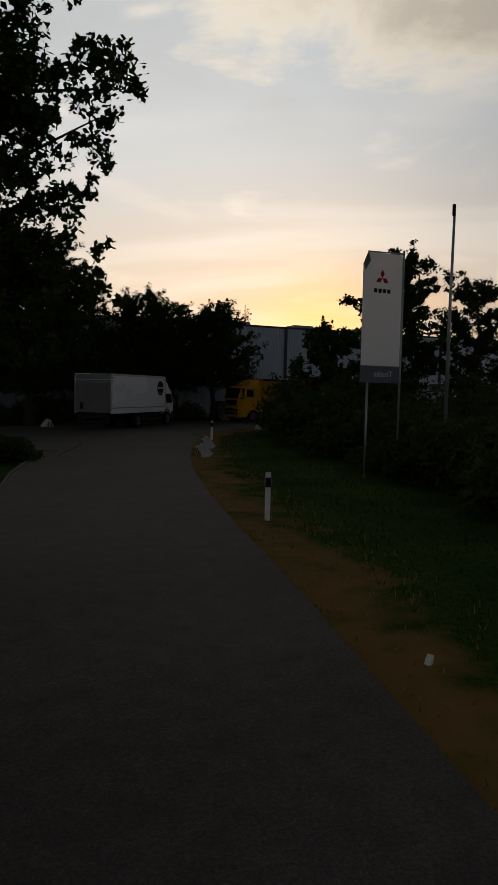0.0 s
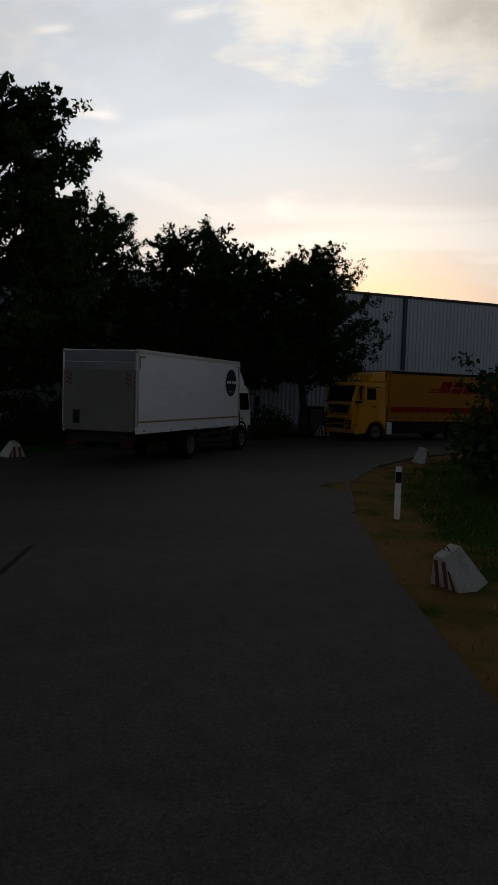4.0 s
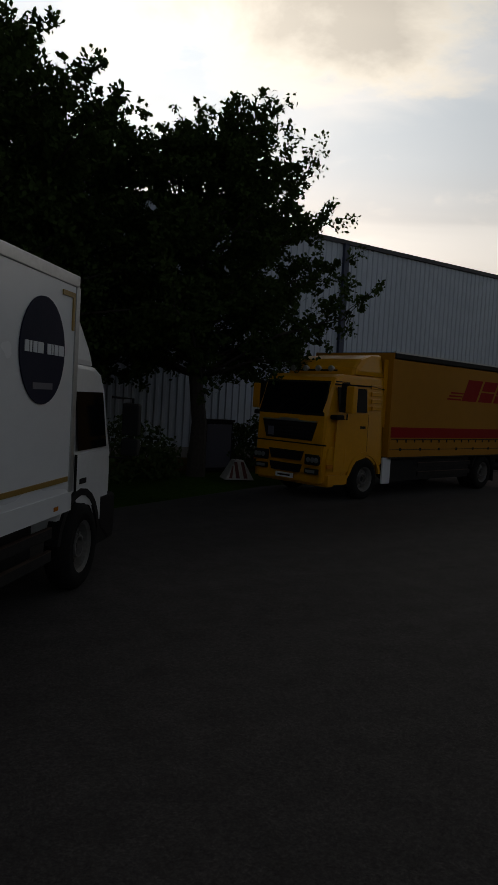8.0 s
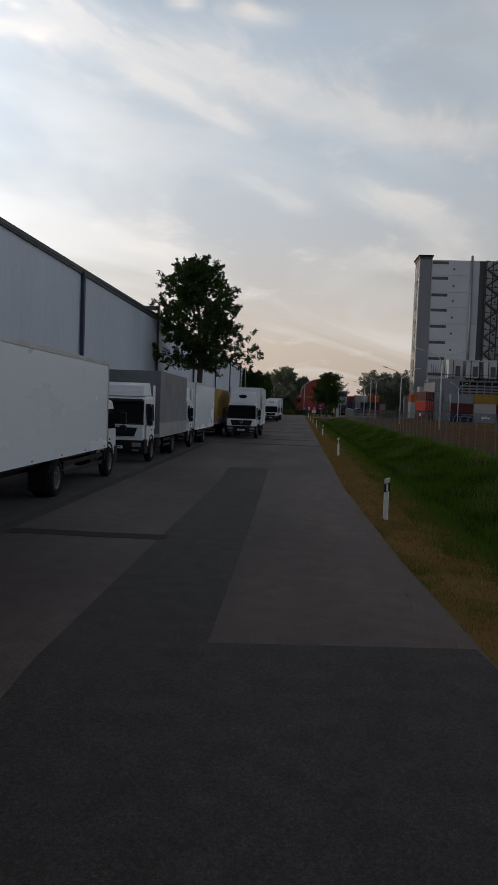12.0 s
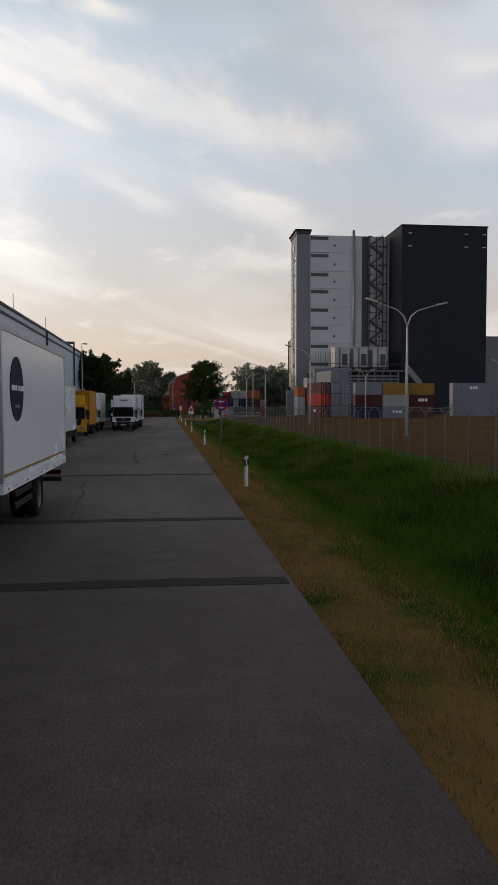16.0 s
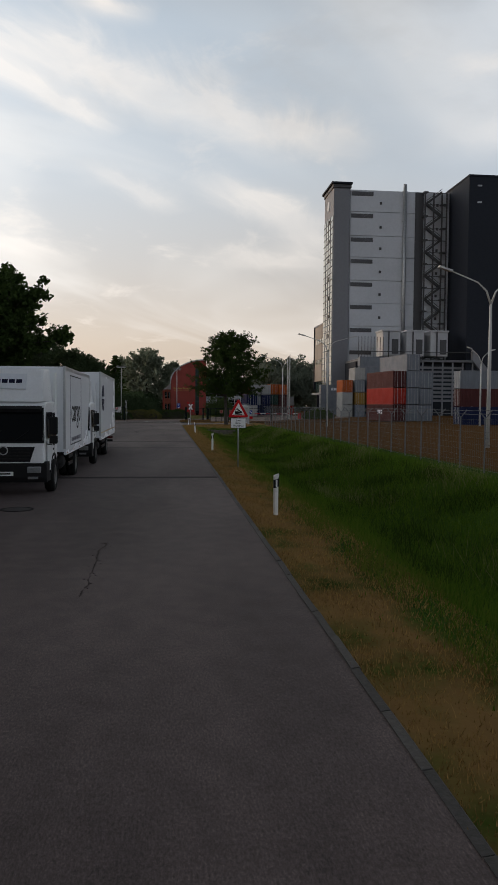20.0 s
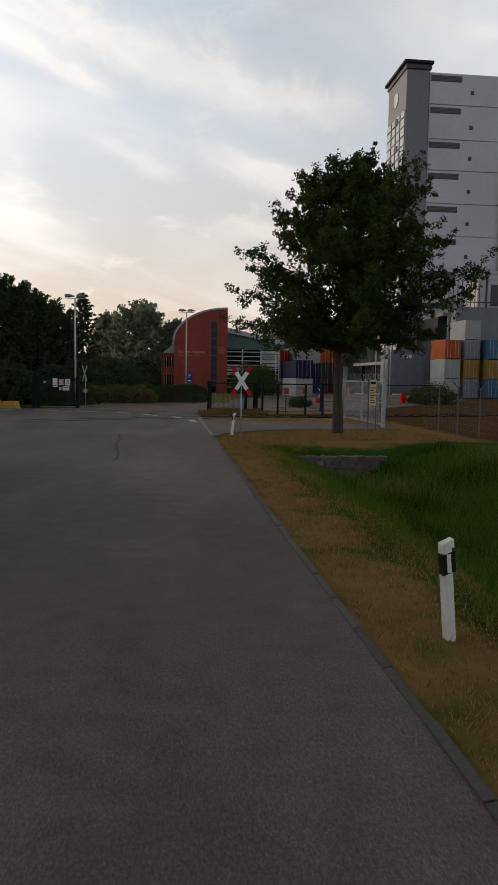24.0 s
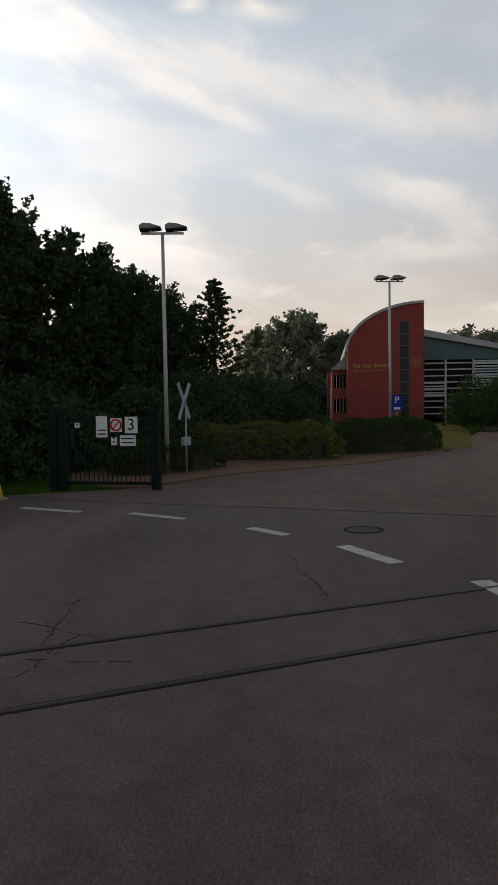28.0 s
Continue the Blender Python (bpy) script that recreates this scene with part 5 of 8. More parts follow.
# ---- trucks ----
def wheel_meshes():
    tyre = lathed([(0.30, -0.14), (0.44, -0.14), (0.485, -0.10), (0.50, -0.04), (0.50, 0.04), (0.485, 0.10), (0.44, 0.14), (0.30, 0.14)], 28, "y", hollow=True)
    rim = lathed([(0.02, 0.03), (0.10, 0.03), (0.11, 0.10), (0.13, 0.10), (0.14, 0.035), (0.23, 0.02), (0.26, 0.10), (0.305, 0.13), (0.305, -0.12), (0.02, -0.12)], 24, "y")
    for k in range(8):
        a = 2 * math.pi * k / 8
        lathe(rim, [(0.022, 0.0), (0.022, 0.055)], 6, "y", (0.17 * math.cos(a), 0.0, 0.17 * math.sin(a)))
    return finish("tyre", tyre, RUBBER, True), finish("rim", rim, RIM)


TYRE, RIMS = wheel_meshes()


def add_wheel(t, x, side, double=False):
    w = part("wheel", lathed([(0.06, -0.3), (0.06, 0.05)], 10, "y"), CHASSIS, t, "black tyre on a grey steel rim")
    w.matrix_basis = pose(x, side * 1.08, 0.5, 0, 0, 0 if side > 0 else 180)
    for k in range(2 if double else 1):
        ty = part("tyre", TYRE, None, w)
        ty.matrix_basis = pose(0, -0.31 * k, 0)
    part("rim", RIMS, None, w)
    return w


def arc(cx, cz, r, a0, a1, n):
    return [(cx + r * math.cos(radians(a0 + (a1 - a0) * k / n)), cz + r * math.sin(radians(a0 + (a1 - a0) * k / n))) for k in range(n + 1)]


def cab_shape(length, top, nose, sill, axle, wide):
    """Side outline of a forward-control cab: front at 0, rear at -length, with the wheel arch cut out."""
    zs = sill
    out = [(-0.02, 0.42), (0.0, 0.75), (-0.01, zs - 0.05), (-0.04, zs), (-nose, top - 0.28), (-nose - 0.12, top - 0.08), (-nose - 0.35, top), (-length, top + 0.02), (-length, 0.98)]
    if axle + 0.62 < length:
        out.append((-axle - 0.62, 0.92))
    out += arc(-axle, 0.5, 0.60, 160, 20, 8)
    out += [(-axle + 0.62, 0.42)]
    return out


def truck(name, front, turn, label, paint, cab=(1.75, 2.62, 0.30, 1.58, 1.25), body=("box", 1.9, 7.2, 3.5, 1.06), body_mat=None, axles=(5.4,), deflector=None, style="star", group="parked trucks",
          tail_lift=False, bumper=None, cab_wide=2.3, mirror_mat=None, extras=(), rear_mat=None):
    """A parked lorry: front bumper at `front`, heading `turn`. cab: length, roof, windscreen lean, windscreen sill, front axle. body: kind, start, length, top, floor."""
    t = thing(name, pose(front[0], front[1], 0, 0, 0, turn), label, "truck", group)
    cl, top, nose, sill, axle = cab
    hw = cab_wide / 2
    bumper = bumper or BLACK_PLASTIC
    mirror_mat = mirror_mat or BLACK_PLASTIC
    rear_mat = rear_mat or REAR_PALE

    def pinch(c):
        f = max(0.0, min(1.0, (c[2] - sill) / (top - sill)))
        g = 1 - 0.07 * f - (0.06 * max(0.0, 1 + c[0] / 0.25) if style != "lion_big" else 0.10 * max(0.0, 1 + c[0] / 0.45) ** 1.5)
        return (c[0], c[1] * g, c[2])

    shell = part("cab", prismed(cab_shape(cl, top, nose, sill, axle, hw), -hw, hw, "y", 0.05 if style != "lion_big" else 0.08, pinch), paint, t, smooth=False)
    big = style == "lion_big"
    lean = lambda z: -0.035 - (z - sill) / (top - 0.28 - sill) * (nose - 0.035)
    # windscreen, bonnet mask, bumper, lamps
    zt, zb = top - 0.22, sill - 0.02
    part("windscreen_frame", prismed([(lean(zb - 0.06) + 0.012, zb - 0.06), (lean(zt + 0.05) + 0.012, zt + 0.05), (lean(zt + 0.05) - 0.05, zt + 0.05), (lean(zb - 0.06) - 0.05, zb - 0.06)], -hw * (0.89 if big else 0.955), hw * (0.89 if big else 0.955), "y", 0.0, lambda c: (c[0], c[1] * (1 - 0.05 * (c[2] > zb + 0.1)), c[2])), BLACK_PLASTIC, shell, "black windscreen surround")
    part("windscreen", prismed([(lean(zb) + 0.03, zb), (lean(zt) + 0.03, zt), (lean(zt) - 0.03, zt), (lean(zb) - 0.03, zb)], -hw * (0.86 if big else 0.915), hw * (0.86 if big else 0.915), "y", 0.0, lambda c: (c[0], c[1] * (1 - 0.05 * (c[2] > zb + 0.1)), c[2])), DARK_GLASS, shell, "dark windscreen")
    for y in (-0.45, 0.3):
        part("wiper", tubed([(lean(zb) + 0.045, y, zb + 0.01), (lean(zb + 0.32) + 0.05, y + 0.38, zb + 0.30)], 0.012, 5), BLACK_PLASTIC, shell)
    if style != "lion_big":
        part("sun_visor", prismed([(-nose + 0.16, top - 0.20), (-nose + 0.12, top - 0.30), (-nose - 0.02, top - 0.22), (-nose - 0.05, top - 0.12)], -hw * 0.86, hw * 0.86, "y"), BLACK_PLASTIC if style != "lion_big" else paint, shell)
    gz0, gz1 = {"star": (0.98, 1.40), "lion": (1.10, 1.46), "lion_big": (1.38, 1.80)}[style]
    grille = part("grille", prismed([(-hw * 0.62, gz0), (-hw * 0.74, gz1), (hw * 0.74, gz1), (hw * 0.62, gz0)], -0.02, 0.022, "x"), BLACK_PLASTIC, shell, "black slatted grille")
    for k in range(4):
        part("slat", boxed(0.018, 0.04, -hw * 0.62, hw * 0.62, gz0 + 0.06 + k * (gz1 - gz0 - 0.06) / 4, gz0 + 0.10 + k * (gz1 - gz0 - 0.06) / 4), CHASSIS, grille)
    if style == "star":
        part("badge", lathed([(0.13, 0.03), (0.13, 0.055), (0.10, 0.055), (0.10, 0.03)], 20, "x", (0, 0, gz1 - 0.1), True), ALU, shell, "round chrome badge")
    else:
        part("badge", boxed(0.02, 0.04, -0.3, 0.3, gz1 + 0.02, gz1 + 0.07), ALU, shell)
    bp = part("bumper", prismed([(-0.16, 0.34), (0.02, 0.34), (0.08, 0.50), (0.085, 1.02), (0.05, 1.22), (-0.01, 1.27), (-0.5, 1.27), (-0.5, 0.9), (-0.35, 0.6)] if big else [(-0.16, 0.40), (0.02, 0.40), (0.07, 0.55), (0.06, 0.93), (-0.01, 0.98), (-0.5, 0.98), (-0.5, 0.62)], -hw * 1.02, hw * 1.02, "y", 0.03, lambda c: (c[0] - (0.10 if not big else 0.45) * max(0, abs(c[1]) - 0.75), c[1] * (0.945 if big and c[0] > -0.2 else 1), c[2])), bumper, t, "front bumper")
    for s in (-1, 1):
        up, out = (0.19, 0.032) if big else (0.0, 0.0)
        lamp = part("headlight", boxed(-0.02, 0.055 + out, min(s * 0.64, s * 1.02), max(s * 0.64, s * 1.02), 0.67 + up, 0.85 + up, 0.02), HEADLAMP if not big else BLACK_PLASTIC, bp, "clear headlight")
        if big:
            for v in (0.73, 0.86, 0.97):
                part("lens", lathed([(0.062, 0.082), (0.062, 0.092), (0.03, 0.096)], 16, "x", (0, s * v, 0.95)), HEADLAMP, lamp, "round clear lens")
        part("fog_lamp", boxed(0.0, 0.06 + out, min(s * 0.66, s * 0.94), max(s * 0.66, s * 0.94), 0.50 + 0.8 * up, 0.57 + 0.8 * up), HEADLAMP, bp)
        part("indicator", boxed(-0.25, -0.05, s * hw * 1.0 - 0.02, s * hw * 1.0 + 0.02, 0.78, 0.86), AMBER, bp)
    if style == "lion_big":
        for z0, z1, w0, w1 in ((0.90, 1.12, 0.46, 0.54), (0.62, 0.81, 0.44, 0.50)):
            part("air_intake", prismed([(-w0, z0), (-w1, z1), (w1, z1), (w0, z0)], 0.03, 0.088, "x"), BLACK_PLASTIC, bp, "black lower air intake")
        for s in (-1, 1):
            part("lamp_recess", boxed(0.0, 0.084, min(s * 0.61, s * 1.05), max(s * 0.61, s * 1.0), 0.83, 1.07, 0.02), BLACK_PLASTIC, bp)
            part("fog_recess", boxed(0.0, 0.086, min(s * 0.62, s * 1.0), max(s * 0.62, s * 1.0), 0.62, 0.75, 0.02), BLACK_PLASTIC, bp)
    if big:
        part("panel_gap", boxed(-0.03, 0.012, -hw * 0.98, hw * 0.98, 1.285, 1.315), PRINT_BLACK, shell, "dark gap above the bumper")
        part("grille_rim", prismed([(-hw * 0.70, gz1), (-hw * 0.76, gz1 + 0.035), (hw * 0.76, gz1 + 0.035), (hw * 0.70, gz1)], 0.0, 0.03, "x"), ALU, grille)
        part("badge_plate", boxed(0.03, 0.045, -hw * 0.56, -hw * 0.40, gz0 + 0.05, gz0 + 0.26), PRINT_GREY, grille)
    drop = 0.13 if big else 0.0
    plate = part("number_plate", boxed(0.055, 0.095, -0.27, 0.27, 0.60 - drop, 0.71 - drop), SIGN_WHITE, bp, "white number plate")
    part("plate_bar", boxed(0.094, 0.1, -0.2, 0.2, 0.635 - drop, 0.675 - drop), PRINT_BLACK, plate)
    # doors with window, handle and step on both sides
    for s in (-1, 1):
        def sx(z):
            f = max(0.0, min(1.0, (z - sill) / (top - sill)))
            return s * (hw * (1 - 0.07 * f) + 0.004)
        dw = 1.15 if cl > 2.0 else min(cl - 0.45, 1.05)
        x0, x1 = -0.32, -0.32 - dw
        part("door", prismed([(x0 + 0.04, 1.0), (x0, sill), (x1, sill), (x1, 1.02), (-axle + 0.45, 0.9), (-axle + 0.55, 0.7), (x0 + 0.04, 0.7)] if axle > 0.9 else [(x0, 0.9), (x0, sill), (x1, sill), (x1, 0.9)],
                             sx(1.2) - s * 0.01, sx(1.2) + s * 0.012, "y", 0.0, lambda c: (c[0], c[1] if c[2] < sill else c[1], c[2])), paint, shell)
        w0, w1 = sill + 0.04, top - 0.30
        prof = [(x0 - 0.06, w0), (lean(w1) - 0.14, w1), (x1 + 0.05, w1), (x1 + 0.05, w0)]
        part("side_window", prismed(prof, -0.006, 0.006, "y", 0, lambda c: (c[0], sx(c[2]) + c[1] + s * 0.004, c[2])), DARK_GLASS, shell, "dark side window")
        if cl > 2.0 and style != "lion_big":
            part("rear_window", prismed([(x1 - 0.08, w0 + 0.02), (x1 - 0.08, w1 - 0.02), (x1 - 0.50, w1 - 0.02), (x1 - 0.50, w0 + 0.02)], -0.006, 0.006, "y", 0, lambda c: (c[0], sx(c[2]) + c[1] + s * 0.004, c[2])), DARK_GLASS, shell)
        if style == "lion_big":
            for k in range(4):
                part("louvre", boxed(x1 - 0.56, x1 - 0.12, sx(w0 + 0.2 * k) - 0.012, sx(w0 + 0.2 * k) + 0.016, w0 + 0.06 + 0.17 * k, w0 + 0.16 + 0.17 * k, 0.012), paint, shell)
            part("window_bar", boxed(x1 + 0.42, x1 + 0.46, sx(w0 + 0.3) - 0.03, sx(w0 + 0.3) + 0.012, w0, w1), BLACK_PLASTIC, shell)
            part("rain_gutter", tubed([(lean(w1) - 0.05, sx(w1) , w1 + 0.06), (x1 - 0.2, sx(w1), w1 + 0.07), (-cl + 0.04, sx(w1), w1 + 0.02)], 0.018, 5), BLACK_PLASTIC, shell)
        part("door_seam", boxed(x1 - 0.005, x1 + 0.005, sx(1.2) - 0.014, sx(1.2) + 0.014, 1.0, sill), PRINT_BLACK, shell)
        part("door_handle", boxed(x1 + 0.10, x1 + 0.30, sx(1.3) - 0.02, sx(1.3) + 0.02, sill - 0.34, sill - 0.28), BLACK_PLASTIC, shell)
        part("mudguard", prismed(arc(-axle, 0.5, 0.66, 10, 170, 10) + arc(-axle, 0.5, 0.58, 170, 10, 10), min(s * (hw - 0.12), s * (hw + 0.03)), max(s * (hw - 0.12), s * (hw + 0.03)), "y"), BLACK_PLASTIC if style != "lion_big" else paint, t)
        part("step", boxed(-axle + 0.62, -0.12, min(s * (hw - 0.25), s * (hw + 0.01)), max(s * (hw - 0.25), s * (hw + 0.01)), 0.40, 0.62), bumper, t)
        mz = sill + 0.05
        up_arm, back_arm = (0.17, 0.38) if style == "lion_big" else (0.0, 0.0)
        arm = part("mirror_arm", tubed([(-0.20, sx(mz), top - 0.35 + up_arm), (-0.02 - back_arm, s * (hw + 0.22), top - 0.36 + up_arm), (-0.02 - back_arm, s * (hw + 0.22), mz - 0.18), (-0.22, sx(mz), mz - 0.16)], 0.018, 6), BLACK_PLASTIC, t)
        if style == "lion_big":
            for name, m0, m1, x0, x1, z0, z1, mat in (("mirror_back", 0.04, 0.235, -0.44, -0.34, 2.07, 2.74, BLACK_PLASTIC), ("mirror", 0.23, 0.44, -0.47, -0.30, 2.05, 2.67, mirror_mat), ("mirror_foot", -0.03, 0.16, -0.40, -0.10, 1.90, 2.01, BLACK_PLASTIC)):
                part(name, boxed(x0, x1, min(s * (hw + m0), s * (hw + m1)), max(s * (hw + m0), s * (hw + m1)), z0, z1, 0.035), mat, arm)
        else:
            for name, z0, z1 in (("mirror", mz + 0.12, top - 0.42), ("wide_mirror", mz - 0.14, mz + 0.08)):
                part(name, boxed(-0.10, 0.06, min(s * (hw + 0.10), s * (hw + 0.32)), max(s * (hw + 0.10), s * (hw + 0.32)), z0, z1, 0.03), mirror_mat, arm)
    if deflector:
        h = deflector
        def narrow(c):
            f = (c[2] - top) / (h - top)
            return (c[0], c[1] * (1 - 0.08 * max(0, f)), c[2])
        back = -0.55 if style == "lion_big" else 0.0
        part("roof_deflector", prismed([(-nose - 0.22 + back, top + 0.0), (-nose - 0.30 + back, top + 0.20), (-nose - 0.55 + back, top + (h - top) * 0.74), (-nose - 0.90 + back, h - 0.05), (-cl + 0.05, h), (-cl + 0.02, top)], -hw * (0.88 if style != "lion_big" else 0.94), hw * (0.88 if style != "lion_big" else 0.94), "y", 0.07 if style != "lion_big" else 0.12, narrow), paint, t, "curved roof air deflector")
        for s in (-1, 1):
            part("side_flap", boxed(-cl - 0.35, -cl + 0.04, min(s * (hw - 0.10), s * (hw - 0.06)), max(s * (hw - 0.10), s * (hw - 0.06)), sill - 0.3, h - 0.1), paint, t)
    # chassis
    kind, b0, bl, bt, bz = body
    b1 = b0 + bl
    for s in (-1, 1):
        part("frame_rail", boxed(-b1 + 0.15, -0.4, s * 0.40 - 0.04, s * 0.40 + 0.04, 0.62, 0.86), CHASSIS, t)
    part("floor_beam", boxed(-b1 + 0.05, -b0 - 0.05, -0.95, 0.95, 0.86, bz - 0.01), CHASSIS, t)
    part("tank", lathed([(0.05, -b0 - 1.35), (0.27, -b0 - 1.33), (0.27, -b0 - 0.42), (0.05, -b0 - 0.4)], 16, "x", (0, 0.82, 0.66)), CHASSIS, t, "round dark fuel tank", True)
    part("battery_box", boxed(-b0 - 1.2, -b0 - 0.45, -1.05, -0.55, 0.48, 0.90, 0.02), BLACK_PLASTIC, t)
    ra = axles[0]
    for s in (-1, 1):
        for z in (0.50, 0.74):
            part("side_guard", boxed(-ra + 0.68, -b0 - 0.25 if s < 0 else -b0 - 1.45, s * 1.16 - 0.02, s * 1.16 + 0.02, z, z + 0.10), CHASSIS, t, "low side guard rail")
            part("guard_edge", boxed(-ra + 0.68, -b0 - 0.25 if s < 0 else -b0 - 1.45, s * 1.16 - 0.022, s * 1.16 + 0.022, z + 0.10, z + 0.112), RUST, t)
    for s in (-1, 1):
        add_wheel(t, -axle, s)
        for a in axles:
            add_wheel(t, -a, s, True)
            part("wheel_cover", prismed(arc(-a, 0.5, 0.64, 15, 165, 8) + arc(-a, 0.5, 0.60, 165, 15, 8), min(s * 0.55, s * 1.2), max(s * 0.55, s * 1.2), "y"), BLACK_PLASTIC, t)
        part("mud_flap", boxed(-ra - 0.72, -ra - 0.69, min(s * 0.7, s * 1.18), max(s * 0.7, s * 1.18), 0.22, 0.8), RUBBER, t)
    bar = part("rear_bar", boxed(-b1 + 0.02, -b1 + 0.14, -1.15, 1.15, 0.42, 0.54), CHASSIS, t, "rear underrun bar")
    for s in (-1, 1):
        part("tail_light", boxed(-b1 - 0.01, -b1 + 0.05, min(s * 0.72, s * 1.14), max(s * 0.72, s * 1.14), 0.60, 0.74), TAIL_RED, bar)
    # load body
    cargo_mat = body_mat or WHITE_BOX
    W = 1.26
    if kind == "box":
        cargo = part("cargo_box", boxed(-b1, -b0, -W, W, bz, bt, 0.015), cargo_mat, t)
        for s in (-1, 1):
            part("top_rail", boxed(-b1 - 0.01, -b0 + 0.01, min(s * (W - 0.06), s * (W + 0.015)), max(s * (W - 0.06), s * (W + 0.015)), bt - 0.10, bt + 0.02, 0.01), ALU if cargo_mat is WHITE_BOX else cargo_mat, cargo)
            part("bottom_rail", boxed(-b1 - 0.01, -b0 + 0.01, min(s * (W - 0.05), s * (W + 0.012)), max(s * (W - 0.05), s * (W + 0.012)), bz - 0.10, bz + 0.10), cargo_mat, cargo)
            for x in (-b0 - 0.02, -b1 + 0.02):
                part("corner_post", boxed(x - 0.05, x + 0.05, min(s * (W - 0.06), s * (W + 0.014)), max(s * (W - 0.06), s * (W + 0.014)), bz + 0.1, bt - 0.1), ALU if cargo_mat is WHITE_BOX else cargo_mat, cargo)
            for k in range(5):
                x = -b0 - 0.4 - (bl - 0.8) * k / 4
                part("side_marker", boxed(x - 0.05, x + 0.05, s * (W + 0.012) - 0.008, s * (W + 0.012) + 0.008, bz - 0.05, bz - 0.01), AMBER, cargo)
        part("rear_frame", boxed(-b1 - 0.025, -b1 + 0.001, -W + 0.02, W - 0.02, bt - 0.34, bt - 0.02), GREY_TARP if tail_lift else ALU, cargo)
        for y in ((-0.6, 0.6) if not tail_lift else ()):
            part("rear_door", boxed(-b1 - 0.03, -b1, y - 0.57, y + 0.57, bz + 0.05, bt - 0.36, 0.01), cargo_mat, cargo)
        if tail_lift:
            lift = part("tail_lift", boxed(-b1 - 0.10, -b1 - 0.02, -W + 0.06, W - 0.06, bz - 0.05, bz + 1.75, 0.015), rear_mat, t, "raised tail-lift platform")
            part("roller_door", boxed(-b1 - 0.03, -b1 - 0.005, -W + 0.06, W - 0.06, bz + 1.75, bt - 0.36), GREY_TARP, lift)
            for s in (-1, 1):
                chev = part("warning_flag", boxed(-b1 - 0.115, -b1 - 0.102, s * 1.0 - 0.09, s * 1.0 + 0.09, bz + 1.25, bz + 1.70), rear_mat, lift, "red and white striped warning flag")
                for k in range(3):
                    part("stripe", prismed([(s * 1.0 - 0.09, bz + 1.27 + 0.13 * k), (s * 1.0 + 0.09, bz + 1.36 + 0.13 * k), (s * 1.0 + 0.09, bz + 1.42 + 0.13 * k), (s * 1.0 - 0.09, bz + 1.33 + 0.13 * k)], -b1 - 0.121, -b1 - 0.114, "x"), FADED_RED, chev)
            part("lift_hatch", boxed(-b1 - 0.112, -b1 - 0.1, 0.62, 0.85, bz + 0.15, bz + 0.55), PRINT_BLACK, lift)
            part("lift_beam", boxed(-b1 - 0.05, -b1 + 0.3, -1.1, 1.1, 0.72, 0.90), CHASSIS, t)
            for s in (-1, 1):
                part("lift_arm", boxed(-b1 - 0.02, -b1 + 0.7, s * 0.6 - 0.05, s * 0.6 + 0.05, 0.5, 0.64), CHASSIS, t)
    else:
        cargo = part("load_bed", boxed(-b1, -b0, -W, W, bz - 0.06, bz + 0.10), ALU if kind == "tarp" else cargo_mat, t)
        tarp = bmesh.new()
        box(tarp, -b1, -b0, -W + 0.012, W - 0.012, bz + 0.10, bt - (0.14 if kind == "curtain" else 0.0), 0.03)
        part("tarpaulin", tarp, cargo_mat, t, "taut side curtain" if kind == "curtain" else "dull grey tarpaulin cover")
        for s in (-1, 1):
            if kind == "tarp":
                for k in range(4):
                    x = -b0 - 0.02 - bl * k / 3
                    part("stanchion", boxed(x - 0.04, x + 0.04, s * W - 0.02, s * W + 0.012, bz - 0.04, bz + 0.62), ALU, cargo)
                for k in range(3):
                    part("drop_side", boxed(-b0 - bl * (k + 1) / 3 + 0.05, -b0 - bl * k / 3 - 0.06, s * W - 0.012, s * W + 0.008, bz + 0.0, bz + 0.58), ALU, cargo, "aluminium drop side")
            else:
                part("lower_panel", boxed(-b1, -b0, s * W - 0.01, s * W + 0.012, bz - 0.12, bz + 0.29), cargo_mat, cargo)
                for k in range(18):
                    x = -b0 - 0.3 - (bl - 0.6) * k / 17
                    part("strap", boxed(x - 0.02, x + 0.02, s * (W + 0.014) - 0.008, s * (W + 0.014) + 0.008, bz + 0.26, bz + 0.33), PRINT_BLACK, cargo)
                part("eyelet_line", boxed(-b1 + 0.05, -b0 - 0.05, s * (W + 0.010) - 0.006, s * (W + 0.010) + 0.006, bz + 0.335, bz + 0.352), CHASSIS, cargo)
                part("panel_seam", boxed(-b1, -b0, s * (W + 0.010) - 0.006, s * (W + 0.010) + 0.006, bz + 0.075, bz + 0.09), CHASSIS, cargo)
                for k in range(8):
                    x = -b0 - 0.45 - (bl - 0.9) * k / 7
                    part("hinge", boxed(x - 0.035, x + 0.035, s * (W + 0.014) - 0.01, s * (W + 0.014) + 0.01, bz + 0.05, bz + 0.12), CHASSIS, cargo)
                part("side_skirt", boxed(-ra + 0.72, -b0 - 0.12, s * 1.13 - 0.015, s * 1.13 + 0.015, 0.40, 0.95), BLACK_PLASTIC, cargo, "dark side skirt")
                part("board_edge", boxed(-b1, -b0, s * (W + 0.010) - 0.008, s * (W + 0.010) + 0.008, bz - 0.135, bz - 0.10), CHASSIS, cargo)
                part("roof_rail", boxed(-b1 - 0.01, -b0 + 0.01, min(s * (W - 0.05), s * (W + 0.03)), max(s * (W - 0.05), s * (W + 0.03)), bt - 0.12, bt, 0.01), PRINT_BLACK, cargo, "black curtain rail")
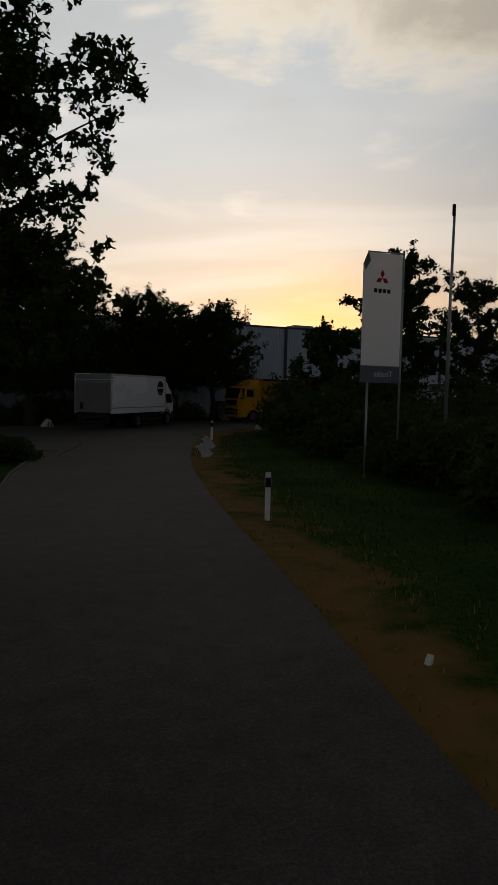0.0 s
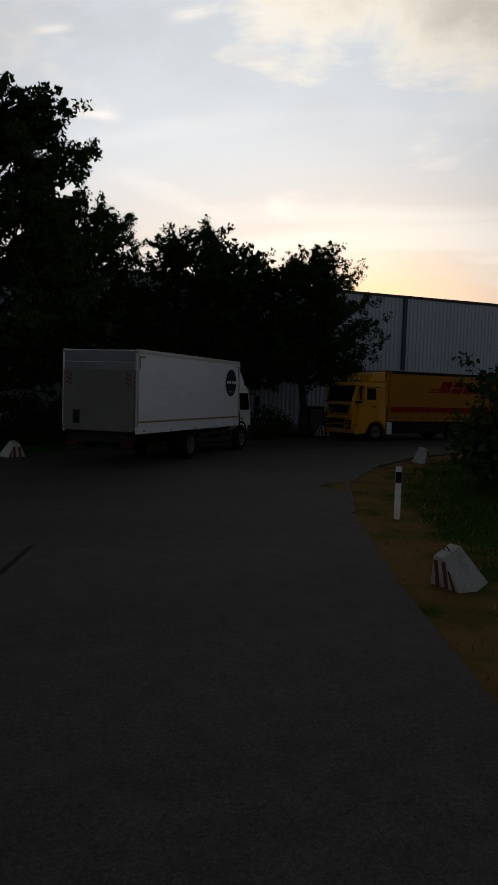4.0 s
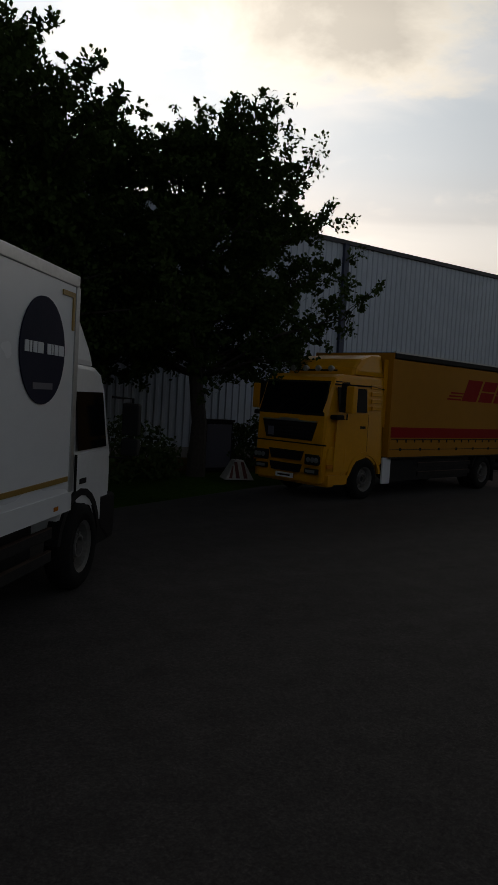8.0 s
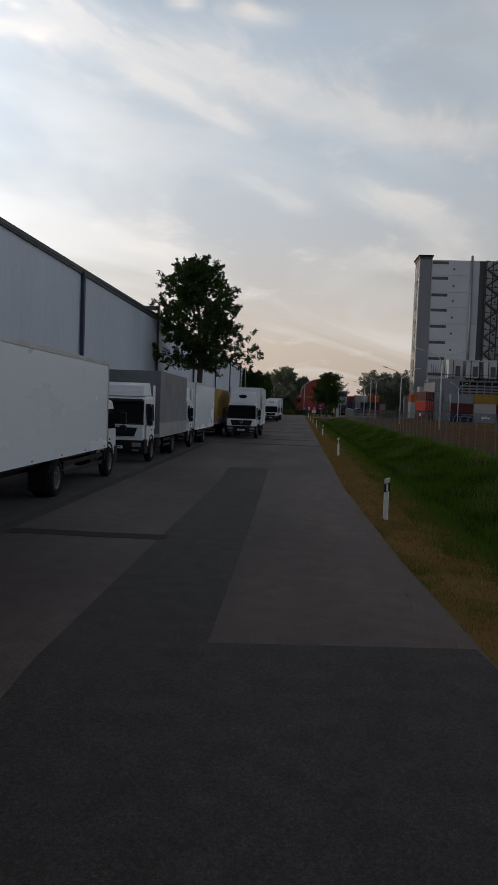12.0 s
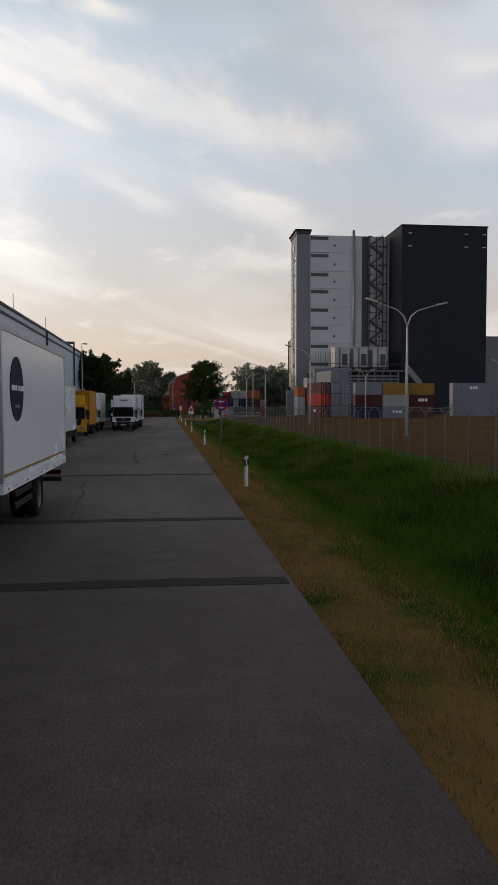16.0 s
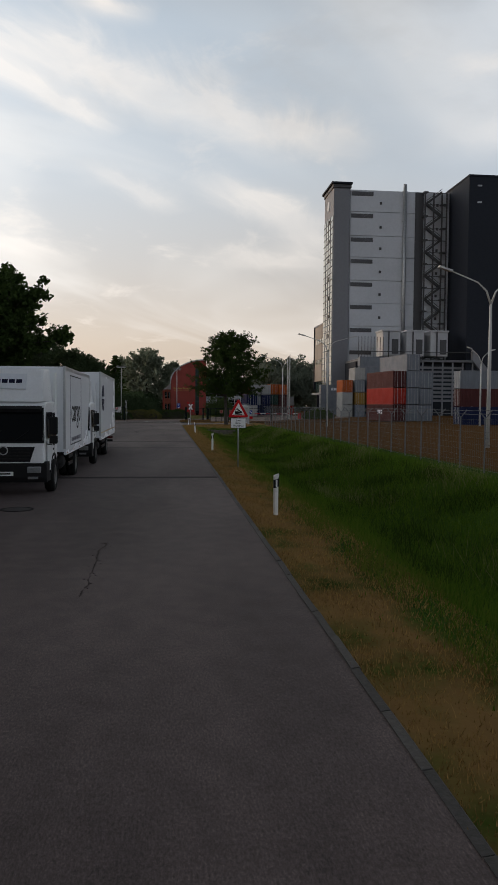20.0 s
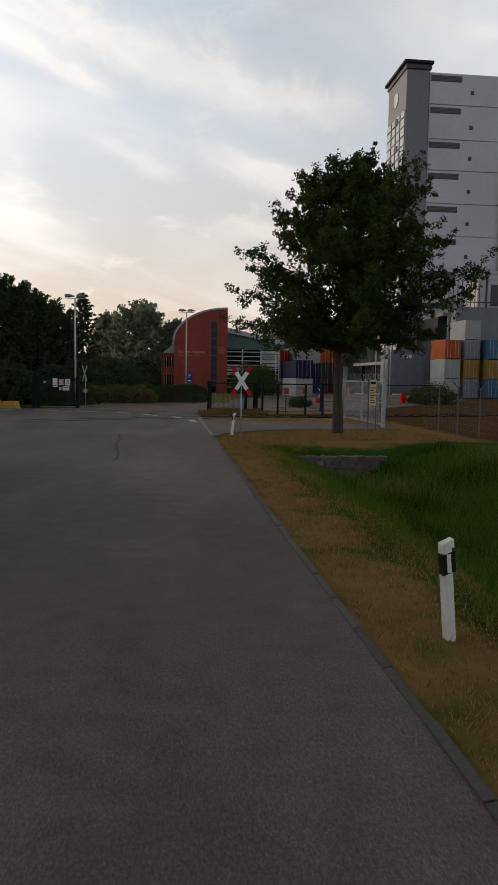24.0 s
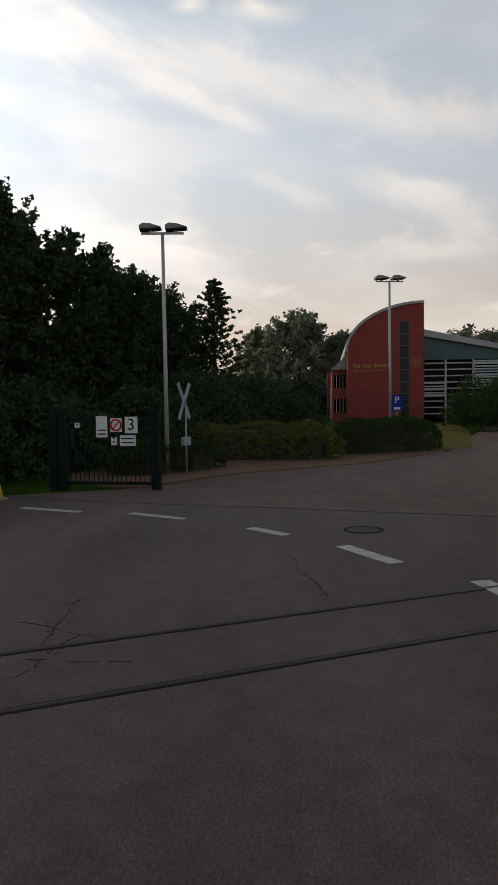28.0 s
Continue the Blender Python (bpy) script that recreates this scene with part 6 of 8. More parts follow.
                part("roof_edge", boxed(-b1 - 0.01, -b0 + 0.01, min(s * (W - 0.05), s * (W + 0.02)), max(s * (W - 0.05), s * (W + 0.02)), bt + 0.002, bt + 0.04), ALU, cargo, "pale worn roof edge")
                part("red_band", boxed(-b1 + 0.04, -b0 - 0.04, s * (W - 0.012) - 0.004, s * (W - 0.012) + 0.004, bz + 0.38, bz + 0.64), RED_PRINT, cargo, "dark red printed band")
        if kind == "curtain":
            part("roof_sheet", boxed(-b1, -b0, -W, W, bt - 0.05, bt + 0.02), GREY_TARP, cargo)
            part("front_wall", boxed(-b0, -b0 + 0.05, -W, W, bz - 0.1, bt), cargo_mat, cargo)
    for kind2, s, x, z, size in extras:
        if kind2 == "disc":
            d = part("logo_disc", lathed([(size, 0), (size, 0.012)], 40, "y", (0, 0, 0)), NAVY, t, "dark blue round emblem with pale bars")
            d.matrix_basis = pose(x, s * (W + 0.004), z, 0, 0, 0 if s > 0 else 180)
            for u, w in ((-0.50, 0.15), (-0.35, 0.10), (-0.24, 0.05), (-0.14, 0.10), (0.10, 0.15), (0.25, 0.10), (0.36, 0.05), (0.46, 0.10)):
                part("bar", boxed((u - w / 2) * size * 1.6, (u + w / 2) * size * 1.6, 0.011, 0.018, -0.03, 0.07), PRINT_WHITE, d)
            part("small_bar", boxed(-0.22, 0.22, 0.011, 0.016, -0.36, -0.30), PRINT_GREY, d)
        elif kind2 == "gold":
            part("gold_line", boxed(-b1 + 0.1, -b0 - 0.12, s * (W + 0.008) - 0.006, s * (W + 0.008) + 0.006, z, z + 0.05), GOLD_LINE, t, "thin gold stripe")
        elif kind2 == "corner":
            for xa, xb, za, zb in ((-b0 - 0.42, -b0 - 0.1, bt - 0.22, bt - 0.17), (-b0 - 0.15, -b0 - 0.1, bt - 0.55, bt - 0.17), (-b1 + 0.1, -b1 + 0.42, bt - 0.22, bt - 0.17), (-b1 + 0.1, -b1 + 0.15, bt - 0.55, bt - 0.17)):
                part("corner_tape", boxed(xa, xb, s * (W + 0.008) - 0.006, s * (W + 0.008) + 0.006, za, zb), GOLD_LINE, t)
        elif kind2 == "slant":
            g, f = 1.36 * size, -1 if s > 0 else 1
            face = s * (W if kind == "box" else W - 0.012)
            for u, wd, lo, hi in ((-0.1, 0.96, 0, 1), (1.0, 0.94, 0, 0.46), (1.0, 0.94, 0.53, 1), (2.08, 0.96, 0, 0.36), (2.08, 0.46, 0.40, 1)):
                a, b = lo * size, hi * size
                part("logo_block", prismed([(x + f * (u + 0.40 * lo) * g, z + a), (x + f * (u + wd + 0.40 * lo) * g, z + a), (x + f * (u + wd + 0.40 * hi) * g, z + b), (x + f * (u + 0.40 * hi) * g, z + b)], face - 0.004, face + 0.004, "y"), RED_PRINT, t, "slanted red emblem block")
            for k in range(3):
                for u0, u1 in ((-1.0 + 0.1 * k, -0.12 + 0.06 * k), (3.3, 4.0 - 0.05 * k)):
                    xa, xb = x + f * u0 * g, x + f * u1 * g
                    part("speed_line", boxed(min(xa, xb), max(xa, xb), face - 0.003, face + 0.003, z + 0.09 * size * (0.2 + 1.6 * k), z + 0.09 * size * (1.0 + 1.6 * k)), RED_PRINT, t)
        elif kind2 == "bars":
            for u, w in ((-0.7, 0.3), (-0.3, 0.3), (0.1, 0.3), (0.5, 0.3), (0.85, 0.22)):
                part("name_bar", boxed(x + (u - w / 2) * size, x + (u + w / 2) * size, s * (W + 0.006) - 0.006, s * (W + 0.006) + 0.006, z - 0.12, z + 0.14), RED_PRINT if cargo_mat is YELLOW_TARP else PRINT_GREY, t)
        elif kind2 == "word":
            writing("lettering", "cargo", size, PRINT_BLACK, t, pose(x, s * (W + 0.004), z, 0, 0, 180 if s > 0 else 0) @ UPRIGHT, "dark lower-case lettering")
            for z0 in (1.2, 3.55):
                part("panel_edge", boxed(x - 1.6, x + 1.6, s * (W + 0.003) - 0.005, s * (W + 0.003) + 0.005, z0, z0 + 0.035), PRINT_BLACK, t)
            for x0 in (x - 1.6, x + 1.585):
                part("panel_edge", boxed(x0, x0 + 0.015, s * (W + 0.003) - 0.004, s * (W + 0.003) + 0.004, 1.235, 3.55), PRINT_GREY, t)
            for u, w in ((-1.1, 0.5), (-0.5, 0.5), (0.1, 0.5), (0.7, 0.5), (1.15, 0.25)):
                part("name_bar", boxed(x + u - w / 2, x + u + w / 2, s * (W + 0.003) - 0.004, s * (W + 0.003) + 0.004, 1.32, 1.46), PRINT_GREY, t)
        elif kind2 == "plaque":
            pl = part("roof_plaque", boxed(-0.02, 0.02, -0.5, 0.5, -0.24, 0.24), PRINT_WHITE, t, "pale plaque with dark bars")
            pl.matrix_basis = pose(x, 0, z, 0, -25, 0)
            for u, w in ((-0.3, 0.16), (-0.1, 0.16), (0.1, 0.16), (0.3, 0.16)):
                part("bar", boxed(0.018, 0.026, u - w / 2, u + w / 2, -0.06, 0.06), NAVY, pl)
        elif kind2 == "oval":
            ov = part("roof_oval", lathed([(0.2, 0), (0.2, 0.02)], 24, "x"), NAVY, t, "dark oval badge")
            ov.matrix_basis = pose(x, 0, z, 0, -25, 0) @ Matrix.Diagonal((1, 1.6, 0.75, 1))
        elif kind2 == "card":
            part("paper_card", boxed(-0.02, -0.012, -0.18, 0.18, 0, 0.2), SIGN_WHITE, t, "paper card behind the windscreen").matrix_basis = pose(lean(zb + 0.1) + 0.028, 0.35, zb + 0.05, 0, -14, 0)
        elif kind2 == "roof_bar":
            rb = part("roof_bar", tubed([(-0.72, -0.75, top + 0.10), (-0.72, 0.75, top + 0.10)], 0.022, 8), BLACK_PLASTIC, t, "roof bar with lamps")
            for y in (-0.6, -0.2, 0.2, 0.6):
                part("roof_lamp", lathed([(0.04, -0.78), (0.075, -0.70), (0.075, -0.65), (0.06, -0.64)], 14, "x", (0, y, top + 0.14)), STEEL, rb)
        elif kind2 == "white_flap":
            part("rear_wing", boxed(x - 0.28, x + 0.05, s * 1.16 - 0.03, s * 1.16 + 0.03, 0.35, 1.0, 0.02), PRINT_WHITE, t, "white plastic wing end")
    return t


truck("box_truck", (17.02, 42.28), 46.9, "white box truck with a round dark emblem and gold stripe", WHITE_PAINT, (1.75, 2.55, 0.30, 1.55, 1.22), ("box", 1.78, 7.78, 3.42, 1.10), None, (5.85,), 3.25, "star",
      tail_lift=True, rear_mat=REAR_SHADED_GREY, extras=(("disc", -1, -2.62, 2.62, 0.50), ("gold", -1, 0, 1.32, 1), ("corner", -1, 0, 0, 1)))
truck("curtain_truck", (24.54, 46.27), 188.3, "yellow curtain-sided truck with red emblem and red band", YELLOW, (2.15, 2.94, 0.20, 2.04, 1.42), ("curtain", 2.28, 7.12, 3.57, 1.12), YELLOW_TARP, (7.05,), 3.50, "lion_big",
      bumper=YELLOW, cab_wide=2.34, mirror_mat=YELLOW, extras=(("slant", 1, -5.61, 2.52, 0.60), ("slant", -1, -8.76, 2.50, 0.62), ("roof_bar", 0, 0, 0, 1), ("white_flap", 1, -2.21, 0, 1)))
truck("box_truck", (47.5, 51.9), 1.0, "yellow box truck with red emblem on its side", YELLOW, (1.75, 2.5, 0.30, 1.52, 1.25), ("box", 1.95, 7.0, 3.78, 1.05), YELLOW_TARP, (5.6,), None, "star",
      bumper=CHASSIS, extras=(("slant", -1, -8.2, 2.5, 0.50), ("bars", -1, -7.2, 1.75, 0.5)))
truck("box_truck", (62.0, 51.95), 1.2, "white box truck seen with raised tail lift", WHITE_PAINT, (1.75, 2.55, 0.30, 1.55, 1.25), ("box", 1.9, 9.7, 3.74, 1.10), None, (6.9,), None, "star", tail_lift=True)
truck("tarp_truck", (66.1, 51.85), 180.4, "white truck with dull grey tarpaulin body", WHITE_PAINT, (2.05, 2.75, 0.24, 1.66, 1.30), ("tarp", 2.75, 7.8, 3.92, 1.02), GREY_TARP, (6.6,), 3.35, "lion", extras=(("card", 0, 0, 0, 1),))
truck("box_truck", (77.3, 51.85), 180.2, "white box truck with roof deflector beside the tree", WHITE_PAINT, (2.0, 2.7, 0.24, 1.62, 1.30), ("box", 2.4, 9.6, 3.78, 1.05), None, (6.9,), 3.45, "lion")
truck("tarp_truck", (103.6, 52.05), 0.0, "amber tarpaulin truck standing behind a white truck", YELLOW, (1.9, 2.6, 0.26, 1.6, 1.25), ("tarp", 2.2, 8.0, 3.75, 1.05), AMBER_TARP, (6.2,), None, "lion")
truck("box_truck", (92.3, 48.85), 180.0, "white box truck with oval roof badge and round dark emblem", WHITE_PAINT, (2.2, 2.66, 0.30, 1.58, 1.30), ("box", 3.3, 7.9, 3.97, 1.05), None, (7.2,), 3.62, "star",
      extras=(("disc", 1, -4.6, 2.85, 0.62), ("oval", 0, -0.72, 3.20, 1), ("card", 0, 0, 0, 1), ("gold", 1, 0, 1.25, 1)))
truck("box_truck", (126.2, 52.4), 1.0, "yellow box truck parked with its cab close to a white truck", YELLOW, (1.75, 2.5, 0.30, 1.52, 1.25), ("box", 1.95, 7.0, 3.9, 1.05), YELLOW_TARP, (5.6,), None, "star", bumper=CHASSIS)
truck("box_truck", (137.2, 52.5), 1.0, "white box truck with tail lift and striped flags", WHITE_PAINT, (1.75, 2.55, 0.30, 1.55, 1.25), ("box", 1.9, 6.9, 4.0, 1.05), None, (6.6,), None, "star", tail_lift=True)
truck("box_truck", (146.3, 52.85), 180.4, "yellow box truck with yellow roof deflector", YELLOW, (2.2, 2.66, 0.30, 1.58, 1.30), ("box", 2.5, 6.6, 4.0, 1.05), YELLOW_TARP, (6.2,), 3.6, "star", bumper=YELLOW, extras=(("card", 0, 0, 0, 1),))
truck("box_truck", (158.6, 53.0), 180.4, "white box truck half hidden behind a yellow one", WHITE_PAINT, (1.9, 2.62, 0.30, 1.58, 1.30), ("box", 2.2, 7.2, 4.05, 1.05), None, (6.2,), 3.6, "star")
truck("box_truck", (160.9, 49.35), 180.3, "white box truck with dark lettering and roof plaque", WHITE_PAINT, (2.2, 2.66, 0.30, 1.58, 1.35), ("box", 3.2, 7.6, 3.80, 1.05), None, (6.4,), 3.66, "star",
      extras=(("word", 1, -6.1, 2.35, 1.2), ("plaque", 0, -0.745, 3.24, 1), ("card", 0, 0, 0, 1)))
truck("box_truck", (171.1, 49.15), 180.3, "white box truck with round dark emblem and gold stripe", WHITE_PAINT, (2.2, 2.66, 0.30, 1.58, 1.35), ("box", 3.1, 9.6, 4.08, 1.05), None, (7.3,), 3.66, "star",
      extras=(("disc", 1, -4.5, 2.9, 0.62), ("gold", 1, 0, 1.25, 1)))
truck("box_truck", (212.9, 53.5), 181.0, "white box truck parked alone before the junction", WHITE_PAINT, (2.2, 2.66, 0.30, 1.58, 1.35), ("box", 3.0, 10.2, 3.9, 1.05), None, (7.3,), 3.5, "star")

# ---- roadside posts, signs, barriers ----
def post_kit():
    body = prismed([(-0.06, -0.055), (0.06, -0.055), (0.035, 0.055), (-0.035, 0.055)], -0.3, 0.92, "z")
    top = bmesh.new()
    prism(top, [(-0.06, 0.92), (0.06, 0.92), (0.06, 0.955), (-0.06, 1.0)], -0.055, 0.055, "y")
    band = bmesh.new()
    prism(band, [(-0.063, 0.69), (0.063, 0.65), (0.063, 0.85), (-0.063, 0.89)], -0.058, 0.058, "y")
    return [("post_body", finish("post_body", body, POST_WHITE), ""), ("cap", finish("cap", top, POST_WHITE), ""), ("black_band", finish("black_band", band, PRINT_BLACK), "slanted black band"), *(("reflector", finish("reflector", boxed(-0.02, 0.02, f * 0.06 - 0.004, f * 0.06 + 0.004, 0.68, 0.86), SIGN_WHITE), "white reflector") for f in (-1, 1))]


KIT = post_kit()


def delineator(x, y, turn=90, lean=0.0):
    t = thing("delineator_post", pose(x, y, float(ground_height(x, y)), 0, lean, turn), "white roadside delineator post with a black band", "road post", "delineator posts")
    for n, me, lab in KIT:
        part(n, me, None, t, lab)


for x, y, turn, lean in ((6.88, 4.15, 65, 0), (14.3, 25.4, 60, 3), (54.1, 42.3, 90, 0), (76.9, 42.22, 90, 2), (105.4, 42.21, 90, 0), (131.4, 42.21, 90, 0), (157.4, 42.21, 90, 0), (182.7, 42.22, 90, 0), (209.75, 42.22, 90, 5), (234.9, 42.2, 90, -6)):
    delineator(x, y, turn, lean)


def barrier(x, y, turn, tilt=0.0, grow=1.0):
    """A concrete wedge block with red stripes, as used to keep lorries off the grass."""
    t = thing("barrier_block", pose(x, y, float(ground_height(x, y)) if y < 40 or x < 12 else 0.0, tilt, 0, turn), "white concrete barrier block with red diagonal stripes", "barrier", "striped barrier blocks")
    side = [(-0.55, 0.0), (0.55, 0.0), (0.20, 0.72), (-0.20, 0.72)]
    t.scale = (0.52 * grow, 0.52 * grow, 0.74)
    part("block", prismed(side, -0.45, 0.45, "y", 0.03, lambda c: (c[0] * (1 - 0.25 * c[2]), c[1] * (1 - 0.45 * c[2]), c[2])), BLOCK_WHITE, t)
    for s in (-1, 1):
        for k in range(3):
            u = -0.36 + 0.30 * k
            def on_face(c, s=s):
                y = (0.452 - 0.45 * 0.45 * c[2]) * s
                return (c[0] * (1 - 0.25 * c[2]), y + (0.006 if c[1] > 0 else -0.006), c[2])
            part("stripe", prismed([(u - 0.07, 0.06), (u + 0.07, 0.06), (u + 0.07 - 0.12, 0.66), (u - 0.07 - 0.12, 0.66)] if u > -0.2 else [(u - 0.04, 0.06), (u + 0.08, 0.06), (u + 0.10, 0.5), (u + 0.04, 0.5)], -1, 1, "y", 0, on_face), FADED_RED, t, "faded red stripe")
    part("lifting_eye", tubed([(-0.1, 0, 0.70), (-0.06, 0, 0.80), (0.06, 0, 0.80), (0.1, 0, 0.70)], 0.015, 6), RUST, t)


for x, y, turn, tilt, grow in ((10.8, 17.5, 100, -30, 1.05), (12.45, 21.2, 98, -26, 1), (21.8, 35.3, 40, 12, 1), (27.6, 39.0, 30, 0, 1), (8.3, 38.4, 15, 20, 1.3), (25.35, 49.5, -20, 0, 1.45)):
    barrier(x, y, turn, tilt, grow)


def sign_post(t, h, r=0.03, mat=None):
    part("pole", tubed([(0, 0, -0.3), (0, 0, h)], r, 10), mat or STEEL, t, smooth=True)


# no-stopping disc
s1 = thing("no_stopping_sign", pose(116.4, 42.2, 0, 0, 0, -90), "round blue no-stopping sign with red cross on a pole", "traffic sign")
sign_post(s1, 2.85, mat=FENCE_STEEL)
disc = part("disc", lathed([(0.30, 0.0), (0.30, 0.012)], 36, "y", (0, -0.05, 2.62)), SIGN_BLUE, s1)
part("rim", lathed([(0.30, 0.0), (0.30, 0.018), (0.255, 0.018), (0.255, 0.0)], 36, "y", (0, -0.065, 2.62), True), SIGN_RED, disc)
for a in (45, -45):
    part("cross_bar", boxed(-0.265, 0.265, -0.066, -0.058, -0.03, 0.03), SIGN_RED, disc).matrix_basis = pose(0, 0, 2.62, 0, a, 0)
for z, f in ((2.76, 1), (2.47, -1)):
    part("arrow", prismed([(-0.12 * f, z), (-0.03 * f, z + 0.05), (-0.03 * f, z + 0.015), (0.12 * f, z + 0.015), (0.12 * f, z - 0.015), (-0.03 * f, z - 0.015), (-0.03 * f, z - 0.05)], -0.072, -0.062, "y"), SIGN_WHITE, disc)
for z in (2.45, 2.78):
    part("clamp", boxed(-0.05, 0.05, -0.05, 0.04, z - 0.03, z + 0.03), STEEL, s1)

# warning triangle: railway crossing, with a plate under it
s2 = thing("railway_warning_sign", pose(171.04, 41.83, 0, 0, 0, -90), "red-edged warning triangle with a train over a white plate", "traffic sign")
sign_post(s2, 2.85)
tri = part("triangle", prismed([(-0.50, 2.12), (0.50, 2.12), (0.55, 2.17), (0.04, 3.02), (-0.04, 3.02), (-0.55, 2.17)], -0.06, -0.045, "y"), SIGN_RED, s2)
tri.matrix_basis = Matrix.Translation((0, 0, 0.324)) @ Matrix.Diagonal((0.77, 1, 0.833, 1))
part("field", prismed([(-0.36, 2.22), (0.36, 2.22), (0.0, 2.84)], -0.066, -0.058, "y"), SIGN_WHITE, tri)
train = bmesh.new()
prism(train, [(-0.19, 2.26), (0.20, 2.26), (0.22, 2.29), (-0.03, 2.31), (0.21, 2.33), (0.21, 2.41), (0.05, 2.49), (-0.02, 2.535), (-0.15, 2.535), (-0.185, 2.50), (-0.19, 2.33)], -0.074, -0.064, "y")
box(train, -0.13, -0.03, -0.074, -0.064, 2.56, 2.58)
box(train, -0.11, -0.095, -0.074, -0.064, 2.535, 2.56)
box(train, -0.06, -0.045, -0.074, -0.064, 2.535, 2.56)
box(train, -0.30, 0.30, -0.074, -0.064, 2.235, 2.25)
symbol = part("train_symbol", train, PRINT_BLACK, tri)
for x0, x1, z0, z1 in ((-0.165, -0.04, 2.43, 2.505), (0.0, 0.07, 2.42, 2.445)):
    part("cab_window", boxed(x0, x1, -0.078, -0.07, z0, z1), SIGN_WHITE, symbol)
plate = part("plate", boxed(-0.42, 0.42, -0.06, -0.045, 1.52, 2.08, 0.004), SIGN_WHITE, s2)
plate.matrix_basis = Matrix.Translation((0, 0, 0.555)) @ Matrix.Diagonal((0.74, 1, 0.714, 1))
part("plate_border", boxed(-0.435, 0.435, -0.055, -0.047, 1.505, 2.095, 0.004), PRINT_BLACK, plate, "thin black border")
for row, (z, txt) in enumerate(((1.95, "Zwei"), (1.80, "Bahn-"), (1.64, "übergänge"))):
    writing("lettering", txt, 0.15, PRINT_BLACK, plate, pose(0, -0.064, z) @ UPRIGHT)

# crossing cross (Saint Andrew's cross), white arms with red ends
s3 = thing("level_crossing_sign", pose(233.32, 41.96, 0, 0, 0, -90), "white level-crossing cross with red tips on a pole", "traffic sign")
sign_post(s3, 2.35)
for k, a in enumerate((57, -57)):
    arm = part("arm", boxed(-0.72, 0.72, -0.06 - 0.012 * k, -0.05 - 0.012 * k, -0.08, 0.08), SIGN_WHITE, s3)
    arm.matrix_basis = pose(0, 0, 2.36, 0, a, 0)
    for f in (-1, 1):
        part("red_tip", boxed(min(f * 0.42, f * 0.722), max(f * 0.42, f * 0.722), -0.066 - 0.012 * k, -0.058 - 0.012 * k, -0.082, 0.082), SIGN_RED, arm)

# a second such cross, seen from behind beyond the junction
s4 = thing("level_crossing_sign", pose(264.2, 51.78, 0, 0, 0, 155), "grey back of a level-crossing cross on a pole", "traffic sign")
sign_post(s4, 2.66)
for k, a in enumerate((62, -62)):
    part("arm", boxed(-0.72, 0.72, -0.06 - 0.012 * k, -0.05 - 0.012 * k, -0.08, 0.08), STEEL, s4).matrix_basis = pose(0, 0, 2.68, 0, a, 0)
part("box", boxed(-0.22, 0.22, -0.05, 0.05, 1.1, 1.4), STEEL, s4)

# tall cloth banner in a frame, seen from behind, and a bare pole
ban = thing("banner_sign", pose(13.66, 10.0, 0.99, 0, 0, 3) @ Matrix.Scale(0.62, 4), "tall pale cloth banner sign between poles, seen from behind", "banner")
zb = -1.9
part("cloth", prismed([(-1.2, 3.25), (1.22, 3.3), (1.2, 9.65), (-0.95, 9.6), (-1.22, 9.0)], -0.02, 0.02, "y"), BANNER, ban)
part("foot_strip", boxed(-1.22, 1.23, -0.026, 0.026, 3.15, 4.0), PRINT_GREY, ban, "dark lower strip")
writing("lettering", "Trucks", 0.42, PRINT_WHITE, ban, pose(0.2, -0.035, 3.58) @ UPRIGHT, "mirrored pale letters", True)
part("top_bar", tubed([(-0.95, 0, 9.63), (1.35, 0, 9.72)], 0.035, 8), STEEL, ban)
part("hem", prismed([(-1.22, 9.0), (-0.95, 9.6), (-0.80, 9.2), (-1.1, 8.7)], -0.03, 0.03, "y"), PRINT_GREY, ban)
for x, z1 in ((1.34, 9.9), (-0.72, 3.3)):
    part("pole", tubed([(x, 0.05, zb - 0.2), (x, 0.05, z1)], 0.06, 10), STEEL, ban, smooth=True)
for a in (270, 30, 150):
    m = pose(-0.05, -0.034, 8.38, 0, a, 0)
    part("red_rhomb", prismed([(0, 0), (0.22, 0.13), (0.44, 0), (0.22, -0.13)], -0.006, 0.006, "y"), SIGN_RED, ban).matrix_basis = m
for u, w in ((-0.55, 0.2), (-0.27, 0.2), (0.0, 0.2), (0.28, 0.2)):
    part("name_bar", boxed(u + 0.0, u + w, -0.034, -0.024, 7.65, 7.85), PRINT_BLACK, ban)
pole = thing("bare_pole", pose(16.35, 10.0, 0), "bare grey flag pole with a dark tip", "pole")
part("shaft", tubed([(0, 0, -0.2), (0, 0, 5.5), (0.03, 0, 8.75)], [0.07, 0.055, 0.04], 10), STEEL, pole, smooth=True)
part("tip", lathed([(0.03, 8.4), (0.055, 8.45), (0.055, 8.78), (0.02, 8.8)], 10, "z"), PRINT_BLACK, pole)

# litter on the verge
lit1 = solid("crushed_cup", prismed([(-0.09, 0), (0.1, 0.02), (0.07, 0.09), (-0.02, 0.12), (-0.1, 0.06)], -0.05, 0.05, "y", 0.01), SIGN_WHITE, "crumpled white paper cup on the verge", "litter", m=pose(4.75, -3.6, 0.0, 10, 20, 40) @ Matrix.Diagonal((0.7, 0.6, 0.9, 1)))

# electric cabinet by the hall and a dark bin
cab1 = thing("electric_cabinet", pose(25.9, 51.6, 0), "dark grey electric cabinet beside the hall", "cabinet")
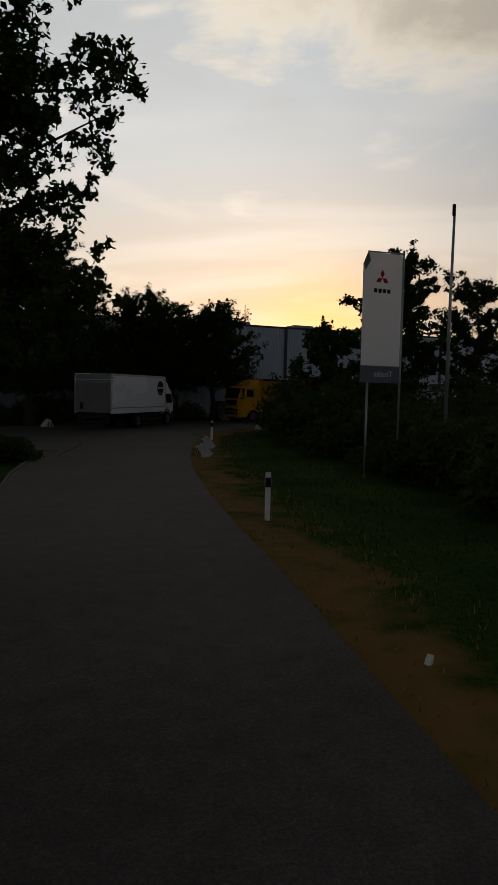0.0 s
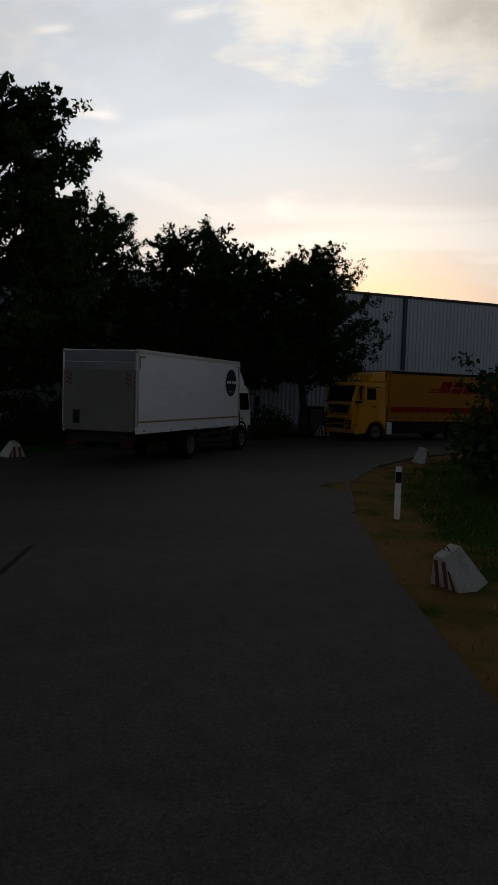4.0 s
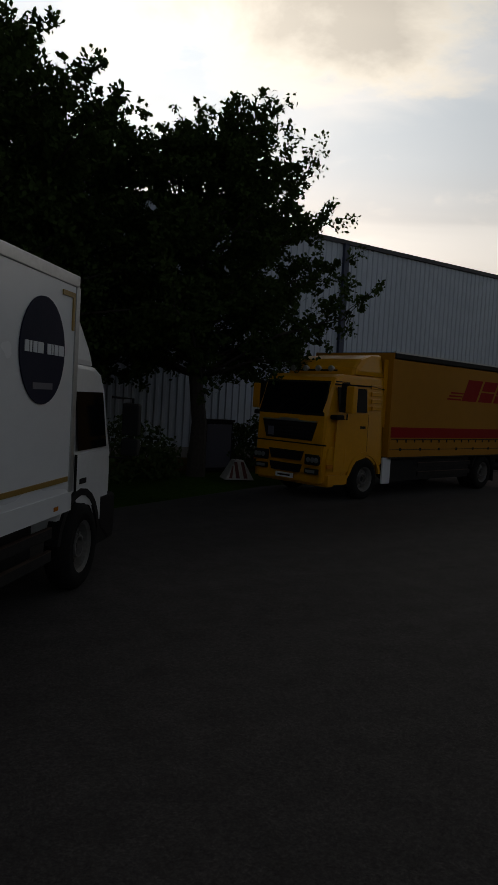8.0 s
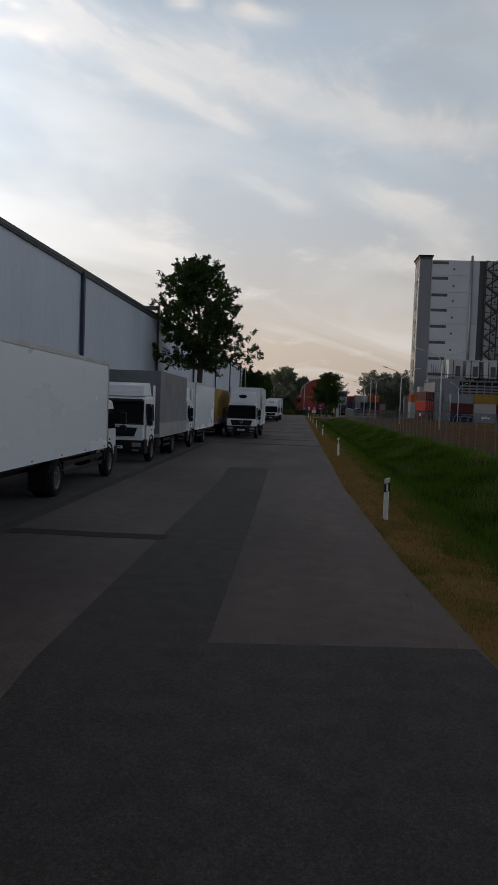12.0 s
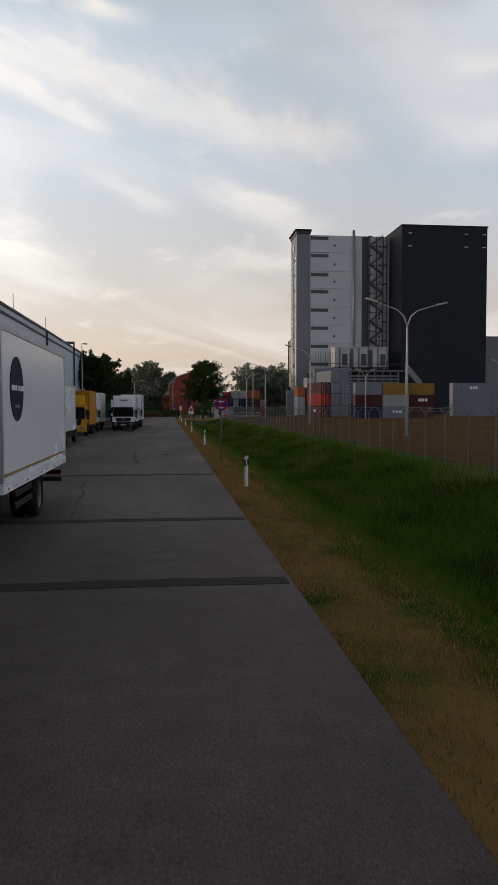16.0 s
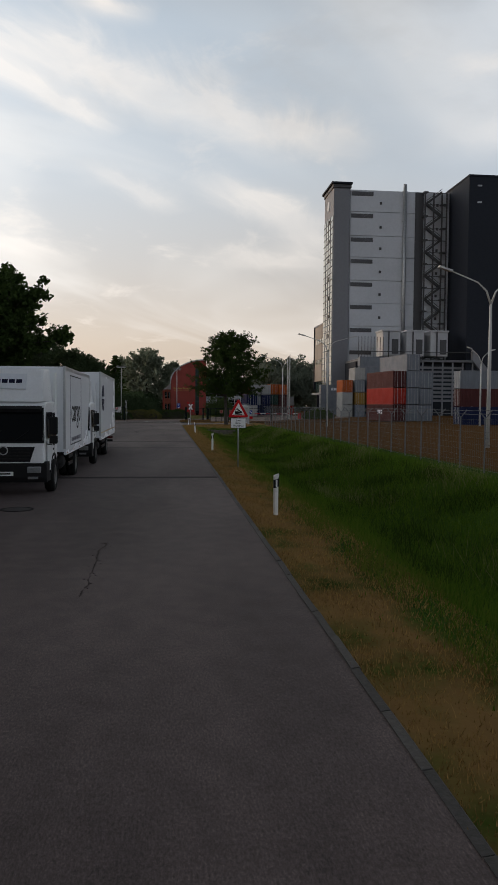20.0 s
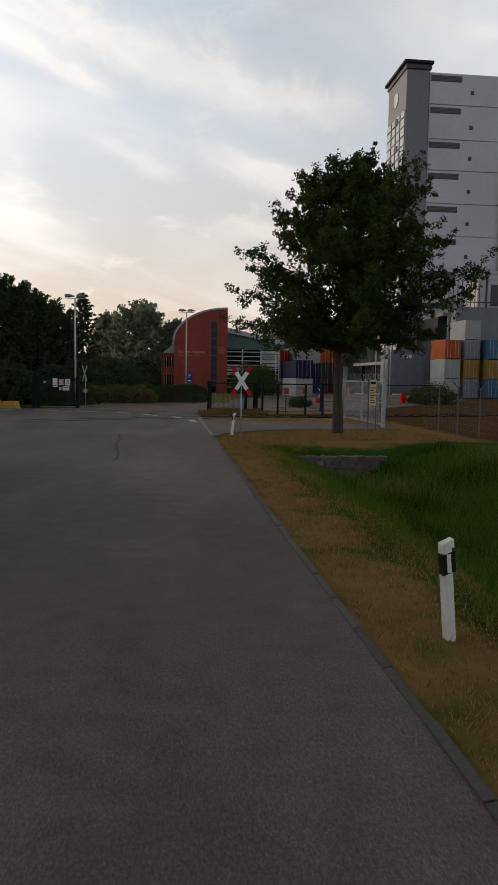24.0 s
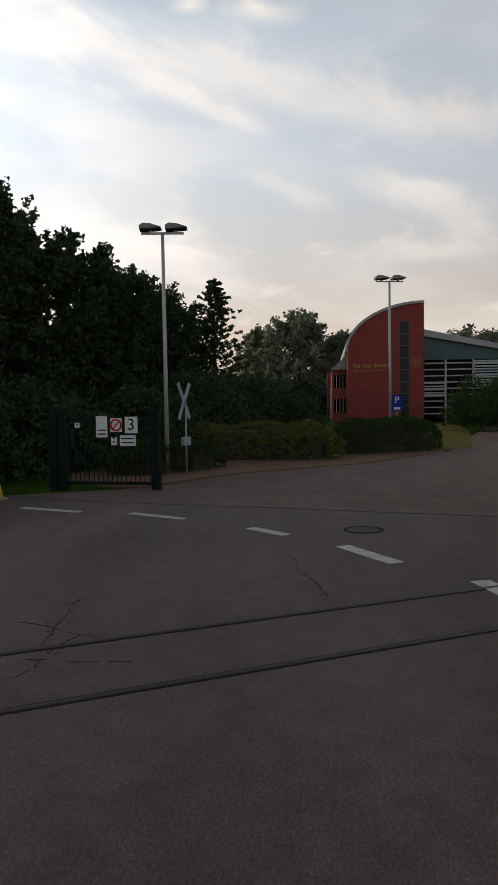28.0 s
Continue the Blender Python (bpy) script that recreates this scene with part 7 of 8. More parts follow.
part("case", boxed(-0.5, 0.5, -0.25, 0.25, 0.0, 1.5, 0.02), BLACK_PLASTIC, cab1)
part("roof", boxed(-0.54, 0.54, -0.29, 0.29, 1.5, 1.56), BLACK_PLASTIC, cab1)
part("door", boxed(-0.44, 0.44, -0.265, -0.25, 0.1, 1.42), PRINT_GREY, cab1)

# ---- fences and gates ----
def fence_line(name, points, label):
    t = thing(name, pose(0, 0, 0), label, "fence", kind="structure")
    post = bmesh.new()
    tube(post, [(0, 0, -0.3), (0, 0, 2.2)], 0.035, 8)
    tube(post, [(0, 0, 2.18), (0, 0.28, 2.52)], 0.025, 6)
    tube(post, [(0, 0, 2.18), (0, -0.28, 2.52)], 0.025, 6)
    post_me = finish("post", post, FENCE_STEEL)
    pitch = 2.5
    mesh = bmesh.new()
    for k in range(9):
        z = 0.08 + 0.255 * k
        box(mesh, 0, pitch, -0.003, 0.003, z, z + 0.005)
    for k in range(13):
        box(mesh, pitch * k / 13, pitch * k / 13 + 0.003, -0.002, 0.002, 0.05, 2.15)
    mesh_me = finish("wire_panel", mesh, FENCE_STEEL)
    wires = bmesh.new()
    for y, z in ((0.26, 2.5), (0.14, 2.35), (-0.14, 2.35), (-0.26, 2.5)):
        tube(wires, [(0, y, z), (pitch / 2, y, z - 0.02), (pitch, y, z)], 0.008, 4)
    wires_me = finish("barbed_wire", wires, FENCE_STEEL)
    for x, y, a in curve_points(points, pitch):
        z = float(ground_height(x, y))
        m = Matrix.Translation((x, y, z)) @ Matrix.Rotation(a, 4, "Z")
        p = part("post", post_me, None, t)
        p.matrix_basis = m
        part("wire_panel", mesh_me, None, p)
        part("barbed_wire", wires_me, None, p)


fence_line("long_fence", [(48, 33.4), (77.4, 32.9), (121.4, 32.6), (166.6, 32.2), (223.5, 31.9), (239.6, 31.6)], "long galvanised wire fence with barbed top")
gate = thing("metal_gate", pose(240.6, 33.7, 0, 0, 0, 2), "pale galvanised double mesh gate across the side drive", "gate")
for x in (-0.1, 7.6):
    part("gate_post", boxed(x - 0.09, x + 0.09, -0.09, 0.09, -0.1, 2.6), STEEL, gate)
for x0, x1 in ((0.05, 3.7), (3.8, 7.45)):
    leaf = part("gate_leaf", boxed(x0, x1, -0.03, 0.03, 0.12, 0.19), STEEL, gate)
    part("top_bar", boxed(x0, x1, -0.03, 0.03, 2.36, 2.44), STEEL, leaf)
    part("mid_bar", boxed(x0, x1, -0.025, 0.025, 1.25, 1.31), STEEL, leaf)
    for x in (x0 + 0.035, x1 - 0.035):
        part("stile", boxed(x - 0.035, x + 0.035, -0.03, 0.03, 0.12, 2.44), STEEL, leaf)
    for k in range(1, 30):
        x = x0 + (x1 - x0) * k / 30
        part("bar", boxed(x - 0.006, x + 0.006, -0.006, 0.006, 0.19, 2.36), STEEL, leaf)
part("warning_plate", boxed(6.6, 7.0, -0.05, -0.035, 1.4, 2.0), YELLOW_BLOCK, gate, "yellow notice plate")
for k in range(8):
    a = 2 * math.pi * k / 8
    part("razor_coil", tubed([(0.2 + 0.9 * k + 0.3 * math.cos(b * 0.7), 0.0 + 0.22 * math.sin(b * 0.7), 2.62 + 0.22 * math.cos(b * 0.7)) for b in range(14)], 0.008, 4), STEEL, gate)


def dark_fence(points, h=2.1):
    t = thing("dark_fence", pose(0, 0, 0), "dark green steel fence with horizontal wires by the rails", "fence", kind="structure")
    for (ax, ay), (bx, by) in zip(points, points[1:]):
        far = math.hypot(bx - ax, by - ay)
        m = Matrix.Translation((ax, ay, 0)) @ Matrix.Rotation(math.atan2(by - ay, bx - ax), 4, "Z")
        p = part("post", boxed(-0.06, 0.06, -0.06, 0.06, -0.1, h + 0.05), DARK_GREEN, t)
        p.matrix_basis = m
        part("top_rail", boxed(0.06, far - 0.06, -0.025, 0.025, h - 0.04, h + 0.02), DARK_GREEN, p)
        for k in range(7):
            part("wire", boxed(0.06, far - 0.06, -0.006, 0.006, 0.2 + 0.27 * k, 0.212 + 0.27 * k), DARK_GREEN, p)
    return t


dark_fence([(257.6, 38.4), (255.6, 38.2), (253.4, 37.4), (253.6, 35.4), (250.6, 34.8), (249.8, 33.8)])
dark_fence([(258.2, 38.3), (259.8, 33), (262, 27.5), (265, 21)])
lift_gate = thing("sliding_gate", pose(257.5, 41.95, 0, 0, 0, -86), "dark sliding gate with wire mesh on a heavy post", "gate")
part("post", boxed(-0.16, 0.16, -0.12, 0.12, -0.1, 2.25), DARK_GREEN, lift_gate)
for z in (0.62, 1.62):
    part("button", lathed([(0.06, 0), (0.06, 0.03)], 12, "x", (0.0, 0.0, z)), SIGN_WHITE, lift_gate).matrix_basis = pose(-0.17, 0.0, 0)
leaf = part("leaf", boxed(0.18, 3.4, -0.03, 0.03, 0.1, 0.2), DARK_GREEN, lift_gate)
part("top", boxed(0.1, 3.4, -0.03, 0.03, 2.05, 2.13), DARK_GREEN, leaf)
for k in range(32):
    part("mesh_bar", boxed(0.22 + 0.095 * k, 0.228 + 0.095 * k, -0.01, 0.01, 0.2, 1.35), DARK_GREEN, leaf)
for k in range(9):
    part("mesh_wire", boxed(0.2, 3.35, -0.012, 0.012, 0.25 + 0.13 * k, 0.258 + 0.13 * k), DARK_GREEN, leaf)
for x in (2.75, 3.42):
    part("stile", boxed(x - 0.1, x + 0.1, -0.08, 0.08, 0, 2.15), DARK_GREEN, leaf)
for x, y in ((256.2, 36.37), (256.8, 34.87)):
    notice = thing("notice_board", pose(x, y, 0, 0, 0, -80), "small dull red notice with a pale border on the dark fence", "sign", "fence notices")
    part("stem", boxed(-0.03, 0.03, -0.02, 0.02, 0, 1.3), DARK_GREEN, notice)
    part("frame", boxed(-0.25, 0.25, -0.04, -0.02, 1.32, 1.83), GOLD_PALE, notice)
    part("sheet", boxed(-0.205, 0.205, -0.05, -0.038, 1.365, 1.785), NOTICE_RED, notice)

# gate to the north-west road with notice plates
nw = thing("dark_gate", pose(260.0, 51.9, 0, 0, 0, 84), "dark steel gate carrying white notice plates", "gate")
for x in (0.0, 3.0, 3.3):
    part("post", boxed(x - 0.12, x + 0.12, -0.12, 0.12, -0.05, 2.4), DARK_GREEN, nw)
part("rail", boxed(0.1, 3.0, -0.03, 0.03, 2.1, 2.2), DARK_GREEN, nw)
part("lower_rail", boxed(0.1, 3.0, -0.03, 0.03, 0.15, 0.25), DARK_GREEN, nw)
for k in range(19):
    part("bar", boxed(0.2 + 0.15 * k, 0.22 + 0.15 * k, -0.015, 0.015, 0.2, 2.1), DARK_GREEN, nw)
# plates hang on the side that faces the road
for u0, u1, z0, z1 in ((0.55, 0.95, 1.72, 2.22), (1.05, 1.42, 1.76, 2.18), (1.52, 1.88, 1.60, 2.25), (0.62, 1.12, 1.34, 1.66), (1.22, 1.40, 1.36, 1.60), (2.42, 2.58, 1.9, 2.05)):
    pl = part("plate", boxed(u0, u1, 0.04, 0.055, z0, z1), SIGN_WHITE, nw, "white notice plate")
    if abs(u0 - 0.55) < 0.01:
        writing("digit", "3", 0.5, PRINT_BLACK, pl, pose(0.75, 0.06, 1.97, 90, 0, 180), "black digit")
    elif abs(u0 - 1.05) < 0.01:
        part("ring", lathed([(0.19, 0.058), (0.19, 0.066), (0.14, 0.066), (0.14, 0.058)], 24, "y", (1.235, 0, 1.97), True), SIGN_RED, pl)
        part("bar", boxed(-0.17, 0.17, 0.058, 0.068, -0.02, 0.02), SIGN_RED, pl).matrix_basis = pose(1.235, 0, 1.97, 0, 45, 0)
    else:
        for k in range(2):
            part("text_bar", boxed(u0 + 0.05, u1 - 0.05, 0.054, 0.06, z0 + 0.08 + 0.12 * k, z0 + 0.12 + 0.12 * k), PRINT_BLACK, pl)
for x, y, turn in ((258.6, 57.6, 20), (257.8, 56.4, 70)):
    yb = thing("kerb_guard", pose(x, y, 0, 0, 0, turn), "yellow painted concrete guard stone", "guard stone", "yellow guard stones")
    part("stone", prismed([(-0.6, 0), (0.6, 0), (0.42, 0.55), (-0.42, 0.55)], -0.35, 0.35, "y", 0.05), YELLOW_BLOCK, yb)
    part("base", boxed(-0.65, 0.65, -0.4, 0.4, -0.05, 0.06), CONCRETE, yb)
for x, y in ((256.2, 59.5), (255.2, 60.5)):
    b = thing("bollard", pose(x, y, 0), "slim red and white bollard", "bollard", "bollards")
    part("tube", tubed([(0, 0, -0.1), (0, 0, 1.0)], 0.05, 10), SIGN_WHITE, b)
    part("band", tubed([(0, 0, 0.6), (0, 0, 0.8)], 0.052, 10), SIGN_RED, b)


def parking_sign(x, y, h, size, turn=-88):
    t = thing("parking_sign", pose(x, y, 0, 0, 0, turn), "blue parking sign with white letter", "traffic sign", "parking signs")
    sign_post(t, h)
    p = part("plate", boxed(-size / 2, size / 2, -0.06, -0.045, h - size * 1.5, h, 0.004), SIGN_BLUE, t)
    writing("letter", "P", size * 0.9, SIGN_WHITE, p, pose(0, -0.064, h - size * 0.5) @ UPRIGHT)
    part("small_bar", boxed(-size * 0.3, size * 0.3, -0.066, -0.058, h - size * 1.35, h - size * 1.15), SIGN_WHITE, p)


parking_sign(280.3, 42.8, 2.9, 0.6)
parking_sign(287.5, 41.6, 1.3, 0.5)
ks = thing("keep_right_sign", pose(279.5, 29.0, 0, 0, 0, -80), "round blue arrow sign on a striped base", "traffic sign")
part("base", boxed(-0.35, 0.35, -0.2, 0.2, -0.02, 0.5, 0.03), SIGN_RED, ks)
part("disc", lathed([(0.35, -0.06), (0.35, -0.04)], 28, "y", (0, 0, 1.3)), SIGN_BLUE, ks)
part("arrow", prismed([(-0.2, 1.5), (-0.14, 1.54), (0.12, 1.26), (0.18, 1.34), (0.2, 1.1), (-0.02, 1.14), (0.06, 1.2)], -0.07, -0.058, "y"), SIGN_WHITE, ks)
part("stem", boxed(-0.04, 0.04, -0.04, 0.04, 0.5, 1.0), STEEL, ks)
bar = thing("boom_gate", pose(282, 19, 0, 0, 0, 95), "red and white lowered barrier arm across the yard entrance", "barrier")
part("stand", boxed(-0.25, 0.25, -0.25, 0.25, 0, 1.1, 0.03), SIGN_RED, bar)
for k in range(8):
    part("arm_section", boxed(0.25 + 1.1 * k, 1.35 + 1.1 * k, -0.05, 0.05, 0.92, 1.04), SIGN_RED if k % 2 else SIGN_WHITE, bar)


# notice board beside the gate
nb = thing("gate_notice", pose(237.7, 35.1, 0, 0, 0, -75), "yellowish notice board on two steel posts beside the gate", "sign")
for x in (-0.22, 0.22):
    part("post", tubed([(x, 0.03, -0.1), (x, 0.03, 2.5)], 0.03, 8), FENCE_STEEL, nb)
board = part("board", boxed(-0.19, 0.19, -0.02, 0.0, 1.25, 2.5, 0.005), NOTICE, nb, "pale yellow printed board")
part("heading_bar", boxed(-0.15, 0.15, -0.026, -0.018, 2.28, 2.40), PRINT_BLACK, board)
for k in range(7):
    part("text_bar", boxed(-0.15, 0.15 - 0.05 * (k % 3), -0.026, -0.018, 1.36 + 0.12 * k, 1.40 + 0.12 * k), PRINT_BLACK, board)
# ---- trees, bushes, hedges, grass ----
def leaf_cloud(centres, radii, per, size, seed, flat=0.75):
    """Many small pointed leaves round the given centres, as one mesh's vertices and faces."""
    rng = np.random.default_rng(seed)
    centres, radii = np.asarray(centres, float), np.asarray(radii, float)
    n = len(centres) * per
    c = np.repeat(centres, per, 0)
    r = np.repeat(radii, per)
    d = rng.normal(size=(n, 3))
    d /= np.linalg.norm(d, axis=1, keepdims=True)
    p = c + d * (r * rng.random(n) ** 0.45)[:, None] * (1, 1, flat)
    u = rng.normal(size=(n, 3))
    u /= np.linalg.norm(u, axis=1, keepdims=True)
    v = np.cross(u, rng.normal(size=(n, 3)))
    v /= np.linalg.norm(v, axis=1, keepdims=True)
    s = (size * (0.6 + 0.8 * rng.random(n)))[:, None]
    quad = np.stack([p - u * s, p + v * s * 0.55, p + u * s, p - v * s * 0.55], 1).reshape(-1, 3)
    return quad


def leaf_mesh(name, quad, mat):
    n = len(quad) // 4
    me = bpy.data.meshes.new(name)
    me.vertices.add(len(quad))
    me.vertices.foreach_set("co", quad.astype(np.float32).ravel())
    me.loops.add(len(quad))
    me.loops.foreach_set("vertex_index", np.arange(len(quad), dtype=np.int32))
    me.polygons.add(n)
    me.polygons.foreach_set("loop_start", np.arange(0, len(quad), 4, dtype=np.int32))
    me.update(calc_edges=True)
    me.materials.append(mat)
    return me


def tree(x, y, height, spread, bare, seed, label, mat=None, trunk=0.22, boughs=34, twigs=13, per=26, size=0.13, top_lean=(0, 0), group="", lift=0.0, reach=0.95, low=0.55, cone=0.0, clear=None, lobes=1.0):
    """A broadleaf tree: tapered trunk, limbs that fork into twigs, rosettes of leaves on the twigs' outer ends. bare: height of the clear stem."""
    rng = random.Random(seed)
    t = thing("tree", pose(x, y, lift), label, "tree", group)
    bm = bmesh.new()
    h = height
    stem = [Vector((0, 0, -0.3)), Vector((0.08 * rng.uniform(-1, 1), 0.05, bare * 0.5)), Vector((0.15 * rng.uniform(-1, 1), 0.15 * rng.uniform(-1, 1), bare)),
            Vector((top_lean[0] * 0.4 + rng.uniform(-0.3, 0.3), top_lean[1] * 0.4 + rng.uniform(-0.3, 0.3), (bare + h) * 0.5)), Vector((top_lean[0], top_lean[1], h * 0.93))]
    tube(bm, stem, [trunk * 1.35, trunk, trunk * 0.85, trunk * 0.5, trunk * 0.1], 9)
    roots, tips = [], []
    turn = [rng.uniform(0, 6.28) for _ in range(4)]
    for k in range(boughs):
        f = (k + 0.5) / boughs
        rel = f ** 0.9
        z = bare + (h - bare) * rel
        a = k * 2.399963 + rng.uniform(-0.5, 0.5)
        lobe = 1 + lobes * (0.13 * math.sin(2 * a + 5.0 * rel + turn[0]) + 0.12 * math.sin(3 * a - 9.0 * rel + turn[1]) + 0.08 * math.sin(5 * a + 13 * rel + turn[2]))
        wide = spread * lobe * (low + (1 - low) * math.sin(math.pi * min(0.5, 0.12 + rel * 0.9))) * math.sqrt(max(0.03, 1 - max(0.0, (rel - 0.42) / 0.60) ** 2)) * (1 - cone * rel)
        rad = wide * (rng.uniform(0.25, 0.6) if k % 4 == 3 else rng.uniform(0.62, 1.08))
        tip = Vector((rad * math.cos(a) + top_lean[0] * rel, rad * math.sin(a) + top_lean[1] * rel, z + rng.uniform(-0.4, 0.4)))
        root = Vector((top_lean[0] * 0.3 * rel, top_lean[1] * 0.3 * rel, min(max(bare * 0.92, z - rad * rng.uniform(0.35, 0.75)), h * 0.85)))
        if clear and tip.x > clear[0] - 0.6 and tip.z < clear[1] + 0.3:
            continue
        bend = root.lerp(tip, 0.55) + Vector((rng.uniform(-0.3, 0.3), rng.uniform(-0.3, 0.3), 0.3))
        tube(bm, [root, bend, tip], [trunk * 0.32 * (1 - 0.6 * rel), trunk * 0.15, 0.012], 5)
        shoot = rng.random() < 0.35  # a long young shoot that stands out of the crown
        for j in range(twigs):
            u = 0.25 + 0.75 * (j + rng.random()) / twigs
            q = root.lerp(bend, u / 0.55) if u < 0.55 else bend.lerp(tip, (u - 0.55) / 0.45)
            d = Vector((math.cos(a) * 0.7 + rng.uniform(-1, 1), math.sin(a) * 0.7 + rng.uniform(-1, 1), rng.uniform(-0.55, 1.0))).normalized()
            far = q + d * reach * rng.uniform(0.45, 1.15) * (1.15 - 0.35 * u) * (spread / 4.5) ** 0.5
            if shoot and j == twigs - 1:
                far = tip + (Vector((math.cos(a), math.sin(a), 0)) * (1 - 0.7 * rel) + Vector((rng.uniform(-0.4, 0.4), rng.uniform(-0.4, 0.4), rng.uniform(0.2, 1.0)))).normalized() * reach * rng.uniform(0.6, 1.0)
            if clear and far.x > clear[0] and far.z < clear[1]:
                continue
            roots.append(tuple(q))
            tips.append(tuple(far))
            if j % 3 == 0:
                tube(bm, [q, far], [0.014, 0.005], 3)
    part("trunk", bm, BARK, t)
    g = np.random.default_rng(seed)
    a, b = np.array(roots), np.array(tips)
    # rosettes: three to a twig, the outer ones fuller
    at = np.concatenate([a + (b - a) * (v + 0.12 * g.random((len(a), 1))) + g.normal(size=a.shape) * 0.05 for v in (0.42, 0.7, 0.94)])
    count = max(2, round(per / 2.4))
    c = np.repeat(at, count, 0)
    n = len(c)
    e = g.normal(size=(n, 3))
    e /= np.linalg.norm(e, axis=1, keepdims=True)
    s = (size * (0.6 + 0.7 * g.random(n)))[:, None]
    ball = (0.07 + 0.55 * size) * (0.5 + 1.0 * g.random(len(at)))
    p = c + e * (np.repeat(ball, count) * g.random(n) ** 0.6)[:, None] * 1.7
    if clear:
        keep = ~((p[:, 0] > clear[0]) & (p[:, 2] < clear[1]))
        p, e, s = p[keep], e[keep], s[keep]
        n = len(p)
    e = e + 0.7 * g.normal(size=(n, 3))
    e /= np.linalg.norm(e, axis=1, keepdims=True)
    v = np.cross(e, g.normal(size=(n, 3)))
    v /= np.linalg.norm(v, axis=1, keepdims=True)
    quad = np.stack([p - e * s, p + v * s * 0.60 + e * s * 0.3, p + e * s, p - v * s * 0.60 + e * s * 0.3], 1).reshape(-1, 3)
    part("crown", leaf_mesh("crown", quad, mat or OAK_LEAF), None, t)
    return t


def bush(x, y, rx, ry, h, seed, label, mat=None, clumps=40, per=150, size=0.09, name="bush", group="bushes", lift=None):
    rng = np.random.default_rng(seed)
    z0 = float(ground_height(x, y)) if lift is None else lift
    t = thing(name, pose(x, y, z0), label, "bush", group)
    a, b, c = rng.random(clumps) * 2 * np.pi, np.sqrt(rng.random(clumps)), rng.random(clumps)
    cx, cy = rx * b * np.cos(a) * 0.9, ry * b * np.sin(a) * 0.9
    top = h * np.sqrt(np.maximum(0.08, 1 - (b * 0.93) ** 2)) * (0.8 + 0.25 * rng.random(clumps))
    cz = top * (0.25 + 0.72 * c)
    part("leaves", leaf_mesh("leaves", leaf_cloud(np.stack([cx, cy, cz], 1), 0.28 * min(rx, ry, h) + 0.15 + 0.1 * rng.random(clumps), per, size, seed), mat or BUSH_LEAF), None, t)
    for k in range(7):
        ang = 2 * math.pi * k / 7
        part("stem", tubed([(0.1 * math.cos(ang), 0.1 * math.sin(ang), -0.1), (0.4 * rx * math.cos(ang), 0.4 * ry * math.sin(ang), h * 0.45), (0.6 * rx * math.cos(ang), 0.6 * ry * math.sin(ang), h * 0.75)], [0.04, 0.025, 0.01], 5), BARK, t)
    return t


def hedge(x0, y0, x1, y1, w, h, seed, label, mat=None, per=19):
    """A rounded clipped hedge: leaf clumps over a mound that tapers at both ends, round a dark twiggy core."""
    rng = np.random.default_rng(seed)
    far = math.hypot(x1 - x0, y1 - y0)
    t = thing("hedge", pose(x0, y0, 0, 0, 0, math.degrees(math.atan2(y1 - y0, x1 - x0))), label, "hedge", "clipped hedges")
    n = int(far * (w + h) * 38)
    u, a = rng.random(n), rng.random(n) * math.pi
    end = np.sqrt(np.clip(np.minimum(u, 1 - u) * far / (w * 0.55), 0.02, 1))
    lump = 1 + 0.05 * np.sin(u * far * 2.3 + seed) + 0.04 * np.sin(a * 5 + u * far)
    y = np.sign(np.cos(a)) * np.abs(np.cos(a)) ** 0.7 * w * 0.5 * end * lump
    z = np.sin(a) ** 0.75 * (h - 0.08) * (0.35 + 0.65 * end) * lump
    deep = 0.86 + 0.14 * rng.random(n) ** 0.5
    core = bmesh.new()
    rings = []
    for q in range(9):
        f = math.sqrt(min(1.0, max(0.03, min(q / 8, 1 - q / 8) * far / (w * 0.55))))
        rings.append([core.verts.new((0.06 * far + 0.88 * far * q / 8, w * 0.40 * f * math.cos(math.pi * e / 8), (h * 0.82) * (0.3 + 0.7 * f) * math.sin(math.pi * e / 8) - 0.05)) for e in range(9)])
    for r, s in zip(rings, rings[1:]):
        for e in range(8):
            core.faces.new((r[e], r[e + 1], s[e + 1], s[e]))
    core.faces.new(rings[0])
    core.faces.new(rings[-1])
    part("woody_core", core, BARK, t, "dense dark twigs")
    part("leaves", leaf_mesh("leaves", leaf_cloud(np.stack([u * far, y * deep, z * deep], 1), np.full(n, 0.16), per, 0.045, seed), mat or HEDGE_LEAF), None, t)
    return t


def conifer(x, y, h, seed, label):
    t = thing("conifer", pose(x, y, 0), label, "tree")
    rng = np.random.default_rng(seed)
    bm = bmesh.new()
    tube(bm, [(0, 0, -0.2), (0, 0, h)], [0.22, 0.02], 8)
    c, r = [], []
    for k in range(150):
        f = (k / 150) ** 0.85
        z = h * (0.12 + 0.86 * f)
        rad = (1 - f) ** 0.7 * h * 0.30 * (0.35 + 0.9 * rng.random()) + 0.2
        a = k * 2.4 + rng.random()
        lift = 0.25 * rad
        tube(bm, [(0, 0, z - 0.1), (rad * math.cos(a), rad * math.sin(a), z + lift)], [0.04, 0.01], 4)
        for u in (0.3, 0.55, 0.8, 1.0):
            c.append((rad * u * math.cos(a) + rng.normal() * 0.1, rad * u * math.sin(a) + rng.normal() * 0.1, z + lift * u))
            r.append(0.14 + 0.18 * (1 - f))
    part("trunk", bm, BARK, t)
    part("crown", leaf_mesh("crown", leaf_cloud(c, r, 34, 0.10, seed, 0.7), OAK_LEAF), None, t)


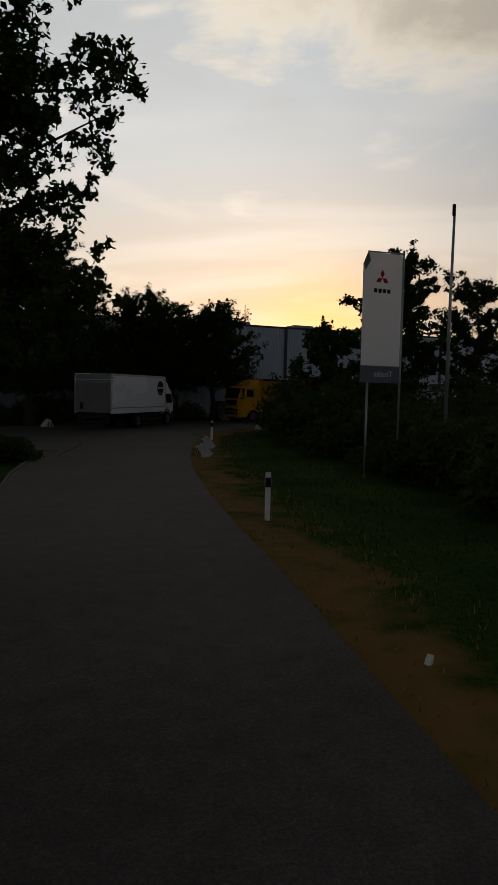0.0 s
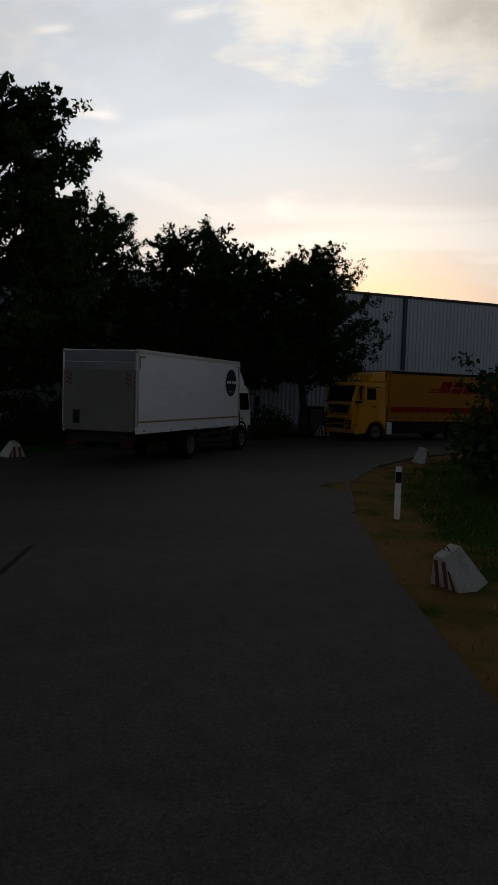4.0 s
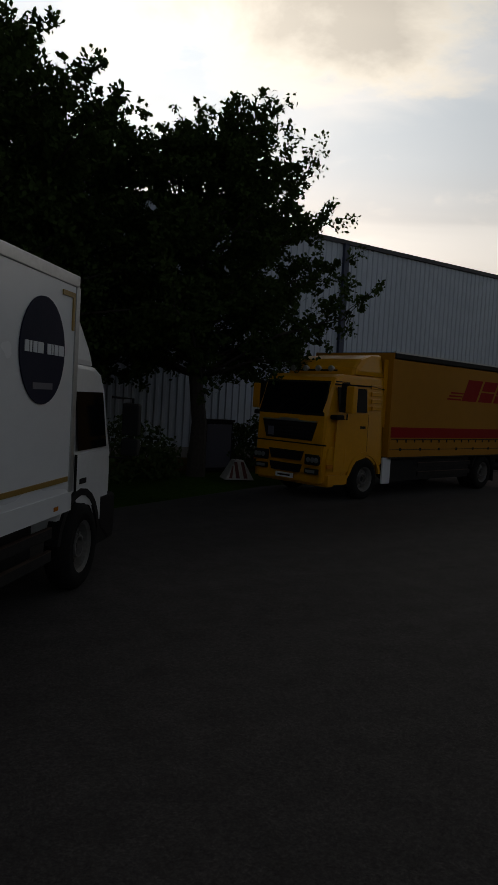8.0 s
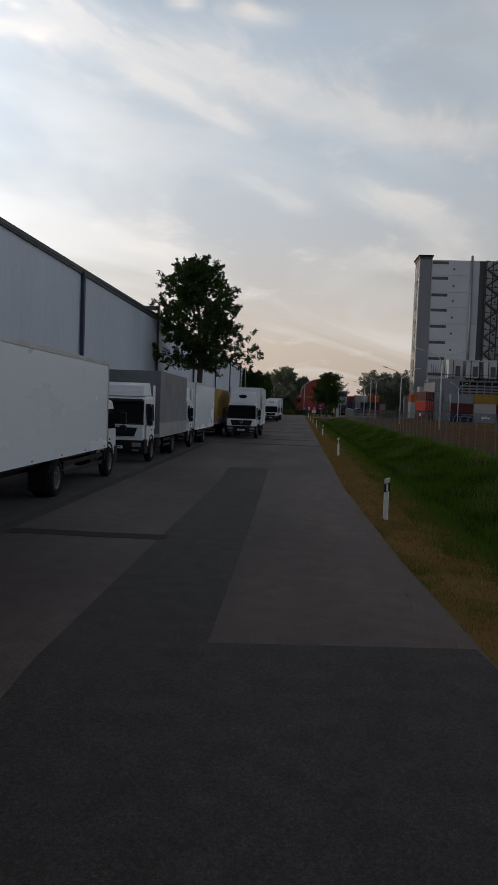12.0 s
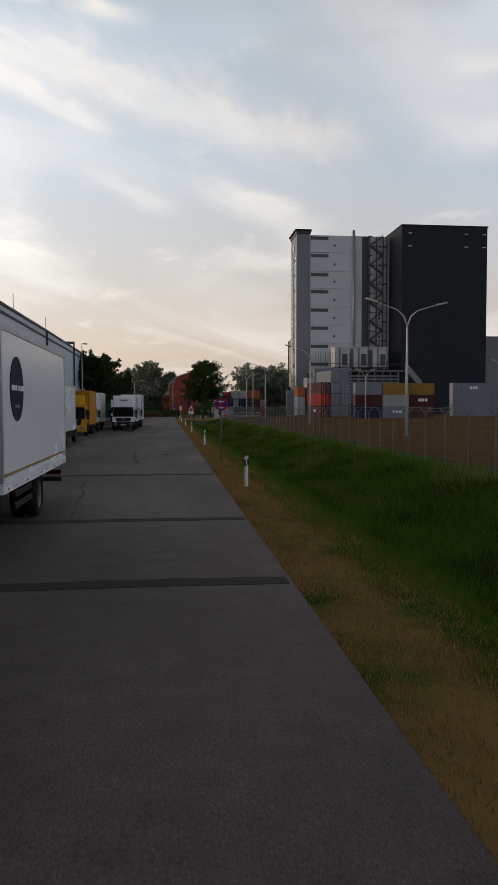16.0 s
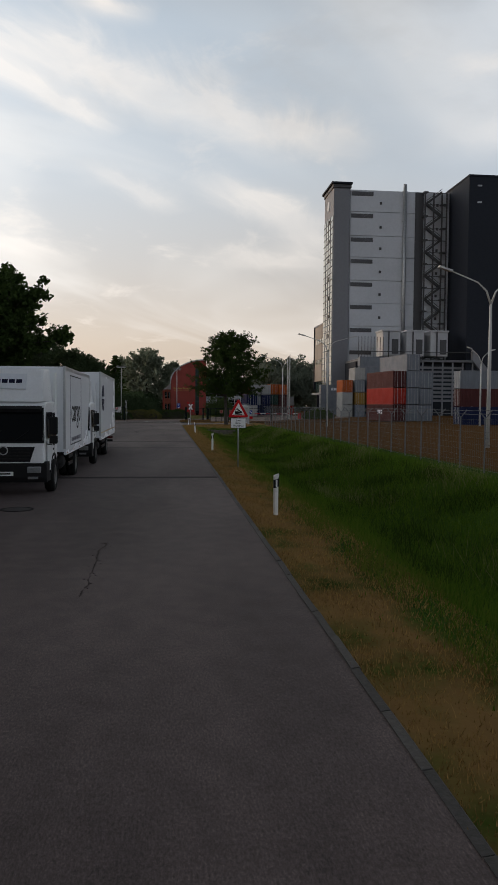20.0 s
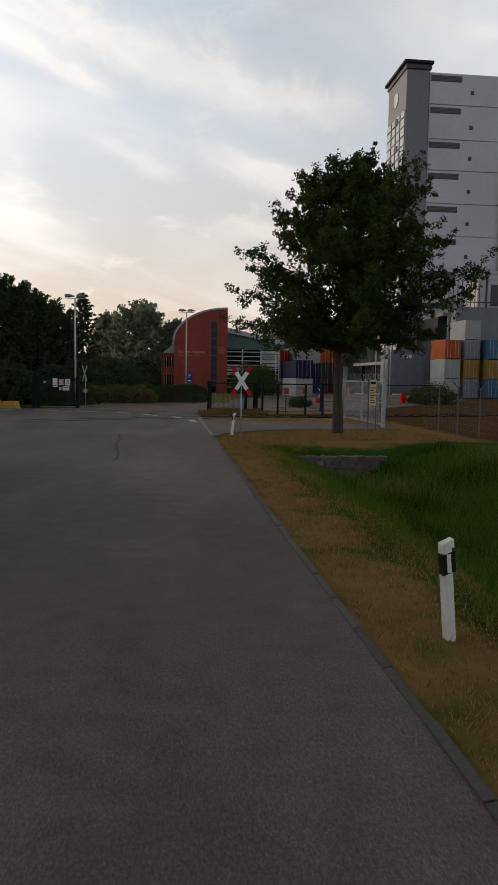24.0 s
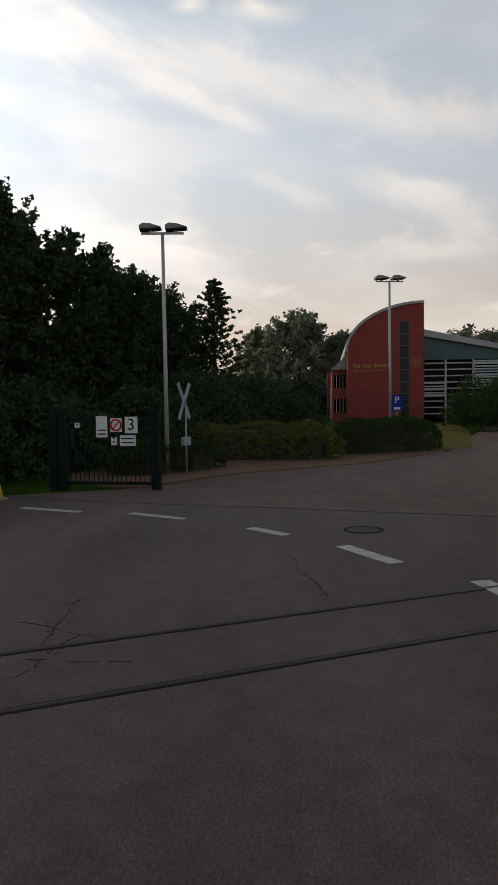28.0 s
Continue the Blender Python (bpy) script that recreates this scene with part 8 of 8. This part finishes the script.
# trees beside the first bend
tree(-1.8, 5.0, 13.8, 5.5, 3.0, 11, "large dark oak overhanging the road", low=0.95, boughs=210, twigs=18, per=74, size=0.068, trunk=0.34, group="roadside oaks", reach=0.9, clear=(4.5, 4.2), lobes=0.15)
tree(7.6, 41.6, 12.6, 4.9, 2.2, 12, "tall dark oak at the corner of the side road", low=0.9, boughs=96, twigs=16, per=60, size=0.085, trunk=0.3, group="roadside oaks", reach=1.0)
tree(0.5, 47.5, 12.5, 5.4, 1.8, 17, "dark oak behind the side road", low=0.9, boughs=72, per=44, size=0.14, trunk=0.28, group="roadside oaks", reach=1.1)
tree(12.6, 50.6, 10.8, 4.6, 2.8, 13, "dark oak in front of the hall wall", low=0.85, reach=1.1, boughs=64, twigs=15, per=54, size=0.08, trunk=0.22, group="oaks by the hall")
tree(21.3, 52.0, 9.7, 3.9, 2.8, 25, "dark oak crowding between two others by the hall", low=0.9, reach=1.2, boughs=60, twigs=15, per=46, size=0.085, trunk=0.2, group="oaks by the hall")
tree(18.2, 51.0, 10.2, 4.2, 3.0, 14, "dark oak with a dense uneven crown by the hall", low=0.85, reach=1.1, boughs=64, twigs=15, per=54, size=0.08, trunk=0.2, group="oaks by the hall")
tree(24.6, 50.5, 9.6, 4.4, 3.0, 15, "spreading oak whose crown hides the hall's column", low=0.95, cone=0.35, reach=1.15, boughs=80, twigs=16, per=60, size=0.068, trunk=0.22, group="oaks by the hall", top_lean=(0.3, 0))
tree(92.2, 52.15, 13.7, 5.0, 5.5, 16, "young oak rising between the parked trucks", boughs=66, twigs=15, per=56, size=0.085, trunk=0.24, top_lean=(2.8, 1.1), reach=1.0, low=0.95, cone=0.45)
tree(178.0, 54.6, 8.9, 4.5, 5.2, 18, "broad low tree at the hall's end", boughs=70, per=60, size=0.11, trunk=0.2, group="trees at the hall's end")
tree(186.5, 56.4, 9.0, 5.0, 2.6, 19, "dark tree beside the hall's end wall", boughs=66, per=60, size=0.11, trunk=0.2, group="trees at the hall's end")
tree(235.9, 37.2, 11.9, 4.95, 4.0, 20, "round-crowned tree beside the metal gate", boughs=120, twigs=20, per=64, size=0.062, trunk=0.205, lift=0.03, reach=1.0, low=0.9, top_lean=(0.2, -0.8), lobes=0.5)
# thicket inside the bend
tree(31.5, 33.0, 12.3, 3.7, 3.0, 21, "sunset-lit tree behind the banner", boughs=60, per=34, size=0.12, trunk=0.2, group="thicket trees")
tree(36.5, 31.0, 10.5, 3.4, 2.6, 22, "thin-leaved tree at the thicket's edge", boughs=44, per=26, size=0.12, trunk=0.18, group="thicket trees")
tree(24.5, 30.5, 6.6, 3.0, 1.2, 23, "dark small tree in the thicket", boughs=34, per=26, size=0.12, trunk=0.12, group="thicket trees")
tree(41, 25, 10.5, 4.0, 2.6, 24, "pale-leaved tree beyond the thicket", boughs=44, per=26, size=0.13, trunk=0.18, group="thicket trees")
for k, (x, y, rx, ry, h) in enumerate(((20.8, 28.3, 2.2, 2.2, 3.4), (23.0, 25.2, 2.8, 2.4, 3.6), (26.6, 27.4, 2.8, 2.6, 3.3), (18.6, 21.8, 2.4, 2.4, 2.3), (21.4, 18.6, 2.6, 2.6, 2.1), (17.2, 16.6, 2.4, 2.4, 1.7), (26.5, 20.0, 3.2, 3.0, 2.6), (30.5, 24.0, 3.4, 3.0, 3.3),
                                        (34.5, 27.5, 3.2, 3.0, 3.4), (22.5, 12.8, 3.4, 3.4, 2.0), (29.5, 14.5, 4, 4, 2.6), (16.2, 11.0, 2.4, 2.8, 1.8), (15.6, 5.5, 2.6, 3.0, 2.0), (37, 20, 4, 4, 3.0), (13.4, 2.6, 2.2, 2.4, 1.8), (12.6, -1.4, 2.4, 2.6, 1.8), (15.2, 8.4, 1.9, 2.2, 1.9), (18.4, 13.6, 2.2, 2.2, 2.2))):
    bush(x, y, rx, ry, h, 40 + k, "dark dense shrub in the thicket", clumps=46, per=115, size=0.12, group="thicket shrubs")
for k, (x, y, rx, ry, h) in enumerate(((0.4, 13.2, 1.6, 2.6, 0.9), (1.8, 17.6, 1.4, 1.8, 1.0), (2.9, 20.4, 1.4, 1.3, 0.8), (3.2, 18.0, 1.1, 1.7, 0.75), (4.6, 41.2, 2.0, 1.3, 2.2), (8.2, 44.6, 2.2, 1.6, 2.6), (11.5, 47.8, 2.0, 1.6, 2.4), (17.0, 50.4, 2.2, 1.5, 2.2), (21.8, 50.6, 2.0, 1.5, 1.8), (28.0, 52.5, 2.2, 1.4, 1.7), (-4, 43, 3, 2, 3))):
    bush(x, y, rx, ry, h, 70 + k, "low dark shrub beside the road", clumps=34, per=150, size=0.07, group="roadside shrubs", lift=-0.04)
# junction: wood on the far left, hedges, round bush
for k, (x, y, h, sp) in enumerate(((196, 60, 9, 4.5), (204, 62, 9.6, 4.5), (212, 63, 10.5, 4.6), (219, 65, 10.2, 4.4), (226, 66, 12.2, 4.8), (233, 72, 14, 5.2), (266, 66, 13.2, 4.6), (270, 62.5, 12.2, 4.0), (276, 61.8, 11.6, 3.8), (281, 61.5, 11.9, 3.9),
                                   (263, 74, 16.4, 5.2), (285, 60.5, 11.1, 3.7), (290, 61, 12.0, 3.9), (294, 59.5, 11.2, 3.5), (298, 58.8, 10.6, 3.2), (282, 67, 14.6, 4.6), (290, 70, 16.8, 4.8))):
    tree(x, y, h, sp, 1.6, 100 + k, "dense dark woodland tree behind the junction", mat=WOOD_LEAF, boughs=46, twigs=13, per=28, size=0.15, trunk=0.2, reach=1.2, group="woodland edge", low=0.8)
conifer(301.0, 56.2, 13.4, 7, "dark pine rising above the shrubs")
for k, (x, y, rx, ry, h) in enumerate(((272.5, 55.0, 3.0, 2.6, 3.6), (278.0, 53.5, 3.6, 3.0, 5.0), (284, 52.5, 3.8, 3.0, 5.2), (290, 51.0, 3.6, 3.0, 4.4), (296, 50, 3.4, 3.0, 3.6), (267.5, 58.5, 3.2, 3.0, 4.0), (262.5, 60, 2.6, 3, 3.4), (261, 66, 2.6, 3.4, 3.8))):
    bush(x, y, rx, ry, h, 130 + k, "tall grey-green shrub behind the hedges", mat=WOOD_LEAF, clumps=60, per=130, size=0.13, group="shrubs behind the hedges", lift=0)
bush(300.5, 33.6, 3.4, 3.4, 4.6, 150, "large round green bush on the lawn", clumps=80, per=200, size=0.10, lift=0)
bush(287, 13.5, 4.5, 2.5, 2.2, 151, "dark shrub behind the wire fence", clumps=60, per=120, size=0.10, group="yard shrubs", lift=0)
bush(281, 16.5, 3.2, 2.0, 1.7, 152, "low dark shrub behind the wire fence", clumps=46, per=120, size=0.10, group="yard shrubs", lift=0)
bush(268, 33.2, 2.6, 1.0, 0.8, 153, "low clipped shrub beside the yard road", clumps=40, per=110, size=0.07, group="yard shrubs", lift=0)
hedge(264.2, 54.6, 268.3, 51.2, 2.3, 1.25, 160, "low rounded clipped hedge beside the drive", BUSH_LEAF)
hedge(272.6, 54.4, 271.9, 46.0, 2.8, 1.72, 161, "long clipped hedge with yellowish tips")
hedge(274.5, 46.6, 278.2, 40.9, 2.7, 1.8, 162, "dark clipped hedge at the drive's corner", BUSH_LEAF)
slab("lawn", [(276.9, 40.9), (278.8, 38.9), (300, 35.0), (318, 33.0), (324, 44.0), (300, 46.5), (281, 46)], 0.022, 0.08, LAWN_DRY, "dry yellowish lawn before the office", "lawn")
slab("earth_strip", [(250.2, 42.8), (253.1, 42.95), (256.9, 41.7), (257.9, 38.8), (251.8, 38.3)], 0.012, 0.08, SOIL, "bare brown earth under the weeds", "earth")
slab("mulch_bed", [(261.0, 53.8), (260.8, 52.7), (264.9, 50.2), (269.1, 45.3), (276, 40.8), (281, 41.5), (275, 52), (264, 57)], 0.02, 0.08, BARK_MULCH, "strip of brown bark mulch under the hedges", "mulch")
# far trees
# poplars: their paleness is distance haze put into the leaf colour
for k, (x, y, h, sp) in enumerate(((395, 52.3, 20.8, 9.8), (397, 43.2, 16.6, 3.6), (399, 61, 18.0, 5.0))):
    tree(x, y, h, sp, 4.0, 170 + k, "tall poplar far behind the office, haze painted into its leaf colour", HAZED_LEAF, boughs=100, twigs=13, per=20, size=0.33, trunk=0.35, reach=1.9, low=0.85, group="far poplars")


def far_wood(x0, y0, x1, y1, h, seed, mat):
    rng = np.random.default_rng(seed)
    n = int(math.hypot(x1 - x0, y1 - y0) / 0.7)
    u = rng.random(n * 5)
    wave = 0.88 + 0.12 * np.sin(u * 37 + seed) * np.sin(u * 91)
    z = h * wave * rng.random(n * 5) ** 0.7
    c = np.stack([x0 + (x1 - x0) * u + rng.normal(size=n * 5) * 3, y0 + (y1 - y0) * u + rng.normal(size=n * 5) * 3, z], 1)
    ob = new("far_wood", leaf_mesh("far_wood", leaf_cloud(c, np.full(n * 5, 2.2), 46, 0.60, seed), mat))
    tagged(ob, "distant belt of hazy green trees", "wood", kind="stuff")


# the three farthest belts carry the air's haze in their leaf colour
far_wood(470, 4, 560, -60, 27, 1, FAR_HAZED_LEAF)
far_wood(440, 8, 520, -40, 20, 8, FAR_HAZED_LEAF)
far_wood(560, -60, 620, -220, 28, 2, FAR_HAZED_LEAF)
far_wood(330, 66, 420, 50, 6, 3, WOOD_LEAF)
far_wood(190, 100, 330, 110, 14, 4, WOOD_LEAF)
far_wood(256, 78, 335, 68, 9, 5, WOOD_LEAF)
far_wood(192, 66, 240, 76, 9, 6, WOOD_LEAF)


# grass blades on the verges
def blades(name, px, py, tall, mat, seed, label, wide=0.012):
    rng = np.random.default_rng(seed)
    n = len(px)
    pz = ground_height(px, py) - 0.01
    a = rng.random(n) * 2 * np.pi
    h = tall * (0.5 + rng.random(n))
    lean = rng.normal(size=(n, 2)) * h[:, None] * 0.35
    w = wide * (0.7 + 0.6 * rng.random(n))
    base = np.stack([px, py, pz], 1)
    side = np.stack([np.cos(a) * w, np.sin(a) * w, 0 * a], 1)
    tip = base + np.stack([lean[:, 0], lean[:, 1], h], 1)
    v = np.stack([base - side, base + side, tip], 1).reshape(-1, 3)
    me = bpy.data.meshes.new(name)
    me.vertices.add(3 * n)
    me.vertices.foreach_set("co", v.astype(np.float32).ravel())
    me.loops.add(3 * n)
    me.loops.foreach_set("vertex_index", np.arange(3 * n, dtype=np.int32))
    me.polygons.add(n)
    me.polygons.foreach_set("loop_start", np.arange(0, 3 * n, 3, dtype=np.int32))
    me.update(calc_edges=True)
    me.materials.append(mat)
    tagged(new(name, me), label, "grass", kind="stuff")


rng = np.random.default_rng(3)
px, py = 48 + rng.random(280000) * 182, 33.0 + rng.random(280000) * 9.2
keep = rng.random(len(px)) < np.clip((42.0 - py) / 1.6, 0.04, 1)
patchy = 0.6 + 0.5 * np.sin(px * 0.7 + 2 * np.sin(py * 1.1)) * np.sin(py * 1.7 + np.sin(px * 0.37))
blades("grass", px[keep], py[keep], (0.07 + 0.17 * smooth(42.2 - py, 0.8, 2.5) * (0.5 + 0.7 * patchy))[keep], GRASS_GREEN, 1, "rough green grass on verge and ditch", 0.011)
px, py = 44 + rng.random(420000) * 189, 42.95 - rng.random(420000) ** 1.1 * 2.5
keep = rng.random(len(px)) < 0.35 + 0.65 * np.clip(np.sin(px * 1.9 + 2.2 * np.sin(py * 2.3)) * np.sin(py * 3.1 + px * 0.6) + 0.5, 0, 1)
px, py = px[keep], py[keep]
blades("dry_grass", px, py, 0.03 + 0.04 * rng.random(len(px)), GRASS_DRY, 2, "short dry straw-coloured grass along the road", 0.006)
px, py = 50 + rng.random(120000) * 181, 34.0 + rng.random(120000) * 6.0
keep = np.sin(px * 0.9 + 1.7 * np.sin(py * 0.8)) * np.sin(py * 1.3 + 0.8 * np.sin(px * 0.5)) + 0.25 * rng.normal(size=len(px)) > 0.25
blades("ditch_weeds", px[keep], py[keep], 0.16 + 0.26 * rng.random(int(keep.sum())), GRASS_DARK, 8, "dark taller weeds in patches along the ditch", 0.012)
px, py = 50 + rng.random(110000) * 182, 39.4 + rng.random(110000) * 2.3
keep = np.sin(px * 1.3 + 2.0 * np.sin(py * 1.5)) + 0.6 * rng.normal(size=len(px)) > 0.1
blades("olive_grass", px[keep], py[keep], 0.08 + 0.10 * rng.random(int(keep.sum())), GRASS_OLIVE, 9, "yellowish green grass at the top of the bank", 0.010)
px, py = 50 + rng.random(60000) * 181, 33.2 + rng.random(60000) * 5.2
keep = np.sin(px * 0.43 + 1.3 * np.sin(py * 0.9)) * np.sin(py * 0.8 + 1.1 * np.sin(px * 0.21)) + 0.3 * rng.normal(size=len(px)) > 0.45
blades("seed_grass", px[keep], py[keep], 0.30 + 0.25 * rng.random(int(keep.sum())), GRASS_PALE, 10, "pale flowering grass stalks along the ditch", 0.009)
edge = np.array(curve_points(RIGHT_EDGE[1:16], 0.02))
off = rng.random(len(edge)) ** 1.2
d = 0.03 + off * 2.2
blades("dry_grass", edge[:, 0] + np.sin(edge[:, 2]) * d, edge[:, 1] - np.cos(edge[:, 2]) * d, 0.06 + 0.04 * off, GRASS_DRY, 3, "dry grass edging the inner bend", 0.012)
edge = np.repeat(edge, 8, 0)
d = 1.2 + rng.random(len(edge)) * 7
blades("grass", edge[:, 0] + np.sin(edge[:, 2]) * d, edge[:, 1] - np.cos(edge[:, 2]) * d, 0.05 + 0.07 * rng.random(len(edge)), GRASS_DARK, 4, "dark green grass inside the bend", 0.010)
px, py = 225.5 + rng.random(150000) * 14.5, 33 + rng.random(150000) * 9.6
keep = (py < 42.6 - np.maximum(0, px - 235) * 1.1) & (px < 239.2) & (rng.random(len(px)) < np.clip((px - 226) / 9, 0, 1) * (0.35 + 0.65 * (np.sin(px * 2.1 + 2 * np.sin(py * 1.7)) * np.sin(py * 2.3) > -0.2))) & ((px > 233) | (py > 39.5))
blades("dry_grass", px[keep], py[keep], 0.04 + 0.05 * rng.random(int(keep.sum())), GRASS_DRY, 5, "dry trodden grass under the gate tree", 0.008)
px, py = 250.1 + rng.random(26000) * 7.8, 38.2 + rng.random(26000) * 4.8
keep = (px > 250.4 + (42.5 - py) * 0.40) & (py < 43.0 - np.maximum(0, px - 253.1) * 0.34) & (rng.random(len(px)) < 0.35 + 0.65 * (np.sin(px * 2.7 + py) * np.sin(py * 2.1 - px) > -0.25))
blades("dry_weeds", px[keep], py[keep], 0.10 + 0.26 * rng.random(int(keep.sum())) ** 1.6, GRASS_RED, 6, "tall reddish dry weeds before the dark gate", 0.010)
keep = keep & (rng.random(len(px)) < 0.06)
blades("weeds", px[keep], py[keep], 0.16 + 0.22 * rng.random(int(keep.sum())), GRASS_OLIVE, 11, "green weeds among the dry ones", 0.014)
px, py = 244.8 + rng.random(40000) * 4.2, 33 + rng.random(40000) * 9.3
keep = (px > 245.8 + (py - 40.45) * 1.08 * (py > 40.2) - 0.9 * (py <= 40.2)) & (px < 248.9 + (41.6 - py) * 0.33) & (rng.random(len(px)) < 0.4 + 0.6 * (np.sin(px * 3.1 + 1.4 * py) * np.sin(py * 2.6) > -0.1))
blades("dry_grass", px[keep], py[keep], 0.03 + 0.05 * rng.random(int(keep.sum())), STRAW, 7, "strip of straw between drive and rails", 0.008)

# ---- kerb stones, culvert stones ----
kerb = thing("kerb", pose(0, 0, 0), "pale worn concrete kerb stones along the verge", "kerb", kind="structure")
stone = bmesh.new()
prism(stone, [(-0.05, -0.12), (0.05, -0.12), (0.05, 0.035), (0.03, 0.055), (-0.05, 0.045)], 0.0, 0.985, "y")
bmesh.ops.rotate(stone, verts=stone.verts, cent=(0, 0, 0), matrix=Matrix.Rotation(radians(-90), 3, "Z"))
KERB = finish("kerb_stone", stone, KERB_GREY)
random.seed(8)
for x, y, a in curve_points([(112, 42.93), (183, 42.98), (217, 43.1), (233.6, 43.08), (235.6, 42.48), (237.6, 40.48), (238.8, 38.0)], 1.0):
    k = part("kerb_stone", KERB, None, kerb)
    k.matrix_basis = Matrix.Translation((x, y, random.uniform(-0.040, -0.026))) @ Matrix.Rotation(a + random.uniform(-0.012, 0.012), 4, "Z")
bend = thing("kerb_bend", pose(0, 0, 0), "mossy kerb stones round the inner bend", "kerb", kind="structure")
for x, y, a in curve_points(RIGHT_EDGE[9:17], 1.0):
    k = part("kerb_stone", KERB, None, bend)
    k.matrix_basis = Matrix.Translation((x, y, random.uniform(-0.03, -0.01))) @ Matrix.Rotation(a, 4, "Z")
left = thing("kerb_left", pose(0, 0, 0), "low kerb round the planted corner", "kerb", kind="structure")
for x, y, a in curve_points(WEST[1:9], 1.0):
    k = part("kerb_stone", KERB, None, left)
    k.matrix_basis = Matrix.Translation((x, y, -0.015)) @ Matrix.Rotation(a, 4, "Z")

culvert = thing("culvert_wall", pose(230.85, 38.2, 0), "rough natural-stone headwall at the ditch's end", "stone wall", kind="structure")
random.seed(9)
shapes = []
for n in range(5):
    bm = bmesh.new()
    box(bm, -0.13, 0.13, -0.145, 0.145, -0.085, 0.085, 0.03)
    for v in bm.verts:
        v.co += Vector((random.uniform(-0.025, 0.025), random.uniform(-0.02, 0.02), random.uniform(-0.016, 0.016)))
    shapes.append(finish("stone", bm, STONE))
for row in range(5):
    half = 1.75 * math.sqrt((row + 1.0) / 5)
    n = int(half * 2 / 0.29)
    for k in range(n):
        y = -half + (k + 0.5) * 2 * half / n + (0.13 if row % 2 else 0)
        s = part("stone", shapes[random.randrange(5)], None, culvert)
        s.matrix_basis = pose(-0.35 + 0.06 * row + random.uniform(-0.05, 0.05), y, -1.27 + 0.172 * row + random.uniform(-0.02, 0.02), random.uniform(-8, 8), random.uniform(-12, -2), random.uniform(-6, 6))
